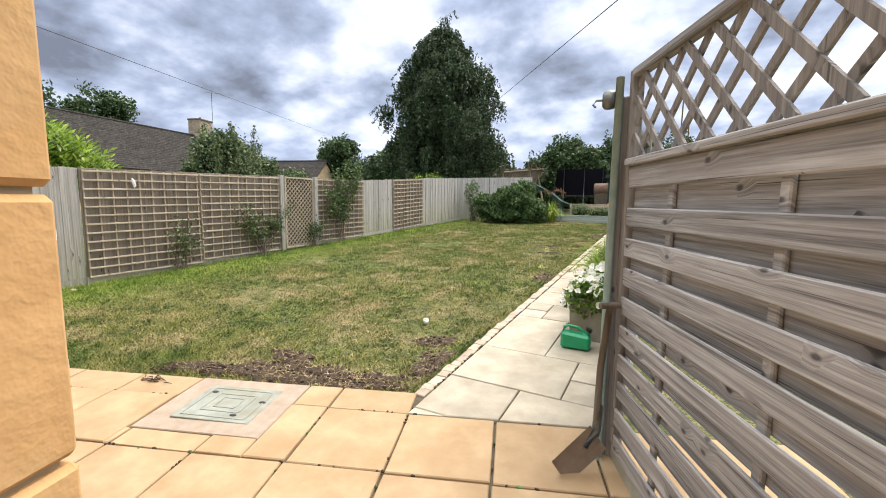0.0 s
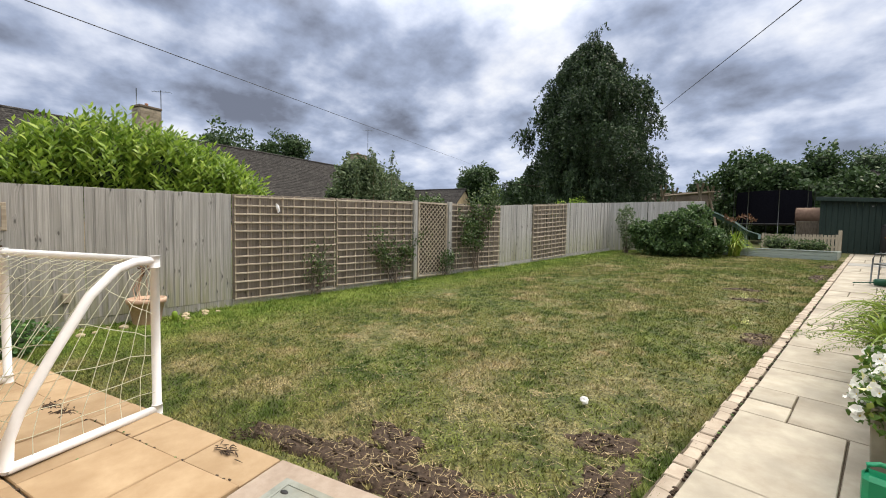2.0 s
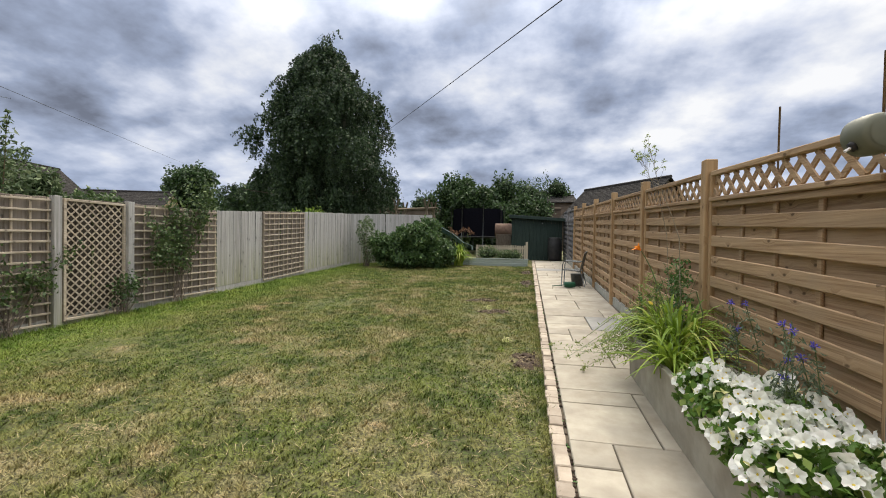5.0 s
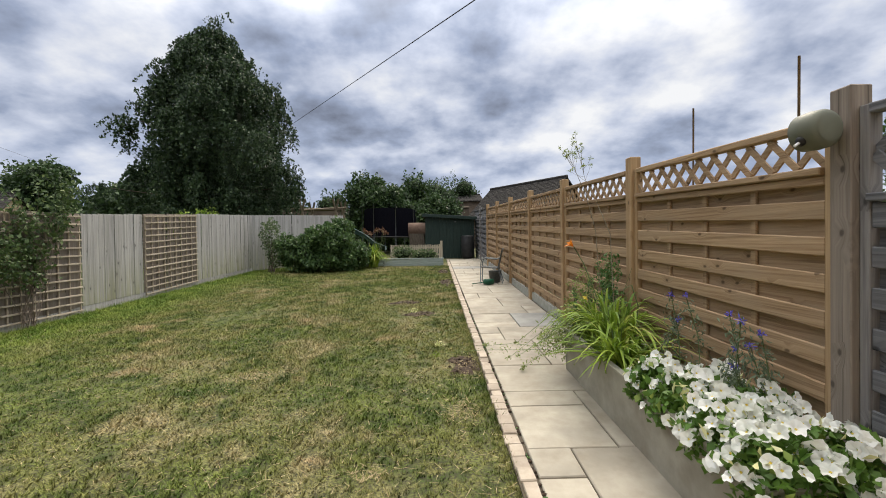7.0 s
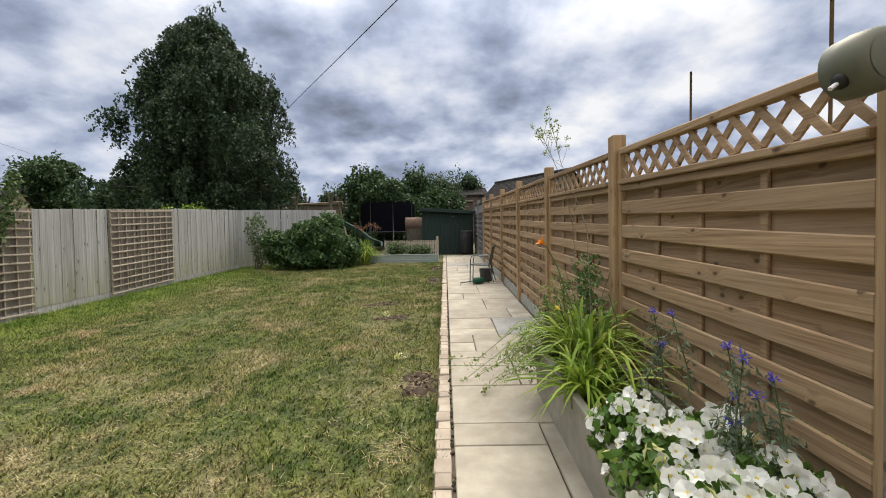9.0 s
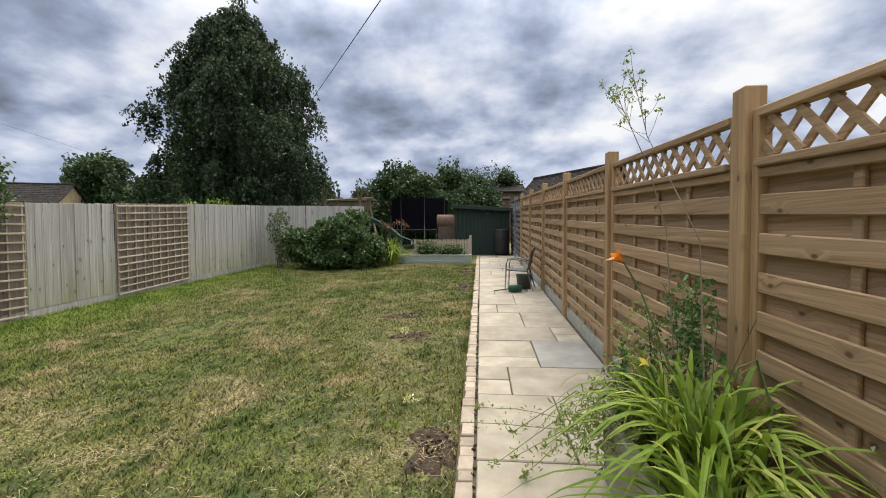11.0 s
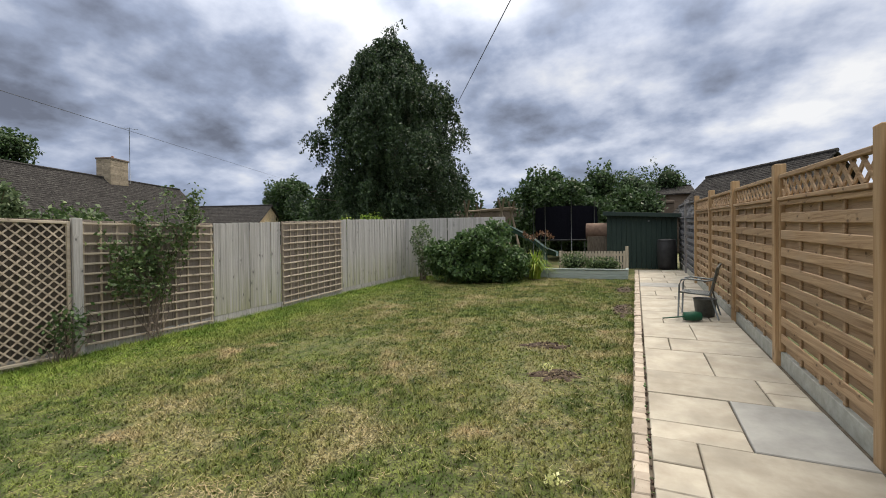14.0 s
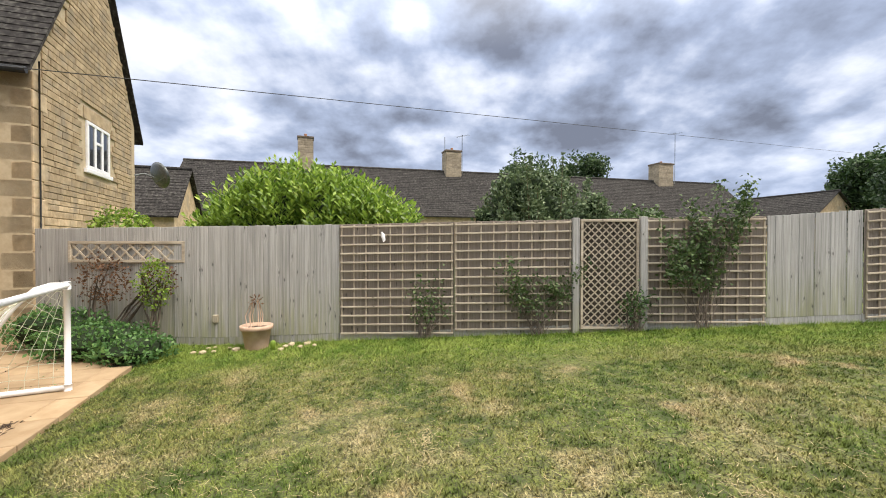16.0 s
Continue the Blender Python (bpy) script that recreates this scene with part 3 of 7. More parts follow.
def bush(name, lobes, n, length, width, material, label, category="bush", seed=1, up=0.3, shell=0.6, stems=0, group="", core_scale=0.66, knobs=0):
    base = Vector(lobes[0][0])
    ob = empty(name)
    if knobs:
        rk = random.Random(seed + 7)
        lobes = list(lobes)
        for i in range(knobs):
            c, r = lobes[rk.randrange(len(lobes) - i)]
            d = Vector((rk.uniform(-1, 1), rk.uniform(-1, 1), rk.uniform(-0.1, 1))).normalized()
            q = rk.uniform(0.22, 0.42)
            lobes.append(((c[0] + d.x * r[0] * 0.95, c[1] + d.y * r[1] * 0.95, c[2] + d.z * r[2] * 0.95), (r[0] * q, r[1] * q, r[2] * q)))
    np_object("foliage", leaves(blob_points(n, lobes, seed, shell), length, width, seed, up), 4, material, ob)
    # added dark shell, painted shade behind the outer leaves
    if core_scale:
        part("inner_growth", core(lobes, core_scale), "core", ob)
    if stems:
        bm = B()
        rg = random.Random(seed)
        gx, gy = base.x, base.y
        for i in range(stems):
            c, r = lobes[rg.randrange(len(lobes))]
            a = Vector((gx + rg.uniform(-0.15, 0.15), gy + rg.uniform(-0.15, 0.15), gz(gx, gy) - 0.03))
            b = Vector(c) + Vector((rg.uniform(-0.6, 0.6) * r[0], rg.uniform(-0.6, 0.6) * r[1], rg.uniform(-0.2, 0.6) * r[2]))
            tube(bm, [a, a.lerp(b, 0.5) + Vector((rg.uniform(-0.1, 0.1), rg.uniform(-0.1, 0.1), 0.1)), b], [0.02, 0.014, 0.006], 5)
        part("stem_tangle", bm, "bark", ob)
    return tagged(ob, label, category, group)


def clip_poly(poly, nx, ny, d):
    """The part of a convex polygon where nx * x + ny * y >= d."""
    out = []
    for i in range(len(poly)):
        p, q = poly[i], poly[(i + 1) % len(poly)]
        a, b = nx * p[0] + ny * p[1] - d, nx * q[0] + ny * q[1] - d
        if a >= 0:
            out.append(p)
        if a * b < 0:
            k = a / (a - b)
            out.append((p[0] + k * (q[0] - p[0]), p[1] + k * (q[1] - p[1])))
    return out

# ---- ground, patio, path ----
DRY = [(-3.05, 3.45, 0.16, 0.09, 20), (-2.62, 3.75, 0.12, 0.09, 0), (-1.83, 5.68, 0.13, 0.2, 0), (-3.7, 6.5, 0.3, 0.12, 30), (-2.4, 4.9, 0.14, 0.08, 10), (-4.6, 4.6, 0.2, 0.1, 0)]
SOIL = [(-2.62, 2.34, 0.58, 0.17, 18), (-2.05, 2.47, 0.32, 0.17, 30), (-3.35, 2.08, 0.42, 0.10, 20), (-2.95, 2.55, 0.25, 0.12, 0), (-1.74, 3.0, 0.13, 0.30, 5), (-1.95, 3.45, 0.2, 0.12, 30), (-1.73, 6.72, 0.16, 0.26, 0), (-2.25, 9.05, 0.24, 0.14, 20), (-2.5, 10.0, 0.26, 0.12, 10), (-1.72, 12.4, 0.18, 0.5, 0), (-1.75, 14.6, 0.16, 0.4, 0)]


def fence_x(y):
    return float(np.interp(y, [-2.3, 3, 7, 11, 14, 15.4], [-8.4, -8.15, -7.95, -7.8, -7.7, -7.6]))


def fence_top(y):
    return float(np.interp(y, [-2.3, 3, 7, 9.6, 11, 13, 16, 19], [1.88, 1.95, 2.03, 2.07, 2.17, 2.31, 2.47, 2.6]))


def right_x(y):
    return -0.25 - 0.006 * (y - 4.3)


def build_ground():
    xs = sorted(set([-1500, -400, -120, -60, -30] + [round(v, 2) for v in np.arange(-16, 8.01, 0.4)] + [30, 60, 120, 400, 1500]))
    ys = sorted(set([-1500, -400, -120, -40] + [round(v, 2) for v in np.arange(-6, 26.01, 0.4)] + [30, 45, 70, 120, 400, 1500]))
    vs = [(x, y, gz(x, y) + (0.012 * noise.noise(Vector((x * 0.7, y * 0.7, 0))) - 0.012 if -16 < x < 8 and 2.6 < y < 26 else -0.03)) for y in ys for x in xs]
    n = len(xs)
    fs = [(j * n + i, j * n + i + 1, (j + 1) * n + i + 1, (j + 1) * n + i) for j in range(len(ys) - 1) for i in range(n - 1)]
    me = bpy.data.meshes.new("ground")
    me.from_pydata(vs, [], fs)
    me.materials.append(M["lawn"])
    return tagged(new("ground", me), "patchy mown summer lawn, green and straw-coloured", "lawn", kind="structure")


build_ground()


def uv(u, v):
    """Plan point from the house's axes, measured from a corner of the paving."""
    p = Vector((-1.44, 2.2, 0)) + U * u + V * v
    return p.x, p.y


def lawn_edge(x, y):
    """Positive on the lawn side of the patio's edge."""
    u, v = (Vector((x, y, 0)) - Vector((-1.44, 2.2, 0))).dot(U), (Vector((x, y, 0)) - Vector((-1.44, 2.2, 0))).dot(V)
    return v - 0.29


def build_grass():
    rg = np.random.RandomState(5)
    n = 225000
    y = -0.6 + 17.0 * rg.uniform(0, 1, n) ** 1.25
    x = rg.uniform(-8.3, -1.52, n)
    keep = (x > np.interp(y, [-2.3, 3, 7, 11, 14, 15.4, 17], [-8.4, -8.15, -7.95, -7.8, -7.7, -7.6, -6.6]) + 0.05)
    v = (x + 1.44) * V.x + (y - 2.2) * V.y
    keep &= v > 0.30 + 0.03 * np.sin(9 * x)
    keep &= ~((y < 2.5) & (x > -1.72))
    for cx, cy, a, b, rot in SOIL + DRY:
        c, s = math.cos(radians(rot)), math.sin(radians(rot))
        dx, dy = x - cx, y - cy
        q = np.hypot((dx * c + dy * s) / a, (-dx * s + dy * c) / b) + 0.4 * np.sin(11 * x + 3 * y) * np.sin(9 * y + 2 * x)
        keep &= (q > 1.0) | (rg.uniform(0, 1, n) < (0.06 if (cx, cy, a, b, rot) in SOIL else 0.5))
    x, y = x[keep], y[keep]
    n = len(x)
    z = np.array([gz(0, b) for b in y]) - 0.014
    near_fence = np.clip((-6.4 - x) / 1.2, 0, 1)
    tuft = 0.5 + 0.5 * np.sin(2.1 * x + 1.3 * np.sin(1.7 * y)) * np.sin(2.6 * y + 0.9 * np.sin(2.2 * x))
    clump = 0.5 + 0.5 * np.sin(19 * x + 3 * np.sin(7 * y)) * np.sin(17 * y + 3 * np.sin(6 * x + 1))
    h = rg.uniform(0.014, 0.036, n) * (0.55 + 0.5 * tuft + 0.75 * clump ** 2) * (1 + 0.5 * near_fence)
    K = 5
    ang = rg.uniform(0, math.tau, (n, K))
    hh = h[:, None] * rg.uniform(0.6, 1.15, (n, K))
    lean = rg.uniform(0.25, 1.35, (n, K)) * hh
    w = (rg.uniform(0.003, 0.006, (n, K))) * (1 + 0.05 * np.clip(y - 2, 0, 20))[:, None]
    p = np.stack([x, y, z], 1)
    side = ang + math.pi / 2 + rg.uniform(-0.8, 0.8, (n, K))
    off = np.stack([np.cos(ang) * 0.006, np.sin(ang) * 0.006, np.zeros((n, K))], 2)
    sd = np.stack([np.cos(side) * w, np.sin(side) * w, np.full((n, K), 0.003)], 2)
    tip = p[:, None, :] + np.stack([np.cos(ang) * lean, np.sin(ang) * lean, hh], 2)
    verts = np.empty((n, 1 + 2 * K, 3), dtype=np.float32)
    verts[:, 0] = p
    verts[:, 1::2] = p[:, None, :] + off + sd
    verts[:, 2::2] = tip
    idx = np.arange(n)[:, None] * (1 + 2 * K)
    k = np.arange(K)[None, :]
    tri = np.stack([np.broadcast_to(idx, (n, K)), idx + 1 + 2 * k, idx + 2 + 2 * k], 2).reshape(-1)
    me = bpy.data.meshes.new("grass")
    me.vertices.add(n * (1 + 2 * K))
    me.vertices.foreach_set("co", verts.ravel())
    me.loops.add(len(tri))
    me.loops.foreach_set("vertex_index", tri.astype(np.int32))
    me.polygons.add(n * K)
    me.polygons.foreach_set("loop_start", np.arange(0, n * K * 3, 3, dtype=np.int32))
    me.update(calc_edges=True)
    me.materials.append(M["blade"])
    tagged(new("grass", me), "short dry summer grass tufts on the lawn", "grass", kind="stuff")
    # dry clippings, most of them on the bare soil
    pts = []
    for cx, cy, a_, b_, rot in SOIL + DRY + DRY + DRY:
        c, s_ = math.cos(radians(rot)), math.sin(radians(rot))
        q = int(110 * a_ * b_ / 0.06)
        ux, uy = rg.normal(0, 0.6, q) * a_, rg.normal(0, 0.6, q) * b_
        pts.append(np.stack([cx + ux * c - uy * s_, cy + ux * s_ + uy * c], 1))
    pts.append(np.stack([rg.uniform(-7.5, -1.6, 7000), 2.2 + 9 * rg.uniform(0, 1, 7000) ** 1.3], 1))
    pts = np.concatenate(pts)
    vv = (pts[:, 0] + 1.44) * V.x + (pts[:, 1] - 2.2) * V.y
    pts = pts[(vv > 0.31) & (pts[:, 0] < -1.56)]
    q = len(pts)
    c = np.stack([pts[:, 0], pts[:, 1], np.array([gz(0, b) for b in pts[:, 1]]) + rg.uniform(0.006, 0.022, q)], 1)
    a_ = rg.uniform(0, math.tau, q)
    l_ = rg.uniform(0.012, 0.05, q)
    d_ = np.stack([np.cos(a_) * l_, np.sin(a_) * l_, rg.uniform(-0.006, 0.012, q)], 1)
    s_ = np.stack([-np.sin(a_), np.cos(a_), np.zeros(q)], 1) * 0.0022
    tagged(np_object("straw", np.stack([c - d_ - s_, c - d_ + s_, c + d_], 1), 3, "straw"), "dry straw and grass clippings lying on the lawn", "straw", kind="stuff")
    # longer tufts along the edges
    m = 9000
    t = rg.uniform(0, 1, m)
    side = rg.uniform(0, 1, m)
    ex = np.where(side < 0.5, -1.56 - np.abs(rg.normal(0, 0.05, m)), np.nan)
    ey = 2.5 + 13.5 * t
    fx = np.interp(ey, [3, 7, 11, 14, 15.4, 17], [-8.15, -7.95, -7.8, -7.7, -7.6, -6.6]) + 0.08 + np.abs(rg.normal(0, 0.09, m))
    ex = np.where(np.isnan(ex), fx, ex)
    h = rg.uniform(0.03, 0.10, m) * np.where(side < 0.5, 0.55, 1.0)
    a, b = rg.uniform(0, math.tau, m), rg.uniform(0, math.tau, m)
    p = np.stack([ex, ey, np.array([gz(0, q) for q in ey]) - 0.01], 1)
    sd = np.stack([np.cos(a) * 0.004, np.sin(a) * 0.004, np.zeros(m)], 1)
    tip = p + np.stack([np.cos(b) * h * 0.6, np.sin(b) * h * 0.6, h], 1)
    tagged(np_object("edge_grass", np.stack([p - sd, p + sd, tip], 1), 3, "blade"), "longer grass tufts along the lawn edges", "grass", kind="stuff")


build_grass()


def build_soil():
    rg = random.Random(8)
    for cx, cy, a, b, rot in SOIL:
        bm = B()
        rings, sides = 5, 28
        c, s = math.cos(radians(rot)), math.sin(radians(rot))
        prev = None
        ctr = bm.verts.new((cx, cy, gz(cx, cy) + 0.004))
        for i in range(1, rings + 1):
            ring = []
            for k in range(sides):
                t = k * math.tau / sides
                wob = 1 + 0.75 * noise.noise(Vector((3 * math.cos(t) + cx, 3 * math.sin(t) + cy, 0)))
                r = i / rings * wob * 1.12
                px, py = a * r * math.cos(t), b * r * math.sin(t)
                x, y = cx + px * c - py * s, cy + px * s + py * c
                if x > -1.53:
                    x = -1.53
                over = lawn_edge(x, y)
                if over < 0.015 and y < 3:
                    x, y = x + V.x * (0.015 - over), y + V.y * (0.015 - over)
                zz = gz(x, y) + (0.012 * noise.noise(Vector((x * 22, y * 22, 1))) + 0.014 * max(0.0, noise.noise(Vector((x * 8, y * 8, 3)))) + 0.002 if i < rings else -0.03)
                ring.append(bm.verts.new((x, y, zz)))
            for k in range(sides):
                if prev:
                    bm.faces.new((prev[k], prev[(k + 1) % sides], ring[(k + 1) % sides], ring[k]))
                else:
                    bm.faces.new((ctr, ring[k], ring[(k + 1) % sides]))
            prev = ring
        for f in bm.faces:
            f.smooth = True
        tagged(part("bare_soil", bm, "soil"), "bare dark soil patch worn in the lawn", "soil", kind="stuff")
        # crumbs
        bm = B()
        for i in range(int(260 * a * b / 0.1) + 12):
            t, r = rg.uniform(0, math.tau), math.sqrt(rg.random()) * 1.05
            px, py = a * r * math.cos(t), b * r * math.sin(t)
            x, y = cx + px * c - py * s, cy + px * s + py * c
            if x > -1.58 or (lawn_edge(x, y) < 0.03 and y < 3):
                continue
            res = bmesh.ops.create_icosphere(bm, subdivisions=1, radius=0.003 + 0.016 * rg.random() ** 4)
            for v in res["verts"]:
                v.co = Vector((v.co.x * rg.uniform(0.7, 1.3), v.co.y * rg.uniform(0.7, 1.3), v.co.z * rg.uniform(0.6, 1.0))) + Vector((x, y, gz(x, y) + 0.008))
        tagged(part("soil_crumbs", bm, "soil"), "crumbs of dark soil lying on the bare patch", "soil", kind="stuff")


build_soil()


def slab(parent, poly, material, lift=0.028, name="slab", bed=0.05, gap=0.007):
    cx, cy = sum(p[0] for p in poly) / len(poly), sum(p[1] for p in poly) / len(poly)
    poly = [(x + random.uniform(-0.0025, 0.0025) - gap * (1 if x > cx else -1) * min(1, abs(x - cx) * 6), y - gap * (1 if y > cy else -1) * min(1, abs(y - cy) * 6)) for x, y in poly]
    dz = random.uniform(-0.004, 0.004)
    base = gz(cx, cy)
    bm = prism(B(), [(x - cx, y - cy) for x, y in poly], lambda x, y: gz(cx + x, cy + y) - base - bed, lambda x, y: gz(cx + x, cy + y) - base + lift + dz, 0.006)
    ob = part(name, bm, material, parent)
    ob.location = (cx, cy, base)
    return ob


def build_path():
    path = empty("path")
    tagged(path, "buff and grey sandstone slab garden path", "path", kind="structure")
    X = [-1.46, -1.19, -0.885, -0.59, -0.30]
    bm = prism(B(), [(-1.57, 2.3), (-0.2, 2.3), (-0.2, 18.6), (-1.57, 18.6)], lambda x, y: gz(x, y) - 0.08, lambda x, y: gz(x, y) + 0.012)
    bmesh.ops.bisect_plane(bm, geom=bm.verts[:] + bm.edges[:] + bm.faces[:], plane_co=(-1.44, 2.2, 0), plane_no=V, clear_inner=True)
    part("bedding", bm, "joint", path)
    # random ashlar laid course by course: (y0, y1, x cuts)
    courses = [(2.05, 2.29, (0, 2, 4)), (2.29, 2.84, (0, 2, 4)), (2.84, 3.52, (0, 3, 4)), (3.52, 4.52, (0, 2, 4)), (4.52, 5.09, (0, 1, 4)), (5.09, 5.95, (0, 2, 4)), (5.95, 6.57, (0, 4)), (6.57, 7.44, (0, 2, 4)), (7.44, 8.04, (0, 1, 4)), (8.04, 8.84, (0, 2, 4)), (8.84, 9.41, (0, 3, 4)), (9.41, 10.16, (0, 2, 4)), (10.16, 10.67, (0, 1, 4)), (10.67, 11.48, (0, 2, 4)),
               (11.48, 11.75, (0, 1, 4)), (11.75, 12.3, (0, 3, 4)), (12.3, 12.9, (0, 2, 3, 4)), (12.9, 13.5, (0, 3, 4)), (13.5, 13.8, (0, 2, 4)), (13.8, 14.4, (0, 1, 4)), (14.4, 15.0, (0, 2, 4)), (15.0, 15.6, (0, 3, 4)), (15.6, 15.9, (0, 2, 4)), (15.9, 16.5, (0, 1, 4)), (16.5, 17.1, (0, 2, 4)), (17.1, 17.7, (0, 3, 4)), (17.7, 18.3, (0, 2, 4))]
    halved = {(2, 3): 3.17, (4, 0): 4.8, (5, 0): 5.68, (8, 0): 7.73, (9, 0): 8.31, (10, 3): 9.12}
    for j, (a, b, cuts) in enumerate(courses):
        for i, k in zip(cuts, cuts[1:]):
            h_ = halved.get((j, i))
            for c, d in ((a, h_), (h_, b)) if h_ else ((a, b),):
                poly = clip_poly([(X[i], c), (X[k], c), (X[k], d), (X[i], d)], V.x, V.y, -1.44 * V.x + 2.2 * V.y + 0.01)
                if len(poly) > 2:
                    slab(path, poly, "slab_grey" if (j, i) in ((9, 2), (21, 0)) else "slab_sand", gap=0.0055)
    y = 2.45
    rg = random.Random(3)
    i = 0
    while y < 18.2 and i < 300:
        w = rg.uniform(0.085, 0.15)
        o = rg.uniform(-0.012, 0.012)
        slab(path, [(-1.565 + o, y), (-1.472, y + rg.uniform(-0.006, 0.006)), (-1.472, y + w), (-1.565 + o, y + w + rg.uniform(-0.008, 0.008))], "sett", 0.022 + rg.uniform(-0.006, 0.006), "sett", 0.05, 0.005)
        y += w
        i += 1
    return path


build_path()


def build_patio():
    patio = empty("patio")
    tagged(patio, "buff yellow concrete slab patio with dark joints", "patio", kind="structure")
    P = 0.575
    bm = B()
    for i in range(20):
        for j in range(13):
            u0, v0 = -9.2 + i * 0.57, -7.0 + j * 0.56
            v1 = min(v0 + 0.56, 0.285 if u0 < -0.1 else 0.0)
            q = [uv(u0, v0), uv(u0 + 0.57, v0), uv(u0 + 0.57, v1), uv(u0, v1)]
            bm.faces.new([bm.verts.new((x, y, gz(x, y) + 0.006)) for x, y in q])
    part("bedding", bm, "joint", patio)
    mh = (-1.76, -0.84, -0.40, 0.285)
    rows = [(0.0, 0.285)] + [(-P * (k + 1) + 0.01, -P * k + 0.01) for k in range(9)]
    for r, (v0, v1) in enumerate(rows):
        for c in range(-16, 4):
            u0, u1 = c * P, (c + 1) * P
            if u1 <= -5.7 and r == 0:
                continue
            if r == 0 and u0 >= 0 - 1e-6:
                continue
            rects = [(u0, u1, v0, v1)]
            if v1 > mh[2] and v0 < mh[3] and u1 > mh[0] and u0 < mh[1]:
                rects = []
                if u0 < mh[0]:
                    rects.append((u0, mh[0], v0, v1))
                if u1 > mh[1]:
                    rects.append((mh[1], u1, v0, v1))
                if v0 < mh[2]:
                    rects.append((max(u0, mh[0]), min(u1, mh[1]), v0, mh[2]))
            for a, b, lo, hi in rects:
                if b - a < 0.03:
                    continue
                if hi - lo < 0.03:
                    continue
                poly = [uv(a, lo), uv(b, lo), uv(b, hi), uv(a, hi)]
                cx, cy = sum(p[0] for p in poly) / 4, sum(p[1] for p in poly) / 4
                if cy < -2.6 and cx > -1:
                    continue
                slab(patio, poly, "slab_yellow", 0.026)
    # manhole
    cov = empty("manhole_cover")
    tagged(cov, "grey-green metal manhole cover set in mortar in the patio", "manhole cover")
    poly = [uv(mh[0] + 0.01, mh[2] + 0.01), uv(mh[1] - 0.01, mh[2] + 0.01), uv(mh[1] - 0.01, mh[3]), uv(mh[0] + 0.01, mh[3])]
    slab(cov, poly, "mh_mortar", 0.024, "mortar_surround", 0.05, 0.0)
    cu, cv = -1.29, -0.05
    m = pose(*uv(cu, cv), gz(*uv(cu, cv)) + 0.026, 2.6, 0, HOUSE_TURN)
    hx, hy = 0.285, 0.215
    bm = box(B(), -hx, hx, -hy, hy, -0.02, 0.006, 0.003, m)
    part("lid", bm, "galv", cov)
    bm = B()
    for k in (0.82, 0.5, 0.28):
        for s in (-1, 1):
            box(bm, -hx * k, hx * k, s * hy * k - 0.006, s * hy * k + 0.006, 0.006, 0.0095, 0, m)
            box(bm, s * hx * k - 0.006, s * hx * k + 0.006, -hy * k + 0.006, hy * k - 0.006, 0.006, 0.0095, 0, m)
    part("raised_pattern", bm, "galv", cov)
    for dx, dy in ((-0.2, 0.12), (0.23, 0.04), (0.13, -0.14)):
        part("lifting_slot", lathe(B(), [(0.0, 0.0105), (0.022, 0.0105), (0.026, 0.006)], 12, m @ Matrix.Translation((dx, dy, 0)) @ Matrix.Diagonal((1, 0.55, 1, 1))), "black", cov)


build_patio()


def joint_moss():
    """Moss and grit caught in the paving joints."""
    rg = random.Random(27)
    spots = []
    for k in range(620):
        r = rg.randrange(0, 6)
        u = rg.uniform(-6.5, 0.9)
        v = 0.01 - 0.575 * r
        if rg.random() < 0.45:
            u = round(u / 0.575) * 0.575
            v = rg.uniform(-3.0, 0.0)
        if -1.76 < u < -0.84 and v > -0.42:
            continue
        spots.append(uv(u + rg.gauss(0, 0.004), v + rg.gauss(0, 0.004)))
    for k in range(220):
        y = 2.6 + 8.5 * rg.random() ** 1.5
        spots.append((-1.467 + rg.gauss(0, 0.004), y))
    for name, m_, lo, hi, label in (("joint_moss", "leaf_low", 0.0, 0.3, "small green moss tufts in the paving joints"), ("joint_grit", "soil", 0.3, 1.0, "dark grit and soil caught in the paving joints")):
        bm = B()
        for x, y in spots[int(lo * len(spots)):int(hi * len(spots))] if name == "joint_grit" else spots[::4]:
            res = bmesh.ops.create_icosphere(bm, subdivisions=1, radius=1.0)
            a, b, c = rg.uniform(0.006, 0.018), rg.uniform(0.006, 0.014), rg.uniform(0.006, 0.012)
            for v in res["verts"]:
                k = 1 + 0.5 * noise.noise(v.co * 3 + Vector((x * 9, y * 9, 0)))
                v.co = Vector((v.co.x * a * k + x, v.co.y * b * k + y, v.co.z * c * k + gz(x, y) + 0.021))
        tagged(part(name, bm, m_), label, "moss" if name == "joint_moss" else "grit", kind="stuff")


joint_moss()

# ---- fences ----


def sheared(bm, s):
    for v in bm.verts:
        v.co.z += s * v.co.y
    return bm


def slat_mesh(name, y0, y1, x0, x1, z0, z1, material, s):
    bm = box(B(), x0, x1, y0, y1, z0, z1, 0.004)
    return mesh_of(name, sheared(bm, s), material)


def lattice_ends(y0, y1, z0, z1, pitch, sign, phase=0.0):
    """Parallel diagonal laths of one direction, clipped to a rectangle: the bars' end points."""
    out = []
    y = y0 + phase - pitch * math.ceil((z1 - z0 + phase) / pitch)
    while y < y1:
        ya, za = y, z0
        yb, zb = ya + (z1 - z0), z1
        if ya < y0:
            za += y0 - ya
            ya = y0
        if yb > y1:
            zb -= yb - y1
            yb = y1
        if yb - ya > 0.03:
            if sign < 0:
                za, zb = z0 + z1 - za, z0 + z1 - zb
            out.append(((ya, za), (yb, zb)))
        y += pitch
    return out


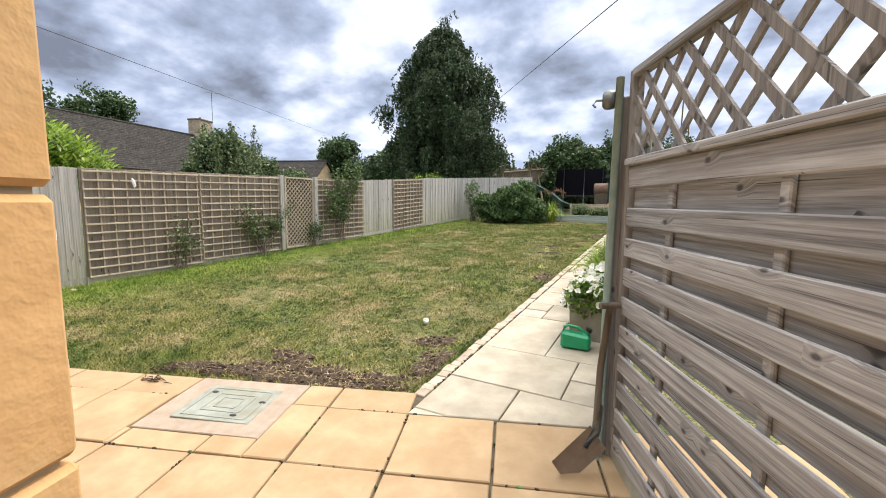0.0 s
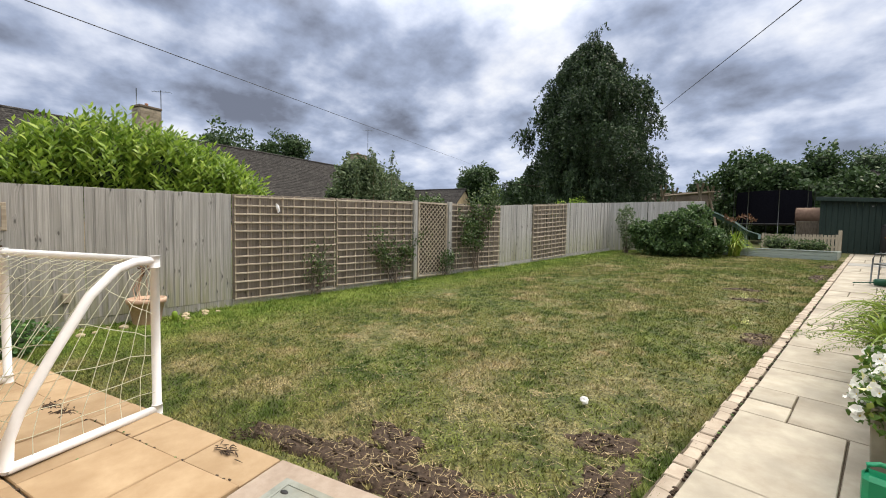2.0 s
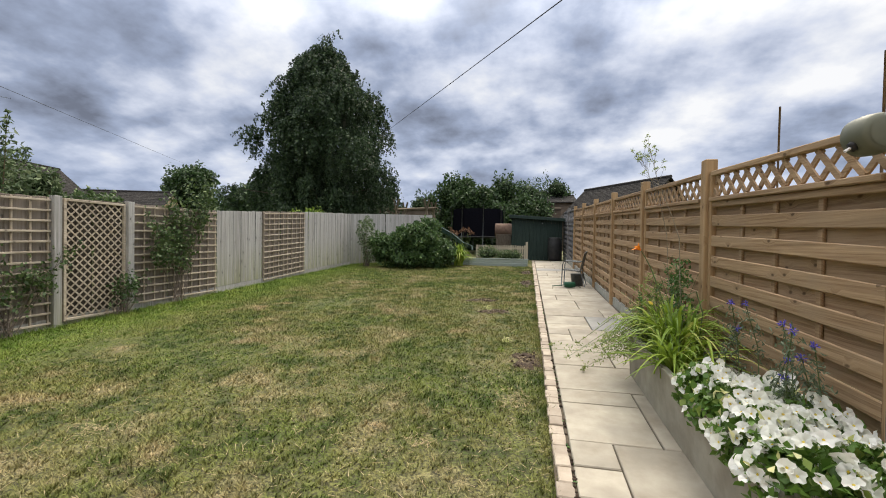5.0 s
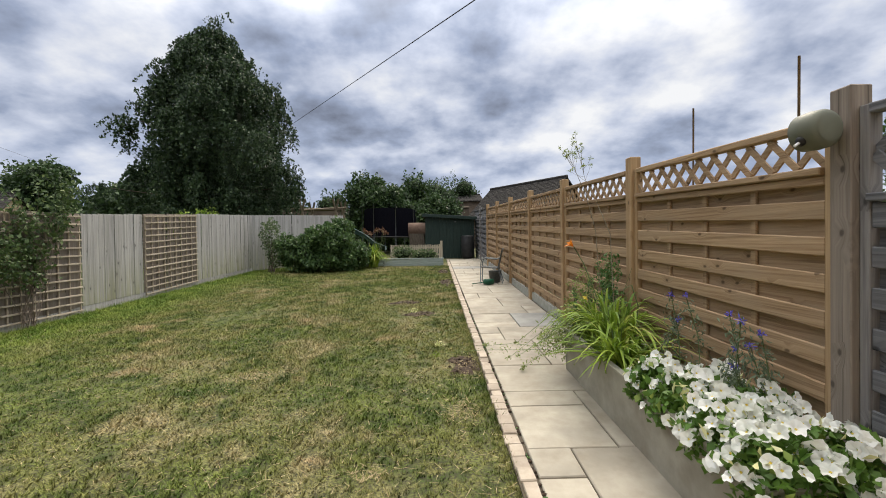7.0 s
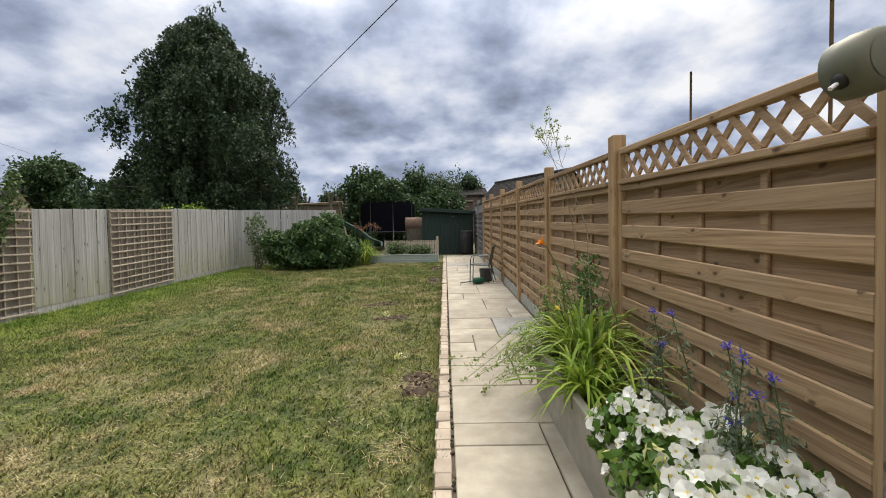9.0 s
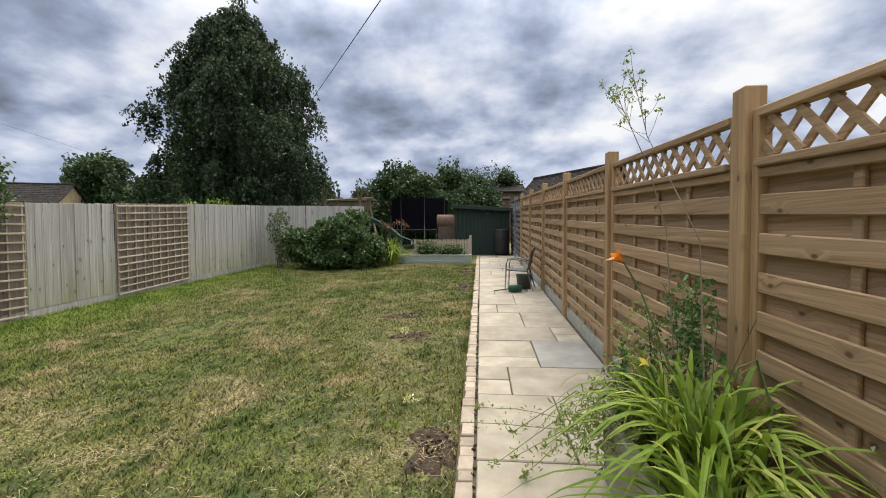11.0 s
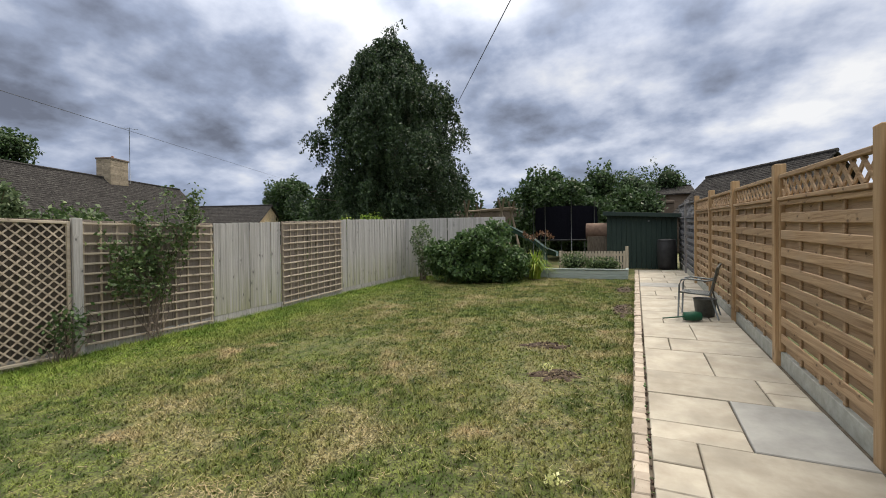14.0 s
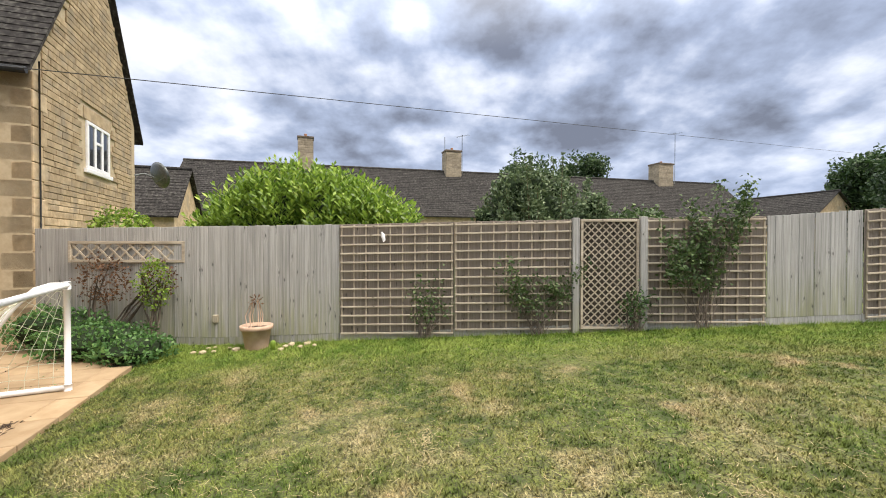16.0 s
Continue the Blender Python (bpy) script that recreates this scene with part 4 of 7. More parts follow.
def lattice(parent, y0, y1, z0, z1, pitch, material, s, x, w=0.032, th=0.012, phases=(0.0, 0.0)):
    for sign, xo, ph in ((1, 0.0, phases[0]), (-1, th, phases[1])):
        for (ya, za), (yb, zb) in lattice_ends(y0, y1, z0, z1, pitch, sign, ph):
            bm = bar(B(), (x + xo, ya, za), (x + xo, yb, zb), w, th, 0, (1, 0, 0))
            part("lattice_slat", sheared(bm, s), material, parent)


def hit_and_miss_panel(name, length, slat, post, label, s=0.05, lat_pitch=0.15, lat_w=0.032, zt=1.612, top=1.865, first=1.499, pitch=0.166, n=8, fh=0.088, head=0.045, phases=(0.0, 0.0), battens=(0.27, 0.5, 0.73), lath=None):
    """A slatted fence panel, slats set in two layers, with a lattice top; it runs along local y, its face towards local -x."""
    ob = empty(name)
    ob["label"] = label
    ob.parent = SLATTED
    L_ = length
    z0 = 0.16
    part("gravel_board", sheared(box(B(), 0.005, 0.05, 0, L_, -0.03, 0.155, 0.004), s), "concrete", ob)
    rg = random.Random(len(name) * 7 + n)
    tops = [first - pitch * i for i in range(n)]
    fronts = [(t - fh, t) for t in tops]
    edges_ = [zt - head] + [v for a, b in fronts for v in (b, a)] + [z0]
    backs = [(max(z0, lo - 0.014), hi + 0.014) for hi, lo in zip(edges_[::2], edges_[1::2]) if hi - lo > 0.01]
    fronts = [(zt - head, zt - 0.002)] + fronts
    for a, b in fronts:
        tilt = rg.uniform(-0.0025, 0.0025)
        bm = box(B(), -0.004 + tilt, 0.012 + tilt, 0.043, L_ - 0.043, a, b, 0.005)
        bmesh.ops.bisect_plane(bm, geom=bm.verts[:] + bm.edges[:] + bm.faces[:], plane_co=(0, L_ * 0.37, 0), plane_no=(0, 1, 0))
        bmesh.ops.bisect_plane(bm, geom=bm.verts[:] + bm.edges[:] + bm.faces[:], plane_co=(0, L_ * 0.62, 0), plane_no=(0, 1, 0))
        sag, cup = rg.uniform(-0.004, 0.004), rg.uniform(-0.004, 0.002)
        for v in bm.verts:
            k = 1 - (2 * v.co.y / L_ - 1) ** 2
            v.co.z += sag * k
            v.co.x += cup * k
        part("front_slat", sheared(bm, s), slat, ob)
    for a, b in backs:
        part("back_slat", sheared(box(B(), 0.034, 0.046, 0.03, L_ - 0.03, a, b, 0.004), s), slat, ob)
    bt = slat_mesh("batten", -0.02, 0.02, 0.0145, 0.0335, z0, zt, slat, 0)
    for k in battens:
        piece("batten", bt, ob, Matrix.Translation((0, L_ * k, s * L_ * k)))
    st = slat_mesh("stile", 0.0, 0.042, -0.008, 0.05, z0, top, post, 0)
    piece("stile", st, ob, Matrix.Identity(4))
    piece("stile", st, ob, Matrix.Translation((0, L_ - 0.042, s * (L_ - 0.042))))
    for za, zb, out in ((zt + 0.002, zt + 0.036, 0.03), (top - 0.04, top, 0.014)):
        part("rail", sheared(box(B(), -out, 0.046, 0.042, L_ - 0.042, za, zb, 0.005), s), slat, ob)
    lattice(ob, 0.045, L_ - 0.045, zt + 0.038, top - 0.041, lat_pitch, lath or slat, s, 0.012, lat_w, 0.012, phases)
    return ob


def fence_post(name, h, material, label, w=0.095):
    bm = box(B(), -w / 2, w / 2, -w / 2, w / 2, -0.3, h, 0.006)
    ob = part(name, bm, material)
    ob["label"] = label
    ob.parent = SLATTED
    return ob


SLATTED = tagged(empty("slatted_fence"), "slatted timber garden fence with lattice top, part silvered grey", "fence")
BOARDED = tagged(empty("boarded_fence"), "weathered grey close-boarded timber garden fence", "fence")
BAY = 1.905
Y0 = 4.31
gp_mesh = mesh_of("fence_post", box(B(), -0.0475, 0.0475, -0.0475, 0.0475, -0.3, 1.97, 0.005), "post_grey")
worn_mesh = mesh_of("fence_post", box(B(), -0.0475, 0.0475, -0.0475, 0.0475, -0.3, 1.97, 0.005), "post_worn")
post = fence_post("fence_post", 1.97, "post_tan", "square light brown timber fence post")
panel = hit_and_miss_panel("fence_panel", BAY - 0.1, "fence_tan", "post_tan", "light brown slatted timber fence panel with lattice top")
for k in range(8):
    y = Y0 + k * BAY
    x = right_x(y)
    m = pose(x + 0.02, y, gz(x, y))
    if k:
        p = copy_thing(post, m)
        if k > 6:
            p.data = gp_mesh
    else:
        post.matrix_basis = m
    if k < 6:
        m2 = pose(x, y + 0.05, gz(x, y + 0.05))
        if k:
            copy_thing(panel, m2)
        else:
            panel.matrix_basis = m2
grey = hit_and_miss_panel("grey_fence_panel", BAY - 0.1, "slat_grey", "post_grey", "silvered grey slatted fence panel with open lattice top", 0.05, 0.26, 0.042, 1.482, 1.88, 1.302, 0.166, 7, 0.087, 0.105)
grey.matrix_basis = pose(right_x(2.4), Y0 - BAY + 0.05, gz(0, Y0 - BAY + 0.05))
for k in (6, 7):
    y = Y0 + k * BAY
    copy_thing(grey, pose(right_x(y), y + 0.05, gz(0, y + 0.05)))
post.data = worn_mesh
gp = fence_post("grey_fence_post", 1.97, "post_grey", "silvered grey timber fence post")
gp.matrix_basis = pose(right_x(2.3) + 0.02, Y0 - BAY, gz(0, Y0 - BAY))
# panel set at an angle beside the passage
side = hit_and_miss_panel("angled_fence_panel", BAY - 0.1, "slat_silver", "post_grey", "silvered grey slatted panel angled beside the house", 0.0, 0.18, 0.032, 1.655, 2.13, 1.447, 0.1535, 9, 0.094, 0.108, (0.16, 0.05), (0.085, 0.42, 0.757), "post_grey")
side.matrix_basis = pose(-0.235 + 0.445 * 1.86, Y0 - BAY - 0.895 * 1.86, 0.03, 0, 0, 26.4)
cg = copy_thing(gp, pose(-0.235 + 0.445 * 1.92, Y0 - BAY - 0.895 * 1.92, 0.0, 0, 0, 26.4))

# left boundary: close-boarded panels
board_mesh = mesh_of("board", box(B(), -0.012, 0.0, -0.058, 0.058, 0, 1.0, 0.003), "fence_grey")


brown_board = mesh_of("board", box(B(), -0.012, 0.0, -0.058, 0.058, 0, 1.0, 0.003), "fence_brown")


# much darker boards, used only behind the narrow diamond trellis
darkest_board = mesh_of("board", box(B(), -0.012, 0.0, -0.058, 0.058, 0, 1.0, 0.003), "fence_darkest")


def left_panel(y0, y1, mesh=None):
    ob = empty("fence_panel")
    ob.parent = BOARDED
    n = max(1, round((y1 - y0) / 0.112))
    for i in range(n):
        y = y0 + (i + 0.5) * (y1 - y0) / n
        x = fence_x(y)
        z = gz(x, y)
        h = fence_top(y) - z - 0.11 + random.uniform(-0.006, 0.006)
        m = pose(x + random.uniform(-0.003, 0.003) - 0.004 * (i % 2), y, z + 0.11, 0, random.uniform(-0.3, 0.3), 180 + random.uniform(-0.8, 0.8)) @ Matrix.Diagonal((1, 1, h, 1))
        piece("board", mesh or board_mesh, ob, m)
    bm = prism(B(), [(fence_x(y0) - 0.05, y0), (fence_x(y0) + 0.006, y0), (fence_x(y1) + 0.006, y1), (fence_x(y1) - 0.05, y1)], lambda x, y: gz(x, y) - 0.1, lambda x, y: gz(x, y) + 0.115)
    part("gravel_board", bm, "fence_grey", ob)
    for f in (0.18, 0.5, 0.85):
        za, zb = gz(0, y0) + f * 1.7, gz(0, y1) + f * 1.7
        part("rail", bar(B(), (fence_x(y0) - 0.05, y0, za), (fence_x(y1) - 0.05, y1, zb), 0.06, 0.07), "fence_grey", ob)
    return ob


edges = [-2.35, -0.62, 1.2, 3.03, 4.86, 6.75, 7.78, 9.55, 10.93, 12.67, 14.1, 15.4]
for a, b in zip(edges, edges[1:]):
    left_panel(a + 0.004, b - 0.004, darkest_board if a == 6.75 else brown_board if 3 <= a < 9.5 or a == 10.93 else None)


def turned_panel(p, q, top_a, top_b):
    """A boarded panel between two plan points that are off the main line."""
    ob = empty("fence_panel")
    ob.parent = BOARDED
    d = Vector((q[0] - p[0], q[1] - p[1], 0))
    ang = math.degrees(math.atan2(d.y, d.x)) + 90
    n = round(d.length / 0.112)
    for i in range(n):
        t = (i + 0.5) / n
        x, y = p[0] + d.x * t, p[1] + d.y * t
        z = gz(x, y)
        piece("board", board_mesh, ob, pose(x, y, z + 0.02, 0, 0, ang + random.uniform(-1.5, 1.5)) @ Matrix.Diagonal((1, 1, top_a + (top_b - top_a) * t - z - 0.02, 1)))
    for f in (0.3, 1.4):
        part("rail", bar(B(), (p[0] - 0.05, p[1] + 0.05, gz(*p) + f), (q[0] - 0.05, q[1] + 0.05, gz(*q) + f), 0.06, 0.07), "fence_grey", ob)


turned_panel((-7.6, 15.42), (-6.75, 16.45), 2.44, 2.5)
turned_panel((-6.73, 16.47), (-5.4, 18.1), 2.5, 2.58)


def square_trellis(y0, y1, cols, rows, label):
    ob = empty("trellis")
    tagged(ob, label, "trellis", "trellis panels")
    zb = gz(0, (y0 + y1) / 2) + 0.06
    zt = fence_top((y0 + y1) / 2) - 0.015
    x = (fence_x(y0) + fence_x(y1)) / 2 + 0.03
    dx = (fence_x(y1) - fence_x(y0)) / (y1 - y0)
    yc = (y0 + y1) / 2
    sl = (fence_top(y1) - fence_top(y0)) / (y1 - y0)
    up = mesh_of("upright", box(B(), -0.009, 0.009, -0.012, 0.012, zb, zt, 0.003), "trellis_upright")
    W = y1 - y0
    bm = box(B(), 0.0, 0.02, -W / 2, W / 2, -0.013, 0.013, 0.003)
    for v in bm.verts:
        v.co.z += sl * v.co.y
        v.co.x += dx * v.co.y
    cr = mesh_of("crossbar", bm, "fence_dark")
    for c in range(cols):
        y = y0 + 0.016 + c * (W - 0.032) / (cols - 1)
        piece("upright", up, ob, Matrix.Translation((x + dx * (y - yc), y, sl * (y - yc))))
    for r in range(rows):
        piece("crossbar", cr, ob, Matrix.Translation((x + 0.010, yc, zb + 0.03 + r * (zt - zb - 0.06) / (rows - 1))))
    return ob


square_trellis(3.06, 4.84, 10, 13, "brown weathered square trellis fixed on the boarded fence")
square_trellis(4.87, 6.65, 10, 13, "brown weathered square trellis fixed on the boarded fence")
square_trellis(7.78, 9.51, 10, 13, "brown weathered square trellis behind a climbing rose")
square_trellis(10.95, 12.65, 10, 13, "dark brown square trellis fixed on the boarded fence")


def diamond_trellis(y0, y1, z0, z1, pitch, label, w=0.02, frame_w=0.05):
    ob = empty("diamond_trellis")
    tagged(ob, label, "trellis", "diamond trellis panels")
    x = fence_x((y0 + y1) / 2) + 0.035
    lattice(ob, y0 + 0.03, y1 - 0.03, z0 + 0.03, z1 - 0.03, pitch, "fence_dark", 0.0, x, w, 0.01)
    for a, b, c, d in ((y0, y0 + frame_w, z0, z1), (y1 - frame_w, y1, z0, z1), (y0 + frame_w, y1 - frame_w, z0, z0 + frame_w), (y0 + frame_w, y1 - frame_w, z1 - frame_w, z1)):
        part("frame_rail", box(B(), x - 0.008, x + 0.035, a, b, c, d, 0.004), "fence_dark", ob)
    return ob


diamond_trellis(6.78, 7.66, 0.35, 2.02, 0.112, "dense diamond trellis in a narrow upright frame", 0.017, 0.035)
diamond_trellis(-1.45, 0.47, 1.33, 1.68, 0.19, "small grey diamond trellis strip on the fence", 0.028, 0.045)
for y in (6.71, 7.72):
    bm = box(B(), 0.0, 0.09, -0.05, 0.05, -0.2, fence_top(y) - gz(0, y) + 0.02, 0.005)
    part("fence_post", bm, "fence_grey", BOARDED).location = (fence_x(y) + 0.002, y, gz(0, y))
# ---- buildings ----


def house_matrix(p, z=0.0):
    return pose(p[0], p[1], z, 0, 0, HOUSE_TURN)


def stone_courses(parent, x0, x1, z0, z1, holes=(), top=None, seed=1, limit=300, h=(0.10, 0.17), w=(0.18, 0.42)):
    """Face stones on a wall in its local x, z plane, proud of y = 0 towards +y."""
    rg = random.Random(seed)
    z = z0
    count = 0
    rest = B()
    while z < z1:
        hh = rg.uniform(*h)
        x = x0
        while x < x1 - 0.04:
            ww = min(rg.uniform(*w), x1 - x)
            if x1 - x - ww < 0.08:
                ww = x1 - x
            cx, cz = x + ww / 2, z + hh / 2
            ok = all(not (a - 0.02 < x + ww and x < b + 0.02 and c - 0.02 < z + hh and z < d + 0.02) for a, b, c, d in holes)
            if ok and (top is None or z + hh < min(top(x), top(x + ww))):
                bm = box(B(), x + 0.006, x + ww - 0.006, -0.01, rg.uniform(0.012, 0.022), z + 0.006, z + hh - 0.006, 0.006)
                if count < limit:
                    part("stone", bm, "stone", parent)
                    count += 1
                else:
                    me = bpy.data.meshes.new("tmp")
                    bm.to_mesh(me)
                    bm.free()
                    rest.from_mesh(me)
                    bpy.data.meshes.remove(me)
            x += ww
        z += hh
    if rest.verts:
        tagged(part("stonework", rest, "stone", parent), kind="stuff")
    else:
        rest.free()


def tiled_slope(parent, a, b, c, d, rows, per_row, material="tile", name="roof_tiles"):
    """Overlapping tiles on the slope a-b (eave) to d-c (ridge)."""
    a, b, c, d = map(Vector, (a, b, c, d))
    nrm = (b - a).cross(d - a).normalized()
    rg = random.Random(rows)
    vs, fs = [], []
    for r in range(rows):
        t0, t1 = r / rows, min(1.0, (r + 1.25) / rows)
        off = 0.5 * (r % 2)
        for i in range(per_row + 1):
            u0, u1 = max(0, (i - off) / per_row), min(1, (i + 1 - off) / per_row)
            if u1 - u0 < 0.1 / per_row:
                continue
            u0 += 0.03 / per_row
            lift = 0.018 + rg.uniform(0, 0.01)
            p = [a.lerp(b, u0).lerp(d.lerp(c, u0), t0), a.lerp(b, u1).lerp(d.lerp(c, u1), t0), a.lerp(b, u1).lerp(d.lerp(c, u1), t1), a.lerp(b, u0).lerp(d.lerp(c, u0), t1)]
            k = len(vs)
            vs += [tuple(p[0] + nrm * lift), tuple(p[1] + nrm * lift), tuple(p[2] + nrm * 0.006), tuple(p[3] + nrm * 0.006), tuple(p[0] + nrm * 0.004), tuple(p[1] + nrm * 0.004)]
            fs += [(k, k + 1, k + 2, k + 3), (k + 4, k + 5, k + 1, k)]
    me = bpy.data.meshes.new(name)
    me.from_pydata(vs, [], fs)
    me.materials.append(M[material])
    ob = new(name, me)
    ob.parent = parent
    return tagged(ob, kind="stuff")


def gabled(name, m, length, depth, eave, ridge, wall, label, category="house", rows=26, per_row=40, over=0.2, group=""):
    """A gabled building: local x along the ridge, from 0 to length; y from 0 (near) to depth."""
    ob = empty(name, m)
    tagged(ob, label, category, group)
    h = depth / 2
    bm = B()
    sec = [(0, -0.3), (depth, -0.3), (depth, eave), (h, ridge), (0, eave)]
    lo = [bm.verts.new((0, y, z)) for y, z in sec]
    hi = [bm.verts.new((length, y, z)) for y, z in sec]
    for i in range(5):
        j = (i + 1) % 5
        bm.faces.new((lo[i], lo[j], hi[j], hi[i]))
    bm.faces.new(lo[::-1])
    bm.faces.new(hi)
    bmesh.ops.recalc_face_normals(bm, faces=bm.faces[:])
    part("wall", bm, wall, ob)
    k = (ridge - eave) / h
    for y0, s in ((-over, 1), (depth + over, -1)):
        z0 = eave - over * k + 0.06
        bm = B()
        q = [(-over, y0, z0), (length + over, y0, z0), (length + over, h, ridge + 0.06), (-over, h, ridge + 0.06)]
        t = [Vector(p) for p in q]
        f = bm.faces.new([bm.verts.new(p) for p in t])
        r = bmesh.ops.extrude_face_region(bm, geom=[f])
        bmesh.ops.translate(bm, vec=(0, 0, 0.05), verts=[v for v in r["geom"] if isinstance(v, bmesh.types.BMVert)])
        bmesh.ops.recalc_face_normals(bm, faces=bm.faces[:])
        part("roof", bm, "tile", ob)
        q = [(x, y, z + 0.052) for x, y, z in q]
        if s > 0:
            tiled_slope(ob, *q, rows, per_row)
    bm = tube(B(), [(-over, h, ridge + 0.12), (length + over, h, ridge + 0.12)], 0.09, 8)
    part("ridge_tile", bm, "tile", ob)
    return ob


# the house beside the passage: its rear wall and the corner that the walk starts at
own = empty("house", pose(-0.572, 0.195, 0, 0, 0, HOUSE_TURN))
tagged(own, "honey-coloured stone house wall beside the passage", "house")
part("wall", box(B(), -6.4, -0.014, -6, -0.014, -0.2, 5.2), "mortar", own)
for i in range(17):
    z = 0.3 * i + 0.01
    w = 0.42 if i % 2 else 0.26
    part("quoin", box(B(), -w, 0.0, -0.68 + w, 0.0, z, z + 0.292, 0.008), "stone_warm", own)
    part("stone", box(B(), -0.012 - 0.2, -0.004, -1.3, -0.69 + w, z + 0.004, z + 0.29, 0.008), "stone_warm", own)
    part("stone", box(B(), -0.012 - 0.2, -0.006, -2.2, -1.32, z + 0.004, z + 0.29, 0.008), "stone_warm", own)

# neighbour's gable house
nm = pose(-8.36, -2.13, 0, 0, 0, HOUSE_TURN + 2)
nb = empty("neighbour_house", nm)
tagged(nb, "honey stone gabled house with dark tiled roof", "house")
GW, EAVE, RIDGE, DEEP = 4.9, 4.8, 8.5, 9.0


def gable_top(x):
    return EAVE + (RIDGE - EAVE) * (1 - abs(x + GW / 2) / (GW / 2))


bm = B()
sec = [(0, -0.3), (0, EAVE), (-GW / 2, RIDGE), (-GW, EAVE), (-GW, -0.3)]
lo = [bm.verts.new((x, -0.012, z)) for x, z in sec]
hi = [bm.verts.new((x, -DEEP, z)) for x, z in sec]
for i in range(5):
    bm.faces.new((lo[i], lo[(i + 1) % 5], hi[(i + 1) % 5], hi[i]))
bm.faces.new(lo)
bm.faces.new(hi[::-1])
bmesh.ops.recalc_face_normals(bm, faces=bm.faces[:])
part("wall", bm, "mortar", nb)
WX0, WX1, WZ0, WZ1 = -3.1, -1.95, 3.22, 4.22
stone_courses(nb, -GW + 0.3, -0.30, 0.0, RIDGE, [(WX0 - 0.12, WX1 + 0.12, WZ0 - 0.16, WZ1 + 0.3)], gable_top, 4, 290, (0.09, 0.15), (0.2, 0.45))
for i in range(15):
    w = 0.42 if i % 2 else 0.28
    part("quoin", box(B(), -w, 0.0, -0.7 + w, 0.022, i * 0.3, i * 0.3 + 0.288, 0.01), "stone", nb)
fr = part("front_wall", box(B(), -0.02, -0.004, -DEEP, -0.3, -0.2, EAVE), "mortar", nb)
rest = B()
rg = random.Random(12)
z = 0.0
while z < EAVE - 0.1:
    x = 0.45
    hh = rg.uniform(0.1, 0.16)
    while x < 4.5:
        ww = rg.uniform(0.2, 0.45)
        box(rest, -0.003, rg.uniform(0.01, 0.02), -x - ww + 0.012, -x, z + 0.006, z + hh - 0.006)
        x += ww
    z += hh
tagged(part("front_stonework", rest, "stone", nb), kind="stuff")
part("lintel", box(B(), WX0 - 0.12, WX1 + 0.12, 0.0, 0.02, WZ1 + 0.02, WZ1 + 0.28, 0.008), "stone", nb)
part("sill", box(B(), WX0 - 0.1, WX1 + 0.1, -0.01, 0.06, WZ0 - 0.1, WZ0 - 0.01, 0.01), "white", nb)
win = part("window", box(B(), WX0, WX1, -0.008, -0.002, WZ0, WZ1), "white", nb)
FW = 0.07
for a, b, c, d in ((WX0, WX1, WZ0, WZ0 + FW), (WX0, WX1, WZ1 - FW, WZ1), (WX0, WX0 + FW, WZ0 + FW, WZ1 - FW), (WX1 - FW, WX1, WZ0 + FW, WZ1 - FW), (WX0 + 0.36, WX0 + 0.43, WZ0 + FW, WZ1 - FW), (WX0 + 0.72, WX0 + 0.79, WZ0 + FW, WZ1 - FW), (WX0 + 0.43, WX0 + 0.72, WZ1 - 0.42, WZ1 - 0.36)):
    part("window_frame", box(B(), a, b, 0.0, 0.035, c, d, 0.006), "white", win)
for a, b, c, d in ((WX0 + FW, WX0 + 0.36, WZ0 + FW, WZ1 - FW), (WX0 + 0.43, WX0 + 0.72, WZ0 + FW, WZ1 - 0.42), (WX0 + 0.43, WX0 + 0.72, WZ1 - 0.36, WZ1 - FW), (WX0 + 0.79, WX1 - FW, WZ0 + FW, WZ1 - FW)):
    part("pane", box(B(), a, b, 0.0, 0.012, c, d), "glass", win)
for s in (0, 1):
    xe, ze = (0.28, EAVE - 0.28 * 1.57) if s == 0 else (-GW - 0.28, EAVE - 0.28 * 1.57)
    q = [(xe, 0.12, ze + 0.05), (xe, -DEEP, ze + 0.05), (-GW / 2, -DEEP, RIDGE + 0.05), (-GW / 2, 0.12, RIDGE + 0.05)]
    if s:
        q = [q[1], q[0], q[3], q[2]]
    bm = B()
    f = bm.faces.new([bm.verts.new(p) for p in q])
    r = bmesh.ops.extrude_face_region(bm, geom=[f])
    bmesh.ops.translate(bm, vec=(0, 0, 0.07), verts=[v for v in r["geom"] if isinstance(v, bmesh.types.BMVert)])
    bmesh.ops.recalc_face_normals(bm, faces=bm.faces[:])
    part("roof", bm, "tile", nb)
    if s == 0:
        tiled_slope(nb, *[(x, y, z + 0.072) for x, y, z in (q[1], q[0], q[3], q[2])][::1], 30, 40)
part("gutter", tube(B(), [(0.36, 0.1, EAVE - 0.42), (0.36, -DEEP, EAVE - 0.42)], 0.055, 8), "black", nb)
part("downpipe", tube(B(), [(-0.12, 0.05, EAVE - 0.1), (-0.12, 0.05, 0.1)], 0.014, 6), "wire", nb)
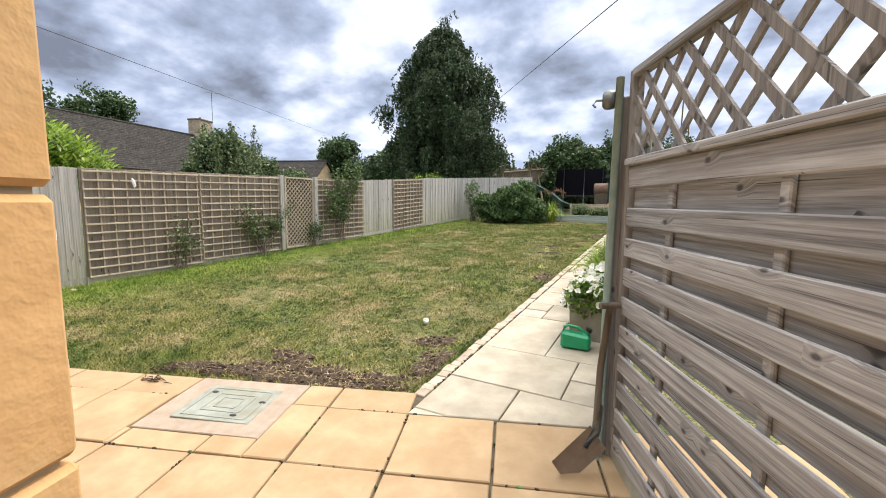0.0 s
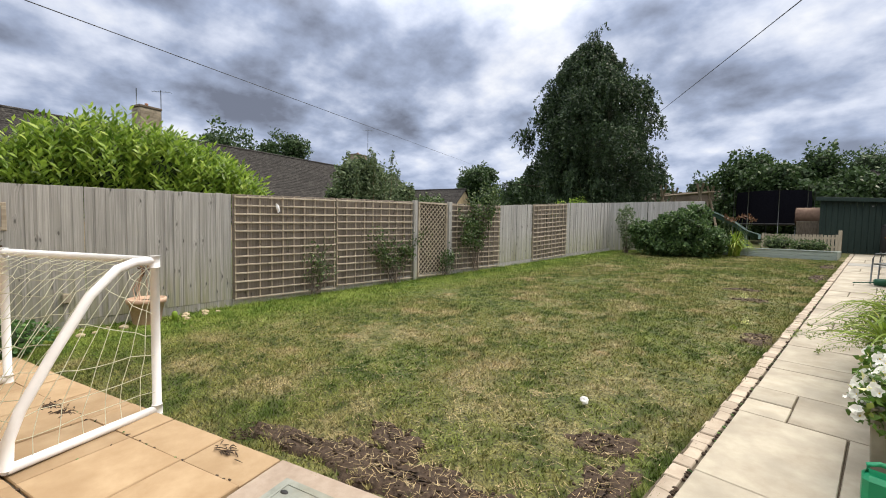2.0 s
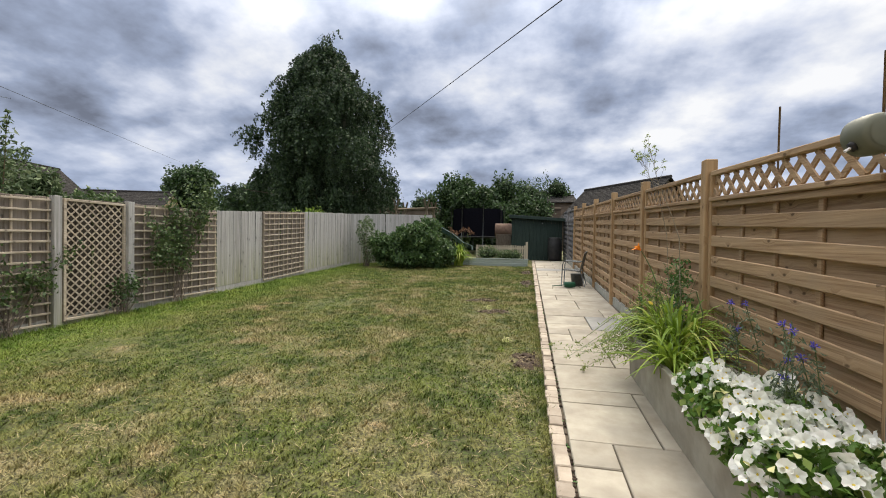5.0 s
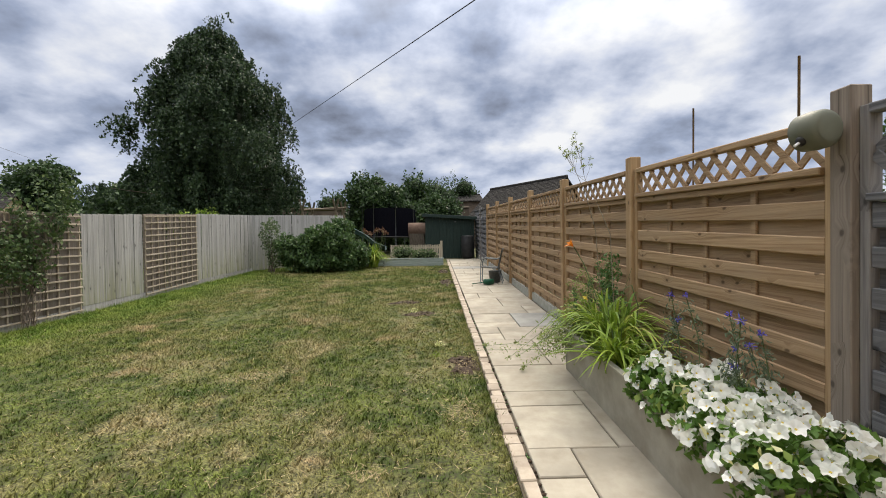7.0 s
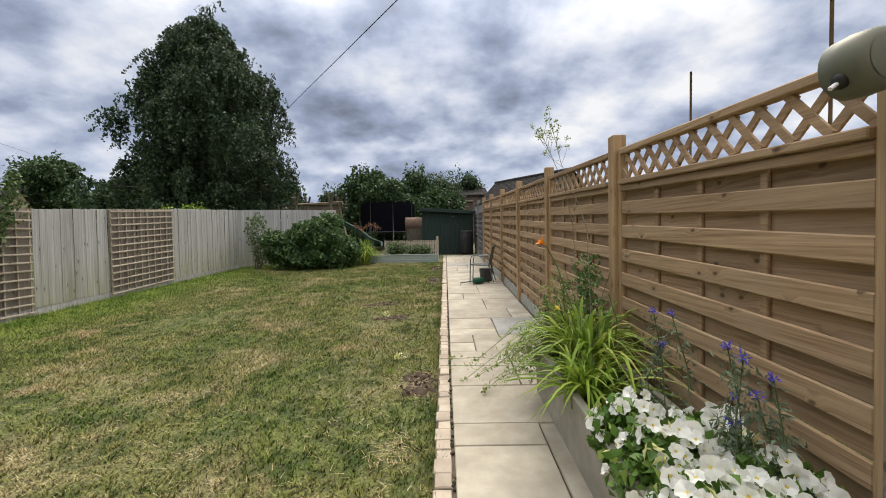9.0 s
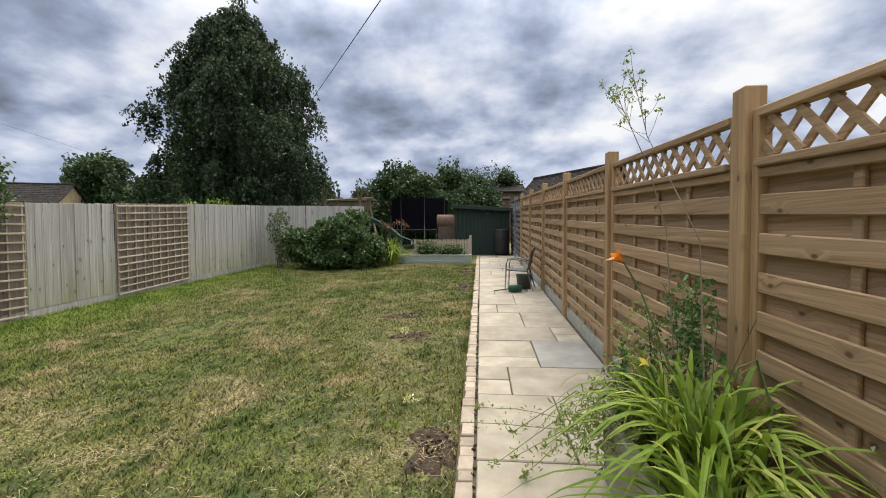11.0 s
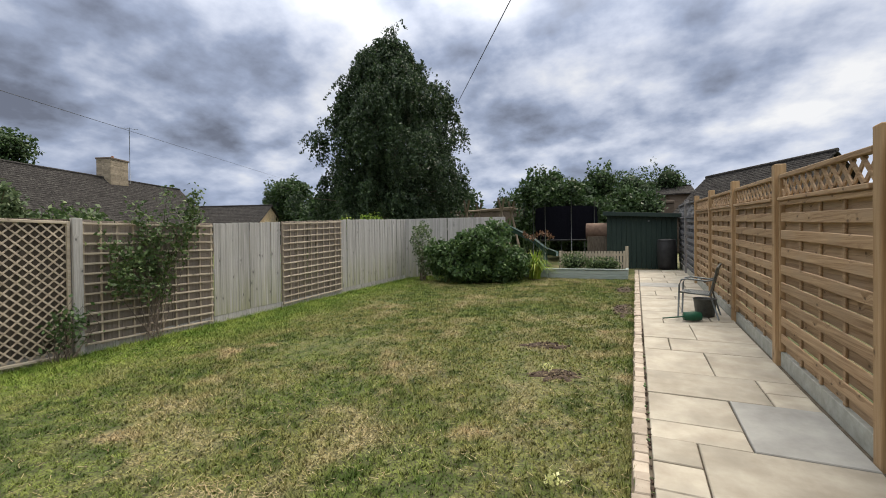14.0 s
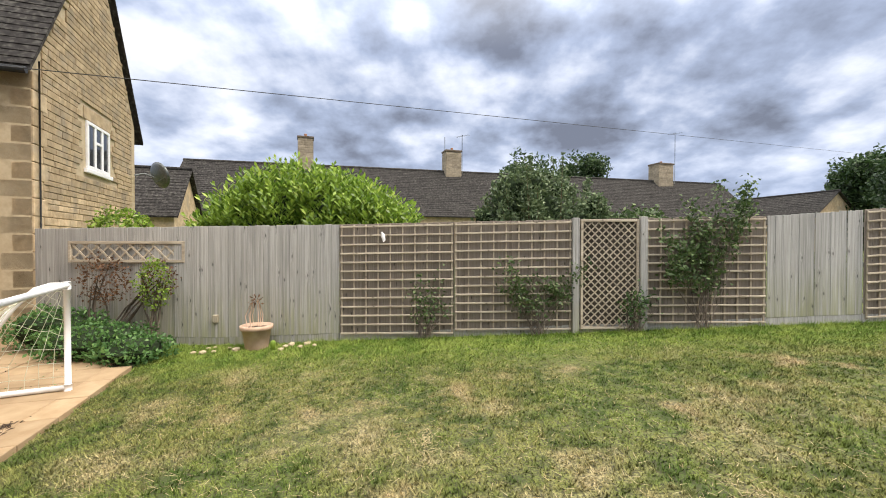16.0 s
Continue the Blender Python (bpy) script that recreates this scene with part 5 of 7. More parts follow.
# dish
dish = empty("satellite_dish")
tagged(dish, "dark grey satellite dish on the stone gable", "satellite dish")
dm = nm @ pose(-GW + 0.12, 0.02, 3.55)
part("wall_bracket", tube(B(), [dm @ Vector((0, 0, -0.05)), dm @ Vector((-0.03, 0.22, 0.02)), dm @ Vector((-0.2, 0.42, -0.06))], 0.02, 6), "metal", dish)
bm = lathe(B(), [(0.0, 0.0), (0.12, 0.012), (0.22, 0.05), (0.29, 0.1), (0.285, 0.105), (0.2, 0.06), (0.0, 0.014)], 20, dm @ pose(-0.28, 0.42, 0.0, -72, 0, 38) @ Matrix.Diagonal((1.75, 1.3, 1.2, 1)))
part("reflector", bm, "metal", dish)
part("feed_arm", tube(B(), [dm @ Vector((-0.28, 0.42, -0.2)), dm @ Vector((0.02, 0.72, -0.06))], 0.012, 6), "metal", dish)

# row of low stone cottages beyond the fence; ridge runs along the house axis
ROWT = 15.0
RD = Vector((-math.sin(radians(ROWT)), math.cos(radians(ROWT)), 0))
RN = Vector((math.cos(radians(ROWT)), math.sin(radians(ROWT)), 0))
R0 = Vector((-27.2, -11.5, 0)) + RN * 3.6
row = gabled("cottage_row", pose(R0.x, R0.y, 0, 0, 0, ROWT + 90), 41.0, 7.2, 3.4, 6.7, "stone", "long low stone cottage row with dark tiled roof", rows=26, per_row=110)


def chimney(x, y, z0, z1, label, w=0.6, d=0.75, pots=1):
    ob = empty("chimney", pose(x, y, 0, 0, 0, HOUSE_TURN))
    tagged(ob, label, "chimney", "stone chimneys")
    part("stack", box(B(), -w / 2 + 0.015, w / 2 - 0.015, -d / 2 + 0.015, d / 2 - 0.015, z0, z1 - 0.1), "stone_chimney", ob)
    z = z0
    rg = random.Random(int(x * 10))
    while z < z1 - 0.2:
        for sx, sy, n, L_ in ((1, 0, 2, d), (0, -1, 2, w), (0, 1, 2, w)):
            cut = rg.uniform(0.35, 0.65) * L_
            for a, b in ((0, cut), (cut, L_)):
                if sx:
                    bm = box(B(), w / 2 - 0.02, w / 2 + 0.006, -d / 2 + a + 0.008, -d / 2 + b - 0.008, z + 0.006, z + 0.15, 0.006)
                else:
                    yy = sy * d / 2
                    bm = box(B(), -w / 2 + a + 0.008, -w / 2 + b - 0.008, yy - 0.02 if sy < 0 else yy - 0.0, yy + (0.0 if sy < 0 else 0.012), z + 0.006, z + 0.15, 0.004)
                part("stone", bm, "stone_chimney", ob)
        z += 0.16
    part("cap", box(B(), -w / 2 - 0.05, w / 2 + 0.05, -d / 2 - 0.05, d / 2 + 0.05, z1 - 0.12, z1, 0.012), "stone_far", ob)
    part("flashing", box(B(), -w / 2 - 0.03, w / 2 + 0.03, -d / 2 - 0.03, d / 2 + 0.03, z0 - 0.6, z0 + 0.03, 0.01), "lead", ob)
    for i in range(pots):
        part("chimney_pot", lathe(B(), [(0.0, z1 + 0.22), (0.09, z1 + 0.22), (0.1, z1 + 0.2), (0.085, z1 + 0.15), (0.11, z1 - 0.01)], 12, Matrix.Translation(((i - (pots - 1) / 2) * 0.26, 0, 0))), "brick_pot", ob)
    return ob


def aerial(x, y, z0, z1, label, yagi=True):
    ob = empty("tv_aerial")
    tagged(ob, label, "aerial", "roof aerials")
    part("mast", tube(B(), [(x, y, z0), (x, y, z1)], 0.022, 6), "metal", ob)
    bm = B()
    if yagi:
        tube(bm, [(x - 0.3, y - 0.4, z1 - 0.08), (x + 0.25, y + 0.45, z1 - 0.08)], 0.012, 5)
        for k in range(6):
            t = k / 5
            p = Vector((x - 0.3 + 0.55 * t, y - 0.4 + 0.85 * t, z1 - 0.08))
            tube(bm, [p + Vector((0.16, -0.1, 0)), p - Vector((0.16, -0.1, 0))], 0.008, 4)
        part("antenna", bm, "metal", ob)


chimney(-29.0, -4.7, 6.3, 8.65, "narrow stone chimney with a flat cap", 0.75, 0.95)
chimney(-31.6, 5.0, 6.2, 8.3, "stone chimney with a clay pot and aerial", 0.9, 1.15)
chimney(-36.3, 22.4, 6.1, 8.25, "broad stone chimney on the cottage ridge", 1.1, 1.5)
aerial(-31.7, 5.75, 6.4, 9.5, "metal television aerial beside a chimney")
aerial(-36.4, 23.6, 6.4, 10.9, "tall thin metal television aerial")
aerial(-31.5, 4.5, 8.2, 9.3, "thin metal whip aerial on a chimney", False)
gabled("far_cottage", pose(-39.5, 27.1 - 0.0, 0, 0, 0, HOUSE_TURN), 9.0, 6.0, 3.2, 5.4, "stone", "far stone cottage with dark tiled roof", rows=16, per_row=24)
gabled("low_extension", pose(-20.1 - V.x * 8 + U.x * 2, -7.0 - V.y * 8 + U.y * 2, 0, 0, 0, HOUSE_TURN + 90), 8.0, 4.2, 2.8, 4.85, "stone", "low stone extension with brown tiled roof", rows=16, per_row=22)
# ---- trees, hedges and shrubs ----


def birch(x, y, label, seed=3):
    """Weeping birch: trunk, limbs, and hanging curtains of small leaves in clumps."""
    rg = np.random.RandomState(seed)
    ob = empty("birch_tree")
    tagged(ob, label, "tree")
    z0 = gz(x, y)
    hs_, rs_ = [0.4, 2.0, 3.4, 4.5, 5.8, 7.0, 8.2, 9.2, 9.7], [2.6, 2.95, 3.05, 3.0, 2.85, 2.5, 1.6, 0.55, 0.06]
    part("trunk", tube(B(), [(x, y, z0 - 0.2), (x + 0.1, y, z0 + 3.0), (x - 0.1, y + 0.1, z0 + 6.2), (x + 0.05, y, z0 + 9.4)], [0.24, 0.19, 0.11, 0.02], 10), "bark", ob)
    limbs = B()
    strands, per = [], 17
    count = 300
    for i in range(count):
        h = 0.9 + 8.7 * ((i + 0.5) / count) ** 0.92
        R = np.interp(h, hs_, rs_)
        a = i * 2.39996 + rg.uniform(-0.35, 0.35)
        bulge = 1 + 0.12 * math.sin(3 * a + 0.8 * h) + 0.12 * math.sin(5 * a - 1.7 * h) + 0.08 * math.sin(2 * a + 2.1 * h)
        q = R * bulge * math.sqrt(rg.uniform(0.22, 1.0))
        c = np.array([x + math.cos(a) * q, y + math.sin(a) * q, z0 + h + rg.uniform(-0.15, 0.15)])
        if i % 3 == 0:
            root = max(0.5, h - 0.55 * q - 0.4)
            tube(limbs, [(x, y, z0 + root), (x + math.cos(a) * q * 0.5, y + math.sin(a) * q * 0.5, z0 + h - 0.1), tuple(c)], [0.05, 0.03, 0.007], 5)
        size = rg.uniform(0.25, 0.66) * (0.7 if h > 8.0 else 1.0)
        for k in range(per):
            b, d = rg.uniform(0, math.tau), math.sqrt(rg.uniform(0, 1)) * size
            top_ = c + np.array([math.cos(b) * d + math.cos(a) * 0.1, math.sin(b) * d + math.sin(a) * 0.1, 0.35 * (size - d) + rg.normal(0, 0.05)])
            strands.append((top_, rg.uniform(0.35, 1.4) * (1.2 - 0.05 * h), rg.normal(0, 0.11, 2), rg.randint(22, 40)))
    # leading shoots that break the outline of the top
    for i in range(60):
        a, q = rg.uniform(0, math.tau), rg.uniform(0.1, 2.6)
        h = np.interp(q, rs_[::-1], hs_[::-1])
        strands.append((np.array([x + math.cos(a) * q, y + math.sin(a) * q, z0 + h + rg.uniform(0.25, 0.6)]), rg.uniform(0.5, 0.9), rg.normal(0, 0.25, 2), 30))
    for k in range(14):
        strands.append((np.array([x - 0.25 + 0.05 * k, y, z0 + 9.3 + 0.1 * k]) + rg.normal(0, 0.08, 3), 0.4, rg.normal(0, 0.15, 2), 20))
    part("branchwork", limbs, "bark", ob)
    pts = []
    for top_, hang, side, m in strands:
        d = np.sort(rg.uniform(0, 1, m))
        pts.append(top_ + np.stack([d * side[0] * 2, d * side[1] * 2, -d * hang], 1) + rg.normal(0, 0.042, (m, 3)))
    pts = np.concatenate(pts)
    pts = pts[pts[:, 2] > z0 + 0.7]
    np_object("crown", leaves(pts, 0.115, 0.07, seed, 0, 0.5), 4, "leaf_birch", ob)
    # added dark shells close sky gaps and paint the crown's inner shade
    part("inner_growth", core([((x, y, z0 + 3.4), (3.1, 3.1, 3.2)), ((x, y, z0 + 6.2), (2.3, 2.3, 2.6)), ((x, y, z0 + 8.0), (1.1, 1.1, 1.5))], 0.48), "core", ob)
    return ob


birch(-11.35, 20.7, "tall weeping birch with dense dark green crown")


def tree(name, x, y, h, r, n, leaf, material, label, seed, lobes=9, base=0.25, category="tree", group=""):
    rg = random.Random(seed)
    z0 = gz(x, y)
    ob = empty(name)
    tagged(ob, label, category, group)
    part("trunk", tube(B(), [(x, y, z0 - 0.2), (x + 0.1, y, z0 + h * 0.4), (x, y, z0 + h * 0.75)], [0.05 * h * 0.5, 0.04 * h * 0.5, 0.03], 8), "bark", ob)
    lb = [((x, y, z0 + h * (0.5 + base / 2)), (r * 0.8, r * 0.8, h * (0.5 - base / 2)))]
    limbs = B()
    for i in range(lobes):
        a = i * 2.4 + rg.uniform(-0.5, 0.5)
        t = rg.uniform(base + 0.1, 0.88)
        q = r * 0.72 * math.sin(math.pi * min(1, (t - base) / (1 - base) * 0.85 + 0.15)) ** 0.6
        c = (x + math.cos(a) * q, y + math.sin(a) * q, z0 + h * t)
        rr = r * rg.uniform(0.3, 0.48)
        lb.append((c, (rr, rr, min(rr * 0.85, h * (1 - t) + 0.05))))
        tube(limbs, [(x, y, z0 + h * 0.3), ((x + c[0]) / 2, (y + c[1]) / 2, z0 + h * (0.3 + t) / 2 + 0.1), c], [0.02 * h, 0.012 * h, 0.01], 5)
    part("branchwork", limbs, "bark", ob)
    np_object("crown", leaves(blob_points(n, lb, seed, 0.62), leaf, leaf * 0.6, seed, 0.2), 4, material, ob)
    # added dark filler that paints the shade deep in the crown
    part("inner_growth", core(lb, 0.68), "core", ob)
    return ob


# shrubs at the end of the garden
bush("shrub", [((-5.85, 15.1, 1.2), (0.62, 0.6, 0.55)), ((-5.1, 15.3, 1.45), (0.66, 0.65, 0.68)), ((-6.35, 15.1, 1.35), (0.38, 0.4, 0.5)), ((-4.45, 15.5, 1.15), (0.42, 0.45, 0.45)), ((-5.4, 14.9, 0.98), (0.55, 0.42, 0.33)), ((-4.95, 15.6, 1.95), (0.42, 0.45, 0.38)), ((-5.65, 15.5, 1.75), (0.38, 0.4, 0.35)), ((-4.75, 15.1, 1.0), (0.4, 0.35, 0.33))], 17000, 0.10, 0.06, "leaf_dark", "broad dense dark green shrub in the lawn corner", seed=4, stems=8, knobs=34, shell=0.45, core_scale=0.6)
bush("pale_shrub", [((-6.95, 15.2, 1.8), (0.28, 0.35, 0.5)), ((-6.75, 15.1, 1.2), (0.3, 0.3, 0.35))], 1300, 0.08, 0.04, "leaf_grey", "loose pale green shrub against the fence corner", seed=14, stems=8, core_scale=0)
# far side
for i, (x, y, h, r, n) in enumerate([(-5.9, 27, 4.5, 1.9, 12000), (-3.2, 28, 4.4, 1.9, 12000), (-4.6, 25.8, 3.5, 1.9, 11000), (-2.3, 26, 3.0, 1.3, 6000), (-0.4, 38, 6.0, 2.8, 6000), (-1.6, 29, 3.2, 1.6, 5000), (-9.4, 33, 4.3, 1.4, 4000)]):
    tree("far_tree", x, y, h, r, n, 0.2, "leaf_far", "rounded dark green tree behind the garden", 20 + i, 12, -0.1, group="trees behind the garden")
for i, (x, y, h, r) in enumerate([(-20.5, 31.5, 6.0, 2.7), (-17.0, 33, 5.0, 2.1), (-25, 34, 5.0, 2.2), (-42, 12.5, 9.6, 3.4), (-45, 18.5, 9.8, 3.6), (-33, 36, 7.4, 3.0), (-27, 44, 7.0, 4.0), (-13.5, 33, 4.6, 2.2), (-15.5, 25.5, 4.0, 2.4), (-18.3, 26.5, 4.3, 2.5)]):
    tree("distant_tree", x, y, h, r, 13000, 0.32, "leaf_far", "rounded green tree beyond the fence", 40 + i, 10, 0.0, group="trees beyond the fence")

# laurel hedge beyond the fence: long glossy leaves in upright sprays
def laurel():
    rg = np.random.RandomState(9)
    lobes = [((-9.9, y, z), (0.75, 0.62, hz)) for y, z, hz in ((0.9, 2.0, 0.7), (1.6, 2.1, 0.82), (2.35, 2.1, 0.78), (2.95, 1.95, 0.66), (3.45, 1.8, 0.5), (0.45, 1.8, 0.5))]
    ob = empty("laurel_hedge")
    tagged(ob, "bright glossy green laurel hedge behind the fence", "hedge")
    c = blob_points(2300, lobes, 9, 0.72)
    pts, vs = [], []
    for p in c:
        d = np.array([rg.normal(0.2, 0.4), rg.normal(0, 0.4), rg.uniform(0.8, 1.7)])
        d /= np.linalg.norm(d)
        for k in range(9):
            a = k * 2.4
            q = p + d * 0.045 * k
            o = np.array([math.cos(a), math.sin(a), 0.0])
            dr = d * 0.75 + o * 0.8
            dr /= np.linalg.norm(dr)
            s = np.cross(dr, d)
            s /= np.linalg.norm(s) + 1e-6
            L_ = rg.uniform(0.11, 0.19)
            W_ = 0.026
            n_ = np.cross(s, dr)
            m_ = q + dr * L_ * 0.5 + n_ * 0.012
            vs += [q, m_ + s * W_, q + dr * L_, m_ - s * W_]
    np_object("foliage", np.array(vs), 4, "leaf_laurel", ob)
    # added dark filler: shade within the hedge as plain colour
    part("inner_growth", core(lobes, 0.72), "core", ob)
    bm = B()
    for y in (0.6, 1.5, 2.4, 3.3):
        tube(bm, [(-9.9, y, -0.1), (-9.9, y, 1.9)], [0.05, 0.02], 6)
    part("stem_tangle", bm, "bark", ob)


laurel()


def upright_shrub(x, y, z, h, r, n, label, seed, material="leaf_grey", name="tall_shrub"):
    """Many ascending whips, each set with small leaves."""
    rg = np.random.RandomState(seed)
    ob = empty(name)
    tagged(ob, label, "shrub")
    bm = B()
    pts = []
    for i in range(46):
        a = rg.uniform(0, math.tau)
        q = r * math.sqrt(rg.uniform(0, 1))
        tip = Vector((x + math.cos(a) * q, y + math.sin(a) * q, z + h * rg.uniform(0.6, 1.0) * (1 - 0.25 * q / r)))
        b0 = Vector((x + math.cos(a) * q * 0.25, y + math.sin(a) * q * 0.25, z))
        md = b0.lerp(tip, 0.5) + Vector((math.cos(a) * 0.15, math.sin(a) * 0.15, 0))
        tube(bm, [b0, md, tip], [0.018, 0.01, 0.003], 4)
        m = n // 46
        t = rg.uniform(0.15, 1, m)
        for k in t:
            c = b0.lerp(md, k * 2) if k < 0.5 else md.lerp(tip, k * 2 - 1)
            spread = 0.20 * (1.12 - k)
            pts.append((c.x + rg.normal(0, spread), c.y + rg.normal(0, spread), c.z + rg.normal(0, spread)))
    part("stem_tangle", bm, "twig", ob)
    np_object("foliage", leaves(np.array(pts), 0.085, 0.035, seed, 0.5), 4, material, ob)
    return ob


bush("dense_shrub", [((-9.4, 6.5, 1.9), (0.75, 0.95, 1.05)), ((-9.3, 7.3, 1.8), (0.55, 0.6, 0.6)), ((-9.3, 5.8, 1.75), (0.55, 0.55, 0.65))], 9000, 0.085, 0.045, "leaf_grey", "dense grey-green shrub behind the boarded fence", seed=36, knobs=16)
upright_shrub(-9.4, 6.55, 0.2, 3.55, 1.15, 19000, "tall feathery grey-green shrub behind the fence", 31)
bush("bright_shrub", [((-9.3, 8.3, 1.8), (0.45, 0.6, 0.5)), ((-9.4, 7.6, 1.8), (0.45, 0.5, 0.5))], 3500, 0.09, 0.05, "leaf_rose", "light green leafy shrub behind the fence", seed=33)
bush("bright_shrub", [((-9.3, 15.3, 1.9), (0.5, 0.9, 0.6)), ((-9.5, 16.5, 2.0), (0.5, 0.8, 0.7))], 4000, 0.09, 0.05, "leaf_laurel", "yellow-green shrub under the birch tree", seed=34)
bush("ivy", [((-9.4, -1.5, 1.95), (0.25, 0.6, 0.35))], 900, 0.09, 0.05, "leaf_laurel", "sparse leafy plant showing over the fence", seed=35, core_scale=0)


def climber(y, x, zs, w, n, label, seed, hgt, leafsz=0.055, mat_="leaf_rose"):
    rg = np.random.RandomState(seed)
    ob = empty("climbing_rose")
    tagged(ob, label, "climber", "climbing plants")
    z0 = gz(0, y)
    bm = B()
    pts = []
    for i in range(16):
        b0 = Vector((x + 0.05, y + rg.uniform(-0.12, 0.12), z0 - 0.02))
        tip = Vector((x + rg.uniform(0.02, 0.25), y + rg.uniform(-w, w) * 1.15, z0 + hgt * rg.uniform(0.4, 1.0)))
        md = b0.lerp(tip, 0.5) + Vector((rg.uniform(0, 0.1), rg.uniform(-0.22, 0.22), 0.1))
        tube(bm, [b0, md, tip], [0.007, 0.0045, 0.002], 4)
        s0 = rg.uniform(zs, 0.75)
        for k in rg.uniform(s0, min(1.0, s0 + 0.5), n // 13):
            c = b0.lerp(md, k * 2) if k < 0.5 else md.lerp(tip, k * 2 - 1)
            pts.append((max(x + 0.03, c.x + rg.normal(0, 0.07)), c.y + rg.normal(0, 0.075), c.z + rg.normal(0, 0.075)))
    tagged(part("stem_tangle", bm, "bark", ob), kind="stuff")
    np_object("foliage", leaves(np.array(pts), leafsz, leafsz * 0.6, seed, 0.2), 4, mat_, ob)


climber(8.55, fence_x(8.75) + 0.06, 0.45, 0.62, 1700, "tall leafy climbing rose on the trellis", 51, 2.25, 0.065)
climber(6.15, fence_x(6.1) + 0.06, 0.3, 0.72, 800, "sprawling green rose on the square trellis", 52, 1.25)
climber(4.4, fence_x(4.4) + 0.06, 0.2, 0.3, 260, "small thin climbing rose on the trellis", 53, 1.0)
climber(7.55, fence_x(7.5) + 0.07, 0.2, 0.12, 200, "small dark climber in front of the diamond trellis", 54, 0.75, 0.06, "leaf_dark")
bush("dry_climber", [((-8.1, -0.75, 1.05), (0.13, 0.45, 0.4)), ((-8.1, 0.15, 1.05), (0.13, 0.3, 0.35))], 900, 0.05, 0.03, "petal_brown", "brown withered climber on the fence", seed=55, core_scale=0, stems=10)
bush("yellow_shrub", [((-8.0, 0.15, 1.0), (0.15, 0.3, 0.4))], 600, 0.05, 0.03, "leaf_laurel", "small yellow-green shrub by the fence", seed=56, core_scale=0, stems=6)
bush("low_plants", [((-7.5, -0.35, 0.22), (0.6, 0.75, 0.28)), ((-7.3, 0.35, 0.16), (0.5, 0.5, 0.2)), ((-7.9, -1.3, 0.3), (0.5, 0.7, 0.35))], 6000, 0.06, 0.035, "leaf_low", "low mound of dense green border plants", seed=57, core_scale=0.75)

# ---- garden end: bed, picket fence, shed ----


def raised_bed():
    ob = empty("raised_bed")
    tagged(ob, "grey-green timber sleeper raised bed", "raised bed")
    y = 16.3
    z = gz(0, y)
    for k, (a, b) in enumerate(((-5.5, -3.7), (-3.69, -1.72))):
        for r in range(2):
            part("sleeper", box(B(), a, b, y, y + 0.07, z + r * 0.12 - 0.02, z + r * 0.12 + 0.097, 0.008), "sleeper", ob)
    part("cap_board", box(B(), -5.5, -1.7, y - 0.02, y + 0.1, z + 0.225, z + 0.25, 0.005), "sleeper", ob, "pale capping board")
    part("side_board", box(B(), -1.79, -1.72, y + 0.07, y + 1.4, z - 0.02, z + 0.22, 0.008), "sleeper", ob)
    part("soil", box(B(), -5.5, -1.8, y + 0.07, y + 1.4, z - 0.02, z + 0.17), "soil", ob)


raised_bed()


def picket_fence():
    ob = empty("picket_fence")
    tagged(ob, "low weathered picket fence behind the bed", "fence")
    y = 17.5
    z = gz(0, y)
    bm = box(B(), -0.03, 0.03, -0.01, 0.01, 0.1, 0.66)
    for v in bm.verts:
        if v.co.z > 0.6 and abs(v.co.x) > 0.02:
            v.co.z -= 0.03
    me = mesh_of("picket", bm, "picket")
    n = 22
    for i in range(n):
        piece("picket", me, ob, pose(-3.55 + i * 0.082, y, z + random.uniform(-0.01, 0.01)))
    for zz in (0.25, 0.5):
        part("rail", box(B(), -3.6, -1.74, y + 0.012, y + 0.05, z + zz, z + zz + 0.06), "picket", ob)
    part("end_post", box(B(), -1.80, -1.72, y - 0.03, y + 0.05, z - 0.1, z + 0.76, 0.006), "picket", ob)


picket_fence()


def shed():
    ob = empty("shed")
    tagged(ob, "dark green painted timber shed with sloping roof", "shed")
    x0, x1, y0, y1 = -2.35, -0.42, 19.0, 21.2
    z = gz(0, y0)
    bm = B()
    n = 14
    for i in range(n):
        a, b = x0 + (x1 - x0) * i / n, x0 + (x1 - x0) * (i + 1) / n
        part("board", box(B(), a + 0.003, b - 0.003, y0, y0 + 0.02, z - 0.05, z + 1.66 - 0.05 * i / n * 2, 0.003), "shed", ob)
    part("side_wall", box(B(), x0, x0 + 0.05, y0 + 0.02, y1, z - 0.05, z + 1.65), "shed", ob)
    part("side_wall", box(B(), x1 - 0.05, x1, y0 + 0.02, y1, z - 0.05, z + 1.55), "shed", ob)
    part("back_wall", box(B(), x0, x1, y1, y1 + 0.05, z - 0.05, z + 1.55), "shed", ob)
    bm = B()
    bar(bm, (x0 - 0.12, (y0 + y1) / 2, z + 1.74), (x1 + 0.1, (y0 + y1) / 2, z + 1.60), y1 - y0 + 0.3, 0.06, 0.006)
    part("roof", bm, "roof_felt", ob)
    part("fascia", bar(B(), (x0 - 0.12, y0 - 0.155, z + 1.7), (x1 + 0.1, y0 - 0.155, z + 1.56), 0.02, 0.1), "shed", ob)
    part("corner_trim", box(B(), x0 - 0.01, x0 + 0.05, y0 - 0.02, y0, z, z + 1.65), "shed", ob)
    part("door_hinge", box(B(), -1.2, -1.15, y0 - 0.012, y0, z + 1.42, z + 1.46), "metal", ob)


shed()


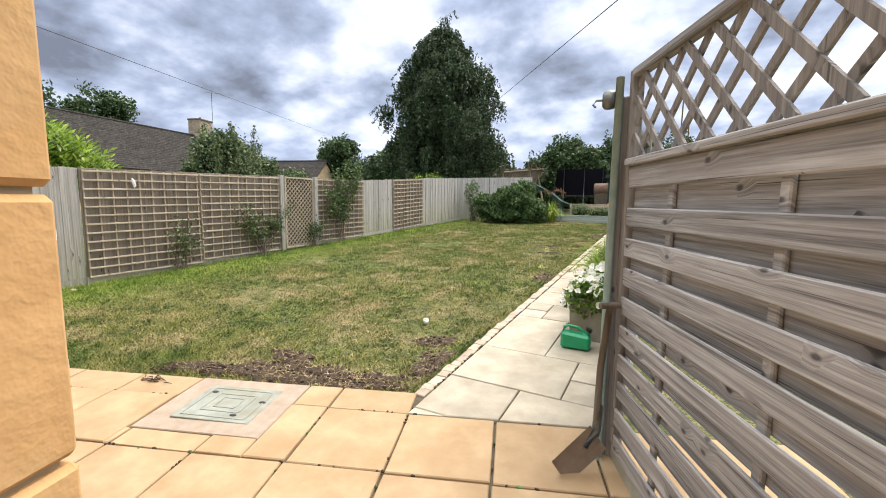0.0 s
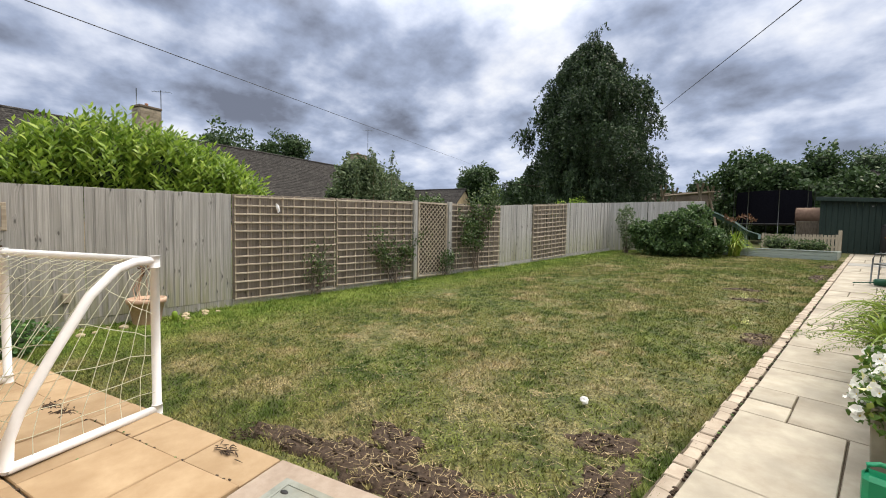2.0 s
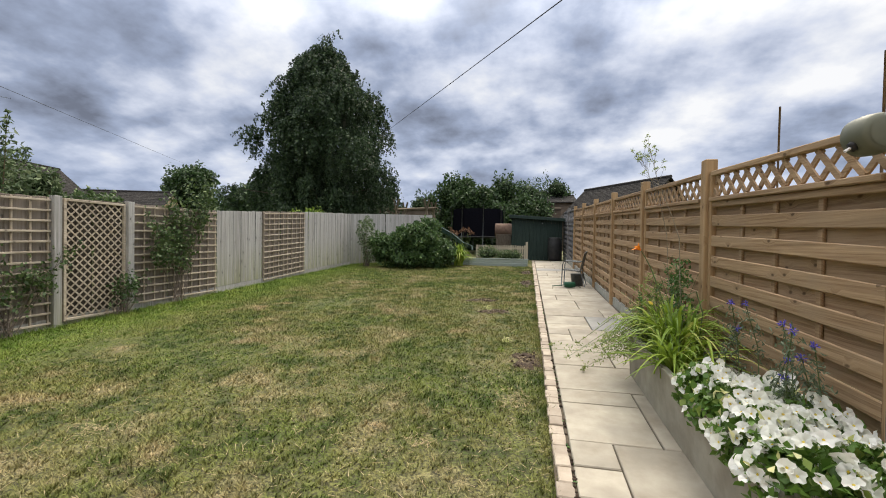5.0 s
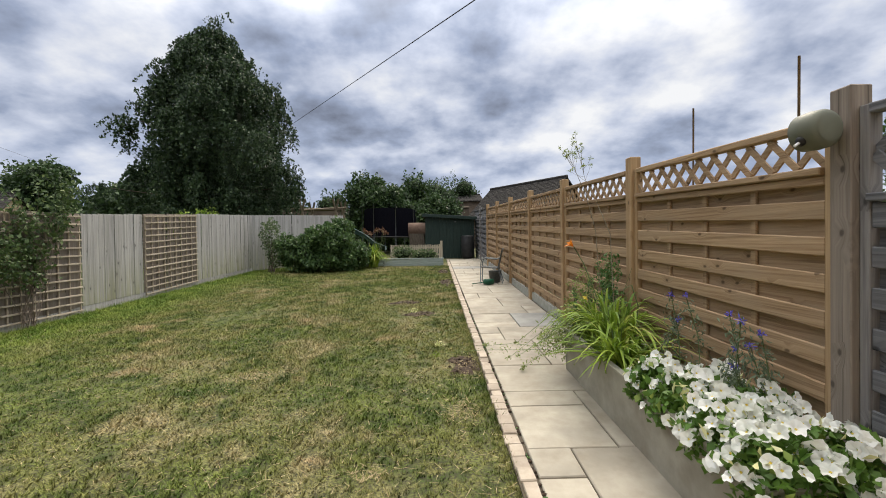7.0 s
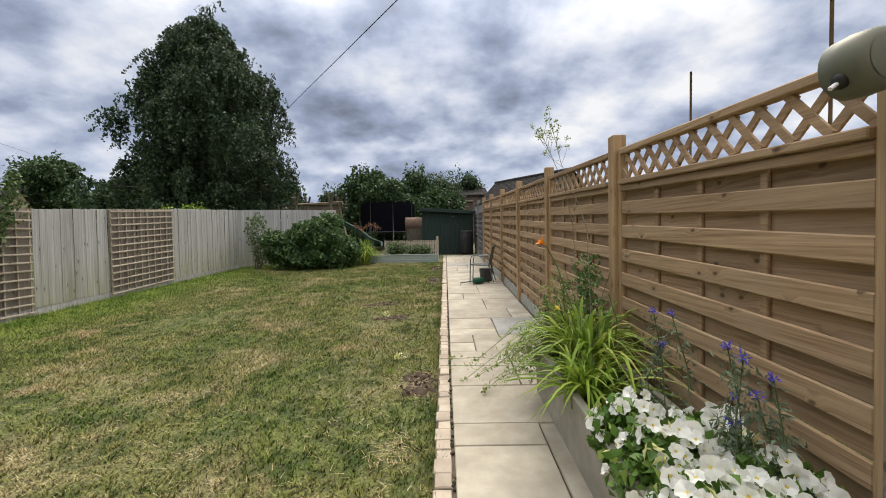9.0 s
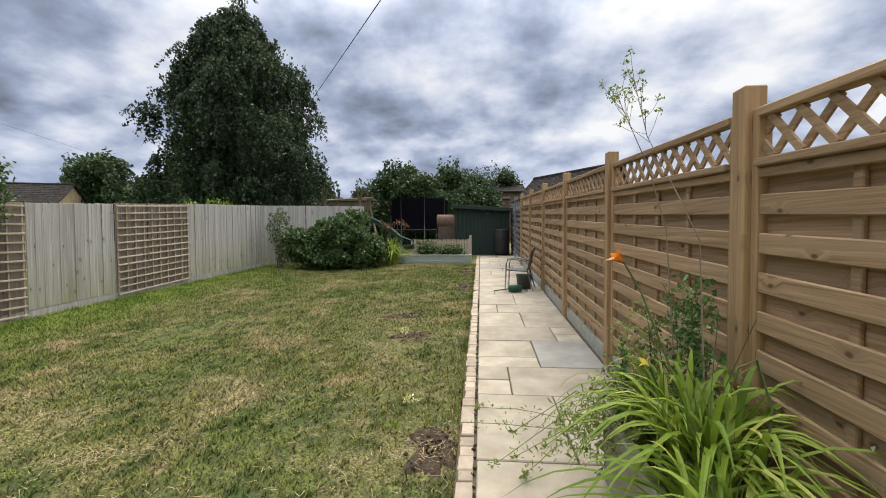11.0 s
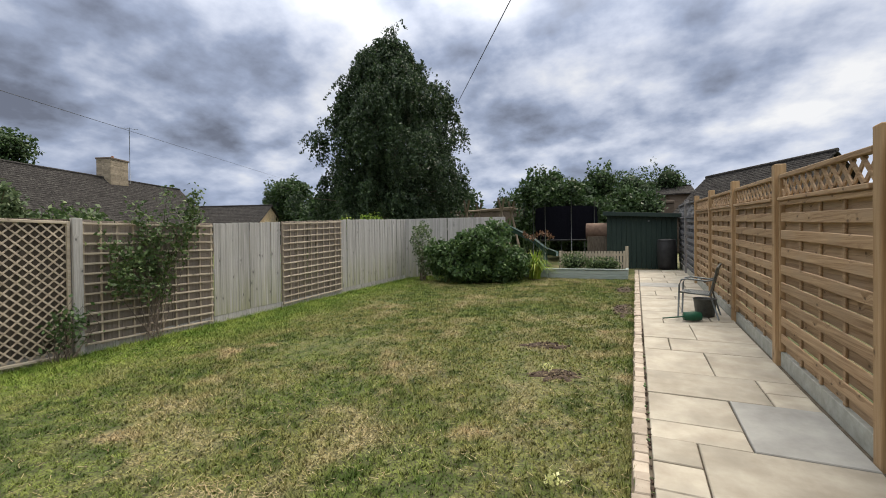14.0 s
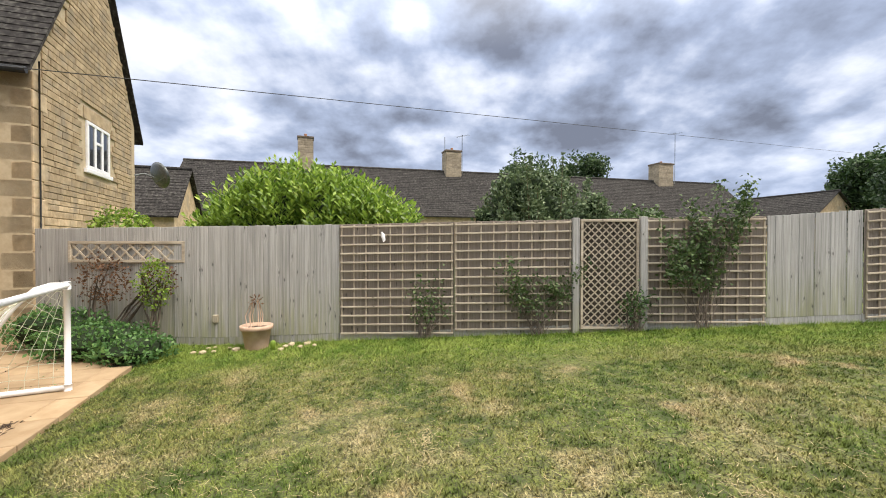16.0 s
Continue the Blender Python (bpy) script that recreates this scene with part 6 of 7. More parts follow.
def water_butt():
    ob = empty("water_butt")
    tagged(ob, "black plastic water butt beside the shed", "water butt")
    m = pose(-0.72, 18.65, gz(0, 18.65) + 0.02)
    part("barrel", lathe(B(), [(0.0, 0), (0.22, 0), (0.235, 0.1), (0.26, 0.4), (0.25, 0.78), (0.23, 0.82)], 20, m), "black", ob)
    part("lid", lathe(B(), [(0.245, 0.81), (0.25, 0.85), (0.2, 0.875), (0.0, 0.88)], 20, m), "black", ob)


water_butt()
# ---- planter and its plants ----
PX0, PX1, PY0, PY1, PH = -0.80, -0.33, 4.06, 6.45, 0.38


def planter():
    ob = empty("planter")
    tagged(ob, "long stone-grey trough planter beside the fence", "planter")
    s = 0.05
    zb = gz(0, PY0)

    def wall(name, x0, x1, y0, y1):
        bm = box(B(), x0, x1, y0, y1, -0.02, PH, 0.006)
        for v in bm.verts:
            k = 1 - v.co.z / PH
            cx = (PX0 + PX1) / 2
            v.co.x += (cx - v.co.x) * 0.07 * k
            v.co.z += zb + s * (v.co.y - PY0) + 0.028
        part(name, bm, "planter", ob)

    wall("side_wall", PX0, PX0 + 0.03, PY0 + 0.03, PY1 - 0.03)
    wall("side_wall", PX1 - 0.03, PX1, PY0 + 0.03, PY1 - 0.03)
    wall("end_wall", PX0, PX1, PY0, PY0 + 0.03)
    wall("end_wall", PX0, PX1, PY1 - 0.03, PY1)
    bm = box(B(), PX0 + 0.035, PX1 - 0.035, PY0 + 0.035, PY1 - 0.035, 0.0, PH - 0.05)
    for v in bm.verts:
        v.co.z += zb + s * (v.co.y - PY0)
    part("soil", bm, "soil", ob)
    for a, b, c, d in ((PX0 - 0.012, PX0 + 0.034, PY0 - 0.012, PY1 + 0.012), (PX1 - 0.034, PX1 + 0.012, PY0 - 0.012, PY1 + 0.012), (PX0 + 0.034, PX1 - 0.034, PY0 - 0.012, PY0 + 0.034), (PX0 + 0.034, PX1 - 0.034, PY1 - 0.034, PY1 + 0.012)):
        bm = box(B(), a, b, c, d, PH, PH + 0.02, 0.004)
        for v in bm.verts:
            v.co.z += zb + s * (v.co.y - PY0) + 0.028
        part("rim", bm, "planter", ob)


planter()


def ptop(y):
    return gz(0, y) + PH + 0.0


def petunia(x, y, n, seed, wide=0.25, drop=0.0):
    """A mound of bedding leaves with white five-lobed trumpet flowers."""
    rg = np.random.RandomState(seed)
    z = ptop(y)
    ob = empty("white_petunia")
    tagged(ob, "white petunia plant in full flower in the trough", "flower", "white petunias")
    lobes = [((x, y, z + 0.04), (wide * 0.9, wide * 0.85, 0.16))]
    np_object("foliage", leaves(blob_points(900, lobes, seed, 0.45), 0.052, 0.034, seed, 0.4), 4, "leaf_petunia", ob)
    vs, fs, ys, yf = [], [], [], []
    heads = [(rg.uniform(0, math.tau), math.sqrt(rg.uniform(0, 1))) for i in range(6)]
    for i in range(n):
        if rg.uniform() < 0.6:
            ha, hq = heads[rg.randint(6)]
            px, py = math.cos(ha) * hq + rg.normal(0, 0.26), math.sin(ha) * hq + rg.normal(0, 0.26)
            a, q = math.atan2(py, px), min(1.1, math.hypot(px, py))
        else:
            a, q = rg.uniform(0, math.tau), math.sqrt(rg.uniform(0, 1.1))
        c = Vector((x + math.cos(a) * q * wide, y + math.sin(a) * q * wide * 0.92, z + 0.10 + 0.12 * (1 - q * q) + rg.uniform(-0.03, 0.035) - drop * max(0.0, q - 0.6)))
        d = Vector((math.cos(a) * q * 0.9 - 0.45, math.sin(a) * q * 0.9 - 0.35, 0.62)) + Vector((rg.normal(0, 0.4), rg.normal(0, 0.4), rg.normal(0, 0.25)))
        d.normalize()
        sx = d.cross(Vector((0, 0.3, 1))).normalized()
        sy = d.cross(sx)
        R = rg.uniform(0.024, 0.039)
        spin, fold = rg.uniform(0, math.tau), rg.uniform(-0.3, 0.5)
        k0 = len(vs)
        vs.append(tuple(c - d * 0.028))
        for k in range(15):
            t = spin + k * math.tau / 15
            r = R * (0.8, 1.0, 1.0)[k % 3] * rg.uniform(0.92, 1.06)
            o = math.cos(t) * sx + math.sin(t) * sy
            curl = (0.003, -0.004, -0.004)[k % 3] + fold * 0.012 * math.cos(2 * (t - spin)) + rg.normal(0, 0.002)
            vs.append(tuple(c + r * o + d * curl))
            vs.append(tuple(c + 0.36 * r * o - d * 0.008))
        for k in range(15):
            p, q2 = k0 + 1 + 2 * k, k0 + 1 + 2 * ((k + 1) % 15)
            fs.append((p, q2, q2 + 1, p + 1))
            fs.append((p + 1, q2 + 1, k0))
        j = len(ys)
        cc = c - d * 0.014
        ys += [tuple(cc + 0.006 * (math.cos(t) * sx + math.sin(t) * sy)) for t in (0, 1.57, 3.14, 4.71)]
        yf.append((j, j + 1, j + 2, j + 3))
    # furled yellowish buds among the flowers
    buds = []
    for i in range(n // 4):
        a, q = rg.uniform(0, math.tau), math.sqrt(rg.uniform(0, 1))
        buds.append((x + math.cos(a) * q * wide, y + math.sin(a) * q * wide, z + 0.1 + 0.11 * (1 - q * q)))
    tagged(np_object("bud", leaves(np.array(buds), 0.055, 0.018, seed, 0.6), 4, "petal_bud", ob), kind="stuff")
    for nm, v, f, m_ in (("blossom", vs, fs, "petal"), ("blossom_centre", ys, yf, "petal_yellow")):
        me = bpy.data.meshes.new(nm)
        me.from_pydata(v, [], f)
        me.materials.append(M[m_])
        for p in me.polygons:
            p.use_smooth = True
        o = new(nm, me)
        o.parent = ob
        tagged(o, kind="stuff")
    return ob


for i, (x, y, n, wide, drop) in enumerate([(-0.66, 4.16, 62, 0.23, 0.12), (-0.44, 4.17, 62, 0.22, 0.1), (-0.66, 4.45, 56, 0.22, 0.15), (-0.43, 4.52, 58, 0.22, 0.0), (-0.67, 4.76, 52, 0.21, 0.12), (-0.45, 4.86, 50, 0.21, 0.0), (-0.68, 5.04, 34, 0.18, 0.1)]):
    petunia(x, y, n, 70 + i, wide, drop)


def straps(name, x, y, z, n, length, spread, width, material, label, seed, category="plant", rise=1.0):
    """A clump of arching strap leaves."""
    rg = random.Random(seed)
    vs, fs = [], []
    for i in range(n):
        a = rg.uniform(0, math.tau)
        L_ = length * rg.uniform(0.6, 1.1)
        out = spread * rg.uniform(0.25, 1.1)
        w = width * rg.uniform(0.7, 1.2)
        b0 = Vector((x + rg.gauss(0, 0.05), y + rg.gauss(0, 0.07), z))
        dirn = Vector((math.cos(a), math.sin(a), 0))
        sd = Vector((-math.sin(a), math.cos(a), 0))
        k0 = len(vs)
        S = 8
        for j in range(S + 1):
            t = j / S
            r = out * t ** 1.4
            h = L_ * rise * (t - (0.25 + 0.65 * out / (spread * 1.1)) * t ** 2.6)
            c = b0 + dirn * r + Vector((0, 0, h))
            ww = w * (1 - t ** 3) * (0.55 + 0.45 * min(1, t * 4))
            up = Vector((0, 0, ww * 0.25))
            vs += [tuple(c + sd * ww / 2 + up), tuple(c), tuple(c - sd * ww / 2 + up)]
        for j in range(S):
            p = k0 + 3 * j
            fs += [(p, p + 1, p + 4, p + 3), (p + 1, p + 2, p + 5, p + 4)]
    ob = empty(name)
    tagged(ob, label, category)
    me = bpy.data.meshes.new("strap_leaves")
    me.from_pydata(vs, [], fs)
    me.materials.append(M[material])
    o = new("strap_leaves", me)
    o.parent = ob
    tagged(o, kind="stuff")
    for i in range(3):
        a = rg.uniform(0, math.tau)
        part("flower_stalk", tube(B(), [(x, y, z), (x + 0.05 * math.cos(a), y + 0.05 * math.sin(a), z + length * 0.5), (x + 0.14 * math.cos(a), y + 0.14 * math.sin(a), z + length * 0.8)], [0.0025, 0.002, 0.0015], 5), "stalk", ob)
    return ob


straps("day_lily", -0.68, 5.55, ptop(5.5) - 0.05, 75, 0.6, 0.58, 0.026, "leaf_lily", "arching yellow-green day lily clump in the trough", 81)
straps("day_lily", -0.58, 5.86, ptop(5.8) - 0.05, 110, 0.9, 0.6, 0.026, "leaf_lily", "tall arching day lily clump in the trough", 83, rise=1.0)
straps("day_lily", -0.6, 6.15, ptop(6.1) - 0.05, 90, 0.8, 0.5, 0.022, "leaf_lily", "arching yellow-green day lily clump in the trough", 82)
straps("day_lily", -0.66, 5.6, ptop(5.6) - 0.03, 66, 0.42, 0.52, 0.03, "leaf_lily", "long lily leaves hanging over the trough edge", 85, rise=0.75)


def stem_flower(name, pts, r, head, material, label, category, seed, size=0.05, petals=6, leaves_n=0, leaf="stalk"):
    """A thin stalk with a flower head at its tip."""
    ob = empty(name)
    tagged(ob, label, category)
    part("stalk", tube(B(), pts, [r * 0.75] * (len(pts) - 1) + [r * 0.6], 5), "stalk", ob)
    rg = np.random.RandomState(seed)
    tip = Vector(pts[-1])
    if head == "trumpet":
        d = (tip - Vector(pts[-2])).normalized()
        d = (d + Vector((-0.6, -0.3, 0))).normalized()
        sx = d.cross(Vector((0, 0, 1))).normalized()
        sy = d.cross(sx)
        vs = []
        for k in range(petals):
            t = k * math.tau / petals
            o = math.cos(t) * sx + math.sin(t) * sy
            s = -math.sin(t) * sx + math.cos(t) * sy
            vs += [tip, tip + d * size * 0.8 + o * size * 0.3 + s * size * 0.28, tip + d * size * 1.1 + o * size * 0.95, tip + d * size * 0.8 + o * size * 0.3 - s * size * 0.28]
        np_object("flower", np.array([tuple(v) for v in vs]), 4, material, ob)
    elif head == "tuft":
        p = np.array(tip) + rg.normal(0, size * 0.35, (26, 3))
        np_object("flower", leaves(p, size * 0.7, size * 0.3, seed, 0.3), 4, material, ob)
    elif head == "bud":
        part("bud", lathe(B(), [(0.0, 0.0), (size * 0.22, size * 0.3), (size * 0.25, size * 0.7), (0.0, size * 1.4)], 8, Matrix.Translation(tip)), material, ob)
    if leaves_n:
        c = []
        P_ = [Vector(p) for p in pts]
        for k in range(leaves_n):
            t = rg.uniform(0.1, 0.95) * (len(P_) - 1)
            i = min(int(t), len(P_) - 2)
            q = P_[i].lerp(P_[i + 1], t - i)
            c.append((q.x + rg.normal(0, 0.025), q.y + rg.normal(0, 0.025), q.z + rg.normal(0, 0.02)))
        tagged(np_object("leaf_spray", leaves(np.array(c), 0.034, 0.009, seed, 0.7), 4, leaf, ob), kind="stuff")
    return ob


stem_flower("orange_lily", [(-0.52, 6.15, 0.55), (-0.56, 6.2, 0.95), (-0.66, 6.3, 1.3), (-0.73, 6.35, 1.45)], 0.007, "trumpet", "petal_orange", "single orange day lily flower on a tall stalk", "flower", 91, 0.06)
stem_flower("lily_bud", [(-0.5, 6.1, 0.55), (-0.6, 6.15, 0.8), (-0.66, 6.2, 0.98)], 0.006, "trumpet", "petal_yellow", "fading yellow lily bloom on a stalk", "flower", 92, 0.042, 3)
stem_flower("lily_bud", [(-0.5, 5.7, 0.6), (-0.46, 5.7, 1.0), (-0.5, 5.72, 1.16), (-0.56, 5.72, 1.13), (-0.58, 5.7, 1.06)], 0.006, "bud", "petal_brown", "drooping brown seed head on a bent stalk", "flower", 93, 0.03)
rg0 = random.Random(17)
for i in range(9):
    x, y = -0.41 + rg0.uniform(-0.08, 0.04), (4.62 if i % 3 else 5.1) + rg0.uniform(-0.14, 0.16)
    h = rg0.uniform(0.3, 0.62)
    z = ptop(y) - 0.05
    stem_flower("cornflower", [(x, y, z), (x - 0.02, y, z + h * 0.6), (x + rg0.uniform(-0.08, 0.03), y + rg0.uniform(-0.06, 0.06), z + h)], 0.004, "tuft", "petal_blue", "blue cornflower on a thin grey-green stalk", "flower", 100 + i, 0.024, 6, 130, "leaf_corn")
# tall pale weeds leaning over the path


def tall_weed(pts, seed, twigs, label, crown=0.0):
    """A thin branching stalk; crown is the share of it, from the top, that carries the seed clusters."""
    ob = empty("tall_weed")
    tagged(ob, label, "plant")
    rg = random.Random(seed)
    P_ = [Vector(p) for p in pts]
    part("stalk", tube(B(), P_, [0.004, 0.0034, 0.0028, 0.002, 0.0015][:len(P_)], 5), "stalk_dry" if crown else "stalk", ob)
    c = []
    low = 1 - crown if crown else 0.2
    for k in range(twigs):
        t = (low + (1 - low) * (k + 1) / twigs) * (len(P_) - 1)
        i = min(int(t), len(P_) - 2)
        q = P_[i].lerp(P_[i + 1], min(1, t - i))
        d = Vector((rg.uniform(-1, 0.8), rg.uniform(-1, 1), rg.uniform(0.3, 1.4))).normalized() * rg.uniform(0.06, 0.17)
        part("twig", tube(B(), [q, q + d * 0.6, q + d + Vector((0, 0, 0.02))], [0.0016, 0.0012, 0.001], 4), "stalk_dry" if crown else "stalk", ob)
        for m_ in range(14):
            if crown:
                e, w = q + d + Vector((0, 0, 0.025)), 0.011
            else:
                e, w = q + d * rg.uniform(0.2, 1.1), 0.012
            c.append((e.x + rg.gauss(0, w), e.y + rg.gauss(0, w), e.z + rg.gauss(0, w)))
    tagged(np_object("seed_head" if crown else "leaf_spray", leaves(np.array(c), 0.017 if crown else 0.024, 0.011 if crown else 0.014, seed, 0.5), 4, "leaf_weed" if crown else "leaf_low", ob), kind="stuff")


tall_weed([(-0.48, 6.05, 0.55), (-0.5, 6.1, 1.56), (-0.5, 6.29, 1.76), (-0.56, 6.52, 2.1), (-0.63, 6.52, 2.4)], 121, 15, "tall thin dry weed gone to seed in the trough", 0.3)
tall_weed([(-0.48, 6.3, 0.55), (-0.5, 6.42, 1.6), (-0.52, 6.6, 1.95), (-0.62, 6.62, 2.2), (-0.68, 6.6, 2.32)], 122, 13, "tall thin dry weed gone to seed in the trough", 0.3)
for k, (x, y, h) in enumerate([(-0.44, 6.18, 1.3), (-0.42, 6.38, 1.25), (-0.7, 6.3, 1.0), (-0.55, 6.36, 1.1), (-0.4, 6.25, 1.2)]):
    tall_weed([(x, y, 0.5), (x - 0.02, y + 0.02, 0.5 + (h - 0.5) * 0.5), (x - 0.05, y, h)], 130 + k, 15, "fine branching green weed by the fence")
for i in range(13):
    a = rg0.uniform(2.2, 4.6)
    b0 = Vector((-0.68 + rg0.uniform(-0.06, 0.2), 6.25 + rg0.uniform(-0.35, 0.25), 0.62))
    r = rg0.uniform(0.2, 0.75)
    tip = Vector((b0.x + math.cos(a) * r, b0.y + math.sin(a) * r * 0.6 + 0.1, gz(0, 6.3) + rg0.uniform(0.05, 0.55)))
    md = b0.lerp(tip, 0.5) + Vector((0, 0, rg0.uniform(0.1, 0.3)))
    stem_flower("trailing_weed", [b0, b0.lerp(md, 0.6) + Vector((0, 0, 0.04)), md, tip], 0.003, "tuft", "leaf_weed", "thin trailing weed hanging over the trough edge", "plant", 140 + i, 0.03, 6, 45, "leaf_weed")
for i, (x0, y0, x1, y1) in enumerate([(-0.85, 6.75, -2.0, 6.95), (-0.8, 6.85, -1.45, 7.25), (-0.82, 6.7, -1.2, 6.45)]):
    pts = [(x0 + (x1 - x0) * t, y0 + (y1 - y0) * t + 0.05 * math.sin(5 * t), gz(0, y0) + 0.045 + 0.05 * math.sin(3 * t) + 0.25 * max(0, 0.3 - t)) for t in (0, 0.2, 0.4, 0.6, 0.8, 1.0)]
    stem_flower("creeping_weed", pts, 0.003, "tuft", "leaf_lily" if i == 0 else "leaf_weed", "thin creeping stem lying across the path", "plant", 170 + i, 0.04, 6, 60, "leaf_weed")
bush("feathery_weed", [((-0.74, 6.3, 0.72), (0.22, 0.26, 0.2)), ((-0.62, 6.42, 0.95), (0.14, 0.16, 0.3)), ((-0.9, 6.4, 0.58), (0.16, 0.2, 0.13))], 1500, 0.036, 0.012, "leaf_weed", "feathery pale green weed spilling over the trough", "plant", 63, core_scale=0, shell=0.2)
bush("leafy_weed", [((-0.46, 6.2, 0.85), (0.12, 0.22, 0.32)), ((-0.42, 6.3, 1.2), (0.08, 0.16, 0.2))], 700, 0.032, 0.02, "leaf_low", "bushy green weed by the fence post", "plant", 64, core_scale=0, shell=0.2)
# rolled cloth behind the flowers
bm = B()
for k in range(5):
    tube(bm, [(-0.33 + 0.02 * k, 4.28, ptop(4.3) + 0.03 + 0.018 * k), (-0.33 + 0.012 * k, 4.12, ptop(4.1) + 0.05 + 0.016 * k), (-0.36 + 0.01 * k, 3.98, ptop(4) + 0.02 + 0.012 * k), (-0.33, 3.92, ptop(4) - 0.08 + 0.004 * k)], [0.012, 0.02, 0.02, 0.012], 7)
tagged(part("garden_glove", bm, "rope"), "worn brown gardening glove lying on the trough end", "glove")


bottle = empty("spray_bottle")
tagged(bottle, "dark bottle with a yellow cap standing in the trough", "bottle")
bz = ptop(4.1) - 0.05
part("body", lathe(B(), [(0.0, 0.0), (0.026, 0.0), (0.028, 0.02), (0.028, 0.15), (0.014, 0.185), (0.012, 0.2), (0.0, 0.2)], 14, pose(-0.385, 4.105, bz)), "black", bottle)
part("cap", lathe(B(), [(0.017, 0.195), (0.019, 0.2), (0.019, 0.23), (0.014, 0.24), (0.0, 0.242)], 14, pose(-0.385, 4.105, bz)), "petal_yellow", bottle)
for wx, wy, wr in ((-2.34, 9.12, 0.06), (-1.98, 7.32, 0.055)):
    w_pts = np.random.RandomState(int(wy * 10)).normal(0, 1, (34, 3)) * [wr * 0.6, wr * 0.5, 0.02] + [wx, wy, gz(wx, wy) + 0.03]
    weed = empty("lawn_weed")
    tagged(weed, "small yellow-green leafy weed growing in the lawn", "weed", "weeds in the lawn")
    np_object("foliage", leaves(w_pts, 0.034, 0.018, 5, 0.4), 4, "petal_bud", weed)
    for k in range(4):
        part("stem", tube(B(), [(wx, wy, gz(wx, wy) - 0.01), (wx + wr * math.cos(k * 1.6) * 0.6, wy + wr * math.sin(k * 1.6) * 0.6, gz(wx, wy) + 0.05)], 0.003, 5), "stalk", weed)


def fuel_can():
    ob = empty("watering_can")
    tagged(ob, "bright green plastic jerry can standing on the path", "can")
    m = pose(-0.68, 3.83, gz(0, 3.83) + 0.03, 0, 0, 4)
    bm = box(B(), -0.13, 0.13, -0.065, 0.065, 0, 0.155, 0.022)
    for v in bm.verts:
        if v.co.z > 0.1 and v.co.x > 0.06:
            v.co.z -= 0.018
    bmesh.ops.transform(bm, matrix=m, verts=bm.verts[:])
    part("body", bm, "green_can", ob)
    part("handle", tube(B(), [m @ Vector(p) for p in ((-0.115, 0, 0.14), (-0.11, 0, 0.19), (-0.07, 0, 0.205), (0.02, 0, 0.195), (0.055, 0, 0.17), (0.06, 0, 0.135))], 0.013, 8), "green_can", ob)
    part("spout_collar", tube(B(), [m @ Vector((0.09, 0, 0.13)), m @ Vector((0.105, 0, 0.17))], [0.028, 0.024], 12), "green_can", ob)
    part("cap", tube(B(), [m @ Vector((0.104, 0, 0.168)), m @ Vector((0.113, 0, 0.195))], [0.03, 0.03], 12), "black", ob, "black screw cap")


fuel_can()


def spade():
    ob = empty("spade")
    tagged(ob, "old spade with wooden shaft leaning on the fence", "spade")
    lo, hi = Vector((-0.27, 2.245, 0.29)), Vector((-0.24, 2.27, 0.97))
    d = (hi - lo).normalized()
    part("shaft", tube(B(), [lo - d * 0.03, lo.lerp(hi, 0.5) + Vector((-0.012, -0.01, 0)), hi], [0.02, 0.018, 0.017], 10), "bark", ob)
    side_ = Vector((0.75, 0.6, 0)).normalized()
    part("grip", tube(B(), [hi + side_ * 0.055, hi - side_ * 0.055], 0.017, 8), "bark", ob)
    bm = B()
    blade_d = Vector((-0.15, -0.155, -0.15)).normalized()
    sx = Vector((-0.15, 0, 1))
    sx = (sx - blade_d * sx.dot(blade_d)).normalized()
    blade_n = sx.cross(blade_d)
    top_ = lo + Vector((0.008, 0.0, -0.035))
    rows_ = [[bm.verts.new(top_ + blade_d * 0.28 * t + sx * k * 0.085 * (1 - 0.06 * t) + blade_n * (0.018 * k * k - 0.009)) for k in np.linspace(-1, 1, 5)] for t in np.linspace(0, 1, 6)]
    for r0, r1 in zip(rows_, rows_[1:]):
        for k in range(4):
            bm.faces.new((r0[k], r0[k + 1], r1[k + 1], r1[k]))
    bmesh.ops.solidify(bm, geom=bm.faces[:], thickness=0.004)
    part("blade", bm, "mh_mortar", ob, "mud-caked steel blade")
    part("socket", tube(B(), [top_ + blade_d * 0.09, lo, lo + d * 0.14], [0.014, 0.024, 0.021], 10), "metal", ob)


spade()
bm = tube(B(), [(-0.265, 2.335, 0.05), (-0.265, 2.335, 1.2), (-0.26, 2.335, 2.13)], 0.02, 8)
tagged(part("pipe", bm, "blue_pipe"), "grey-green plastic pipe up the fence post", "pipe")
bm = tube(B(), [(-0.33, 2.2, 0.06), (-0.2, 1.9, 0.045), (-0.12, 1.6, 0.04), (-0.18, 1.35, 0.035)], 0.009, 6)
tagged(part("garden_hose", bm, "green_can"), "thin green hose lying along the fence foot", "hose")


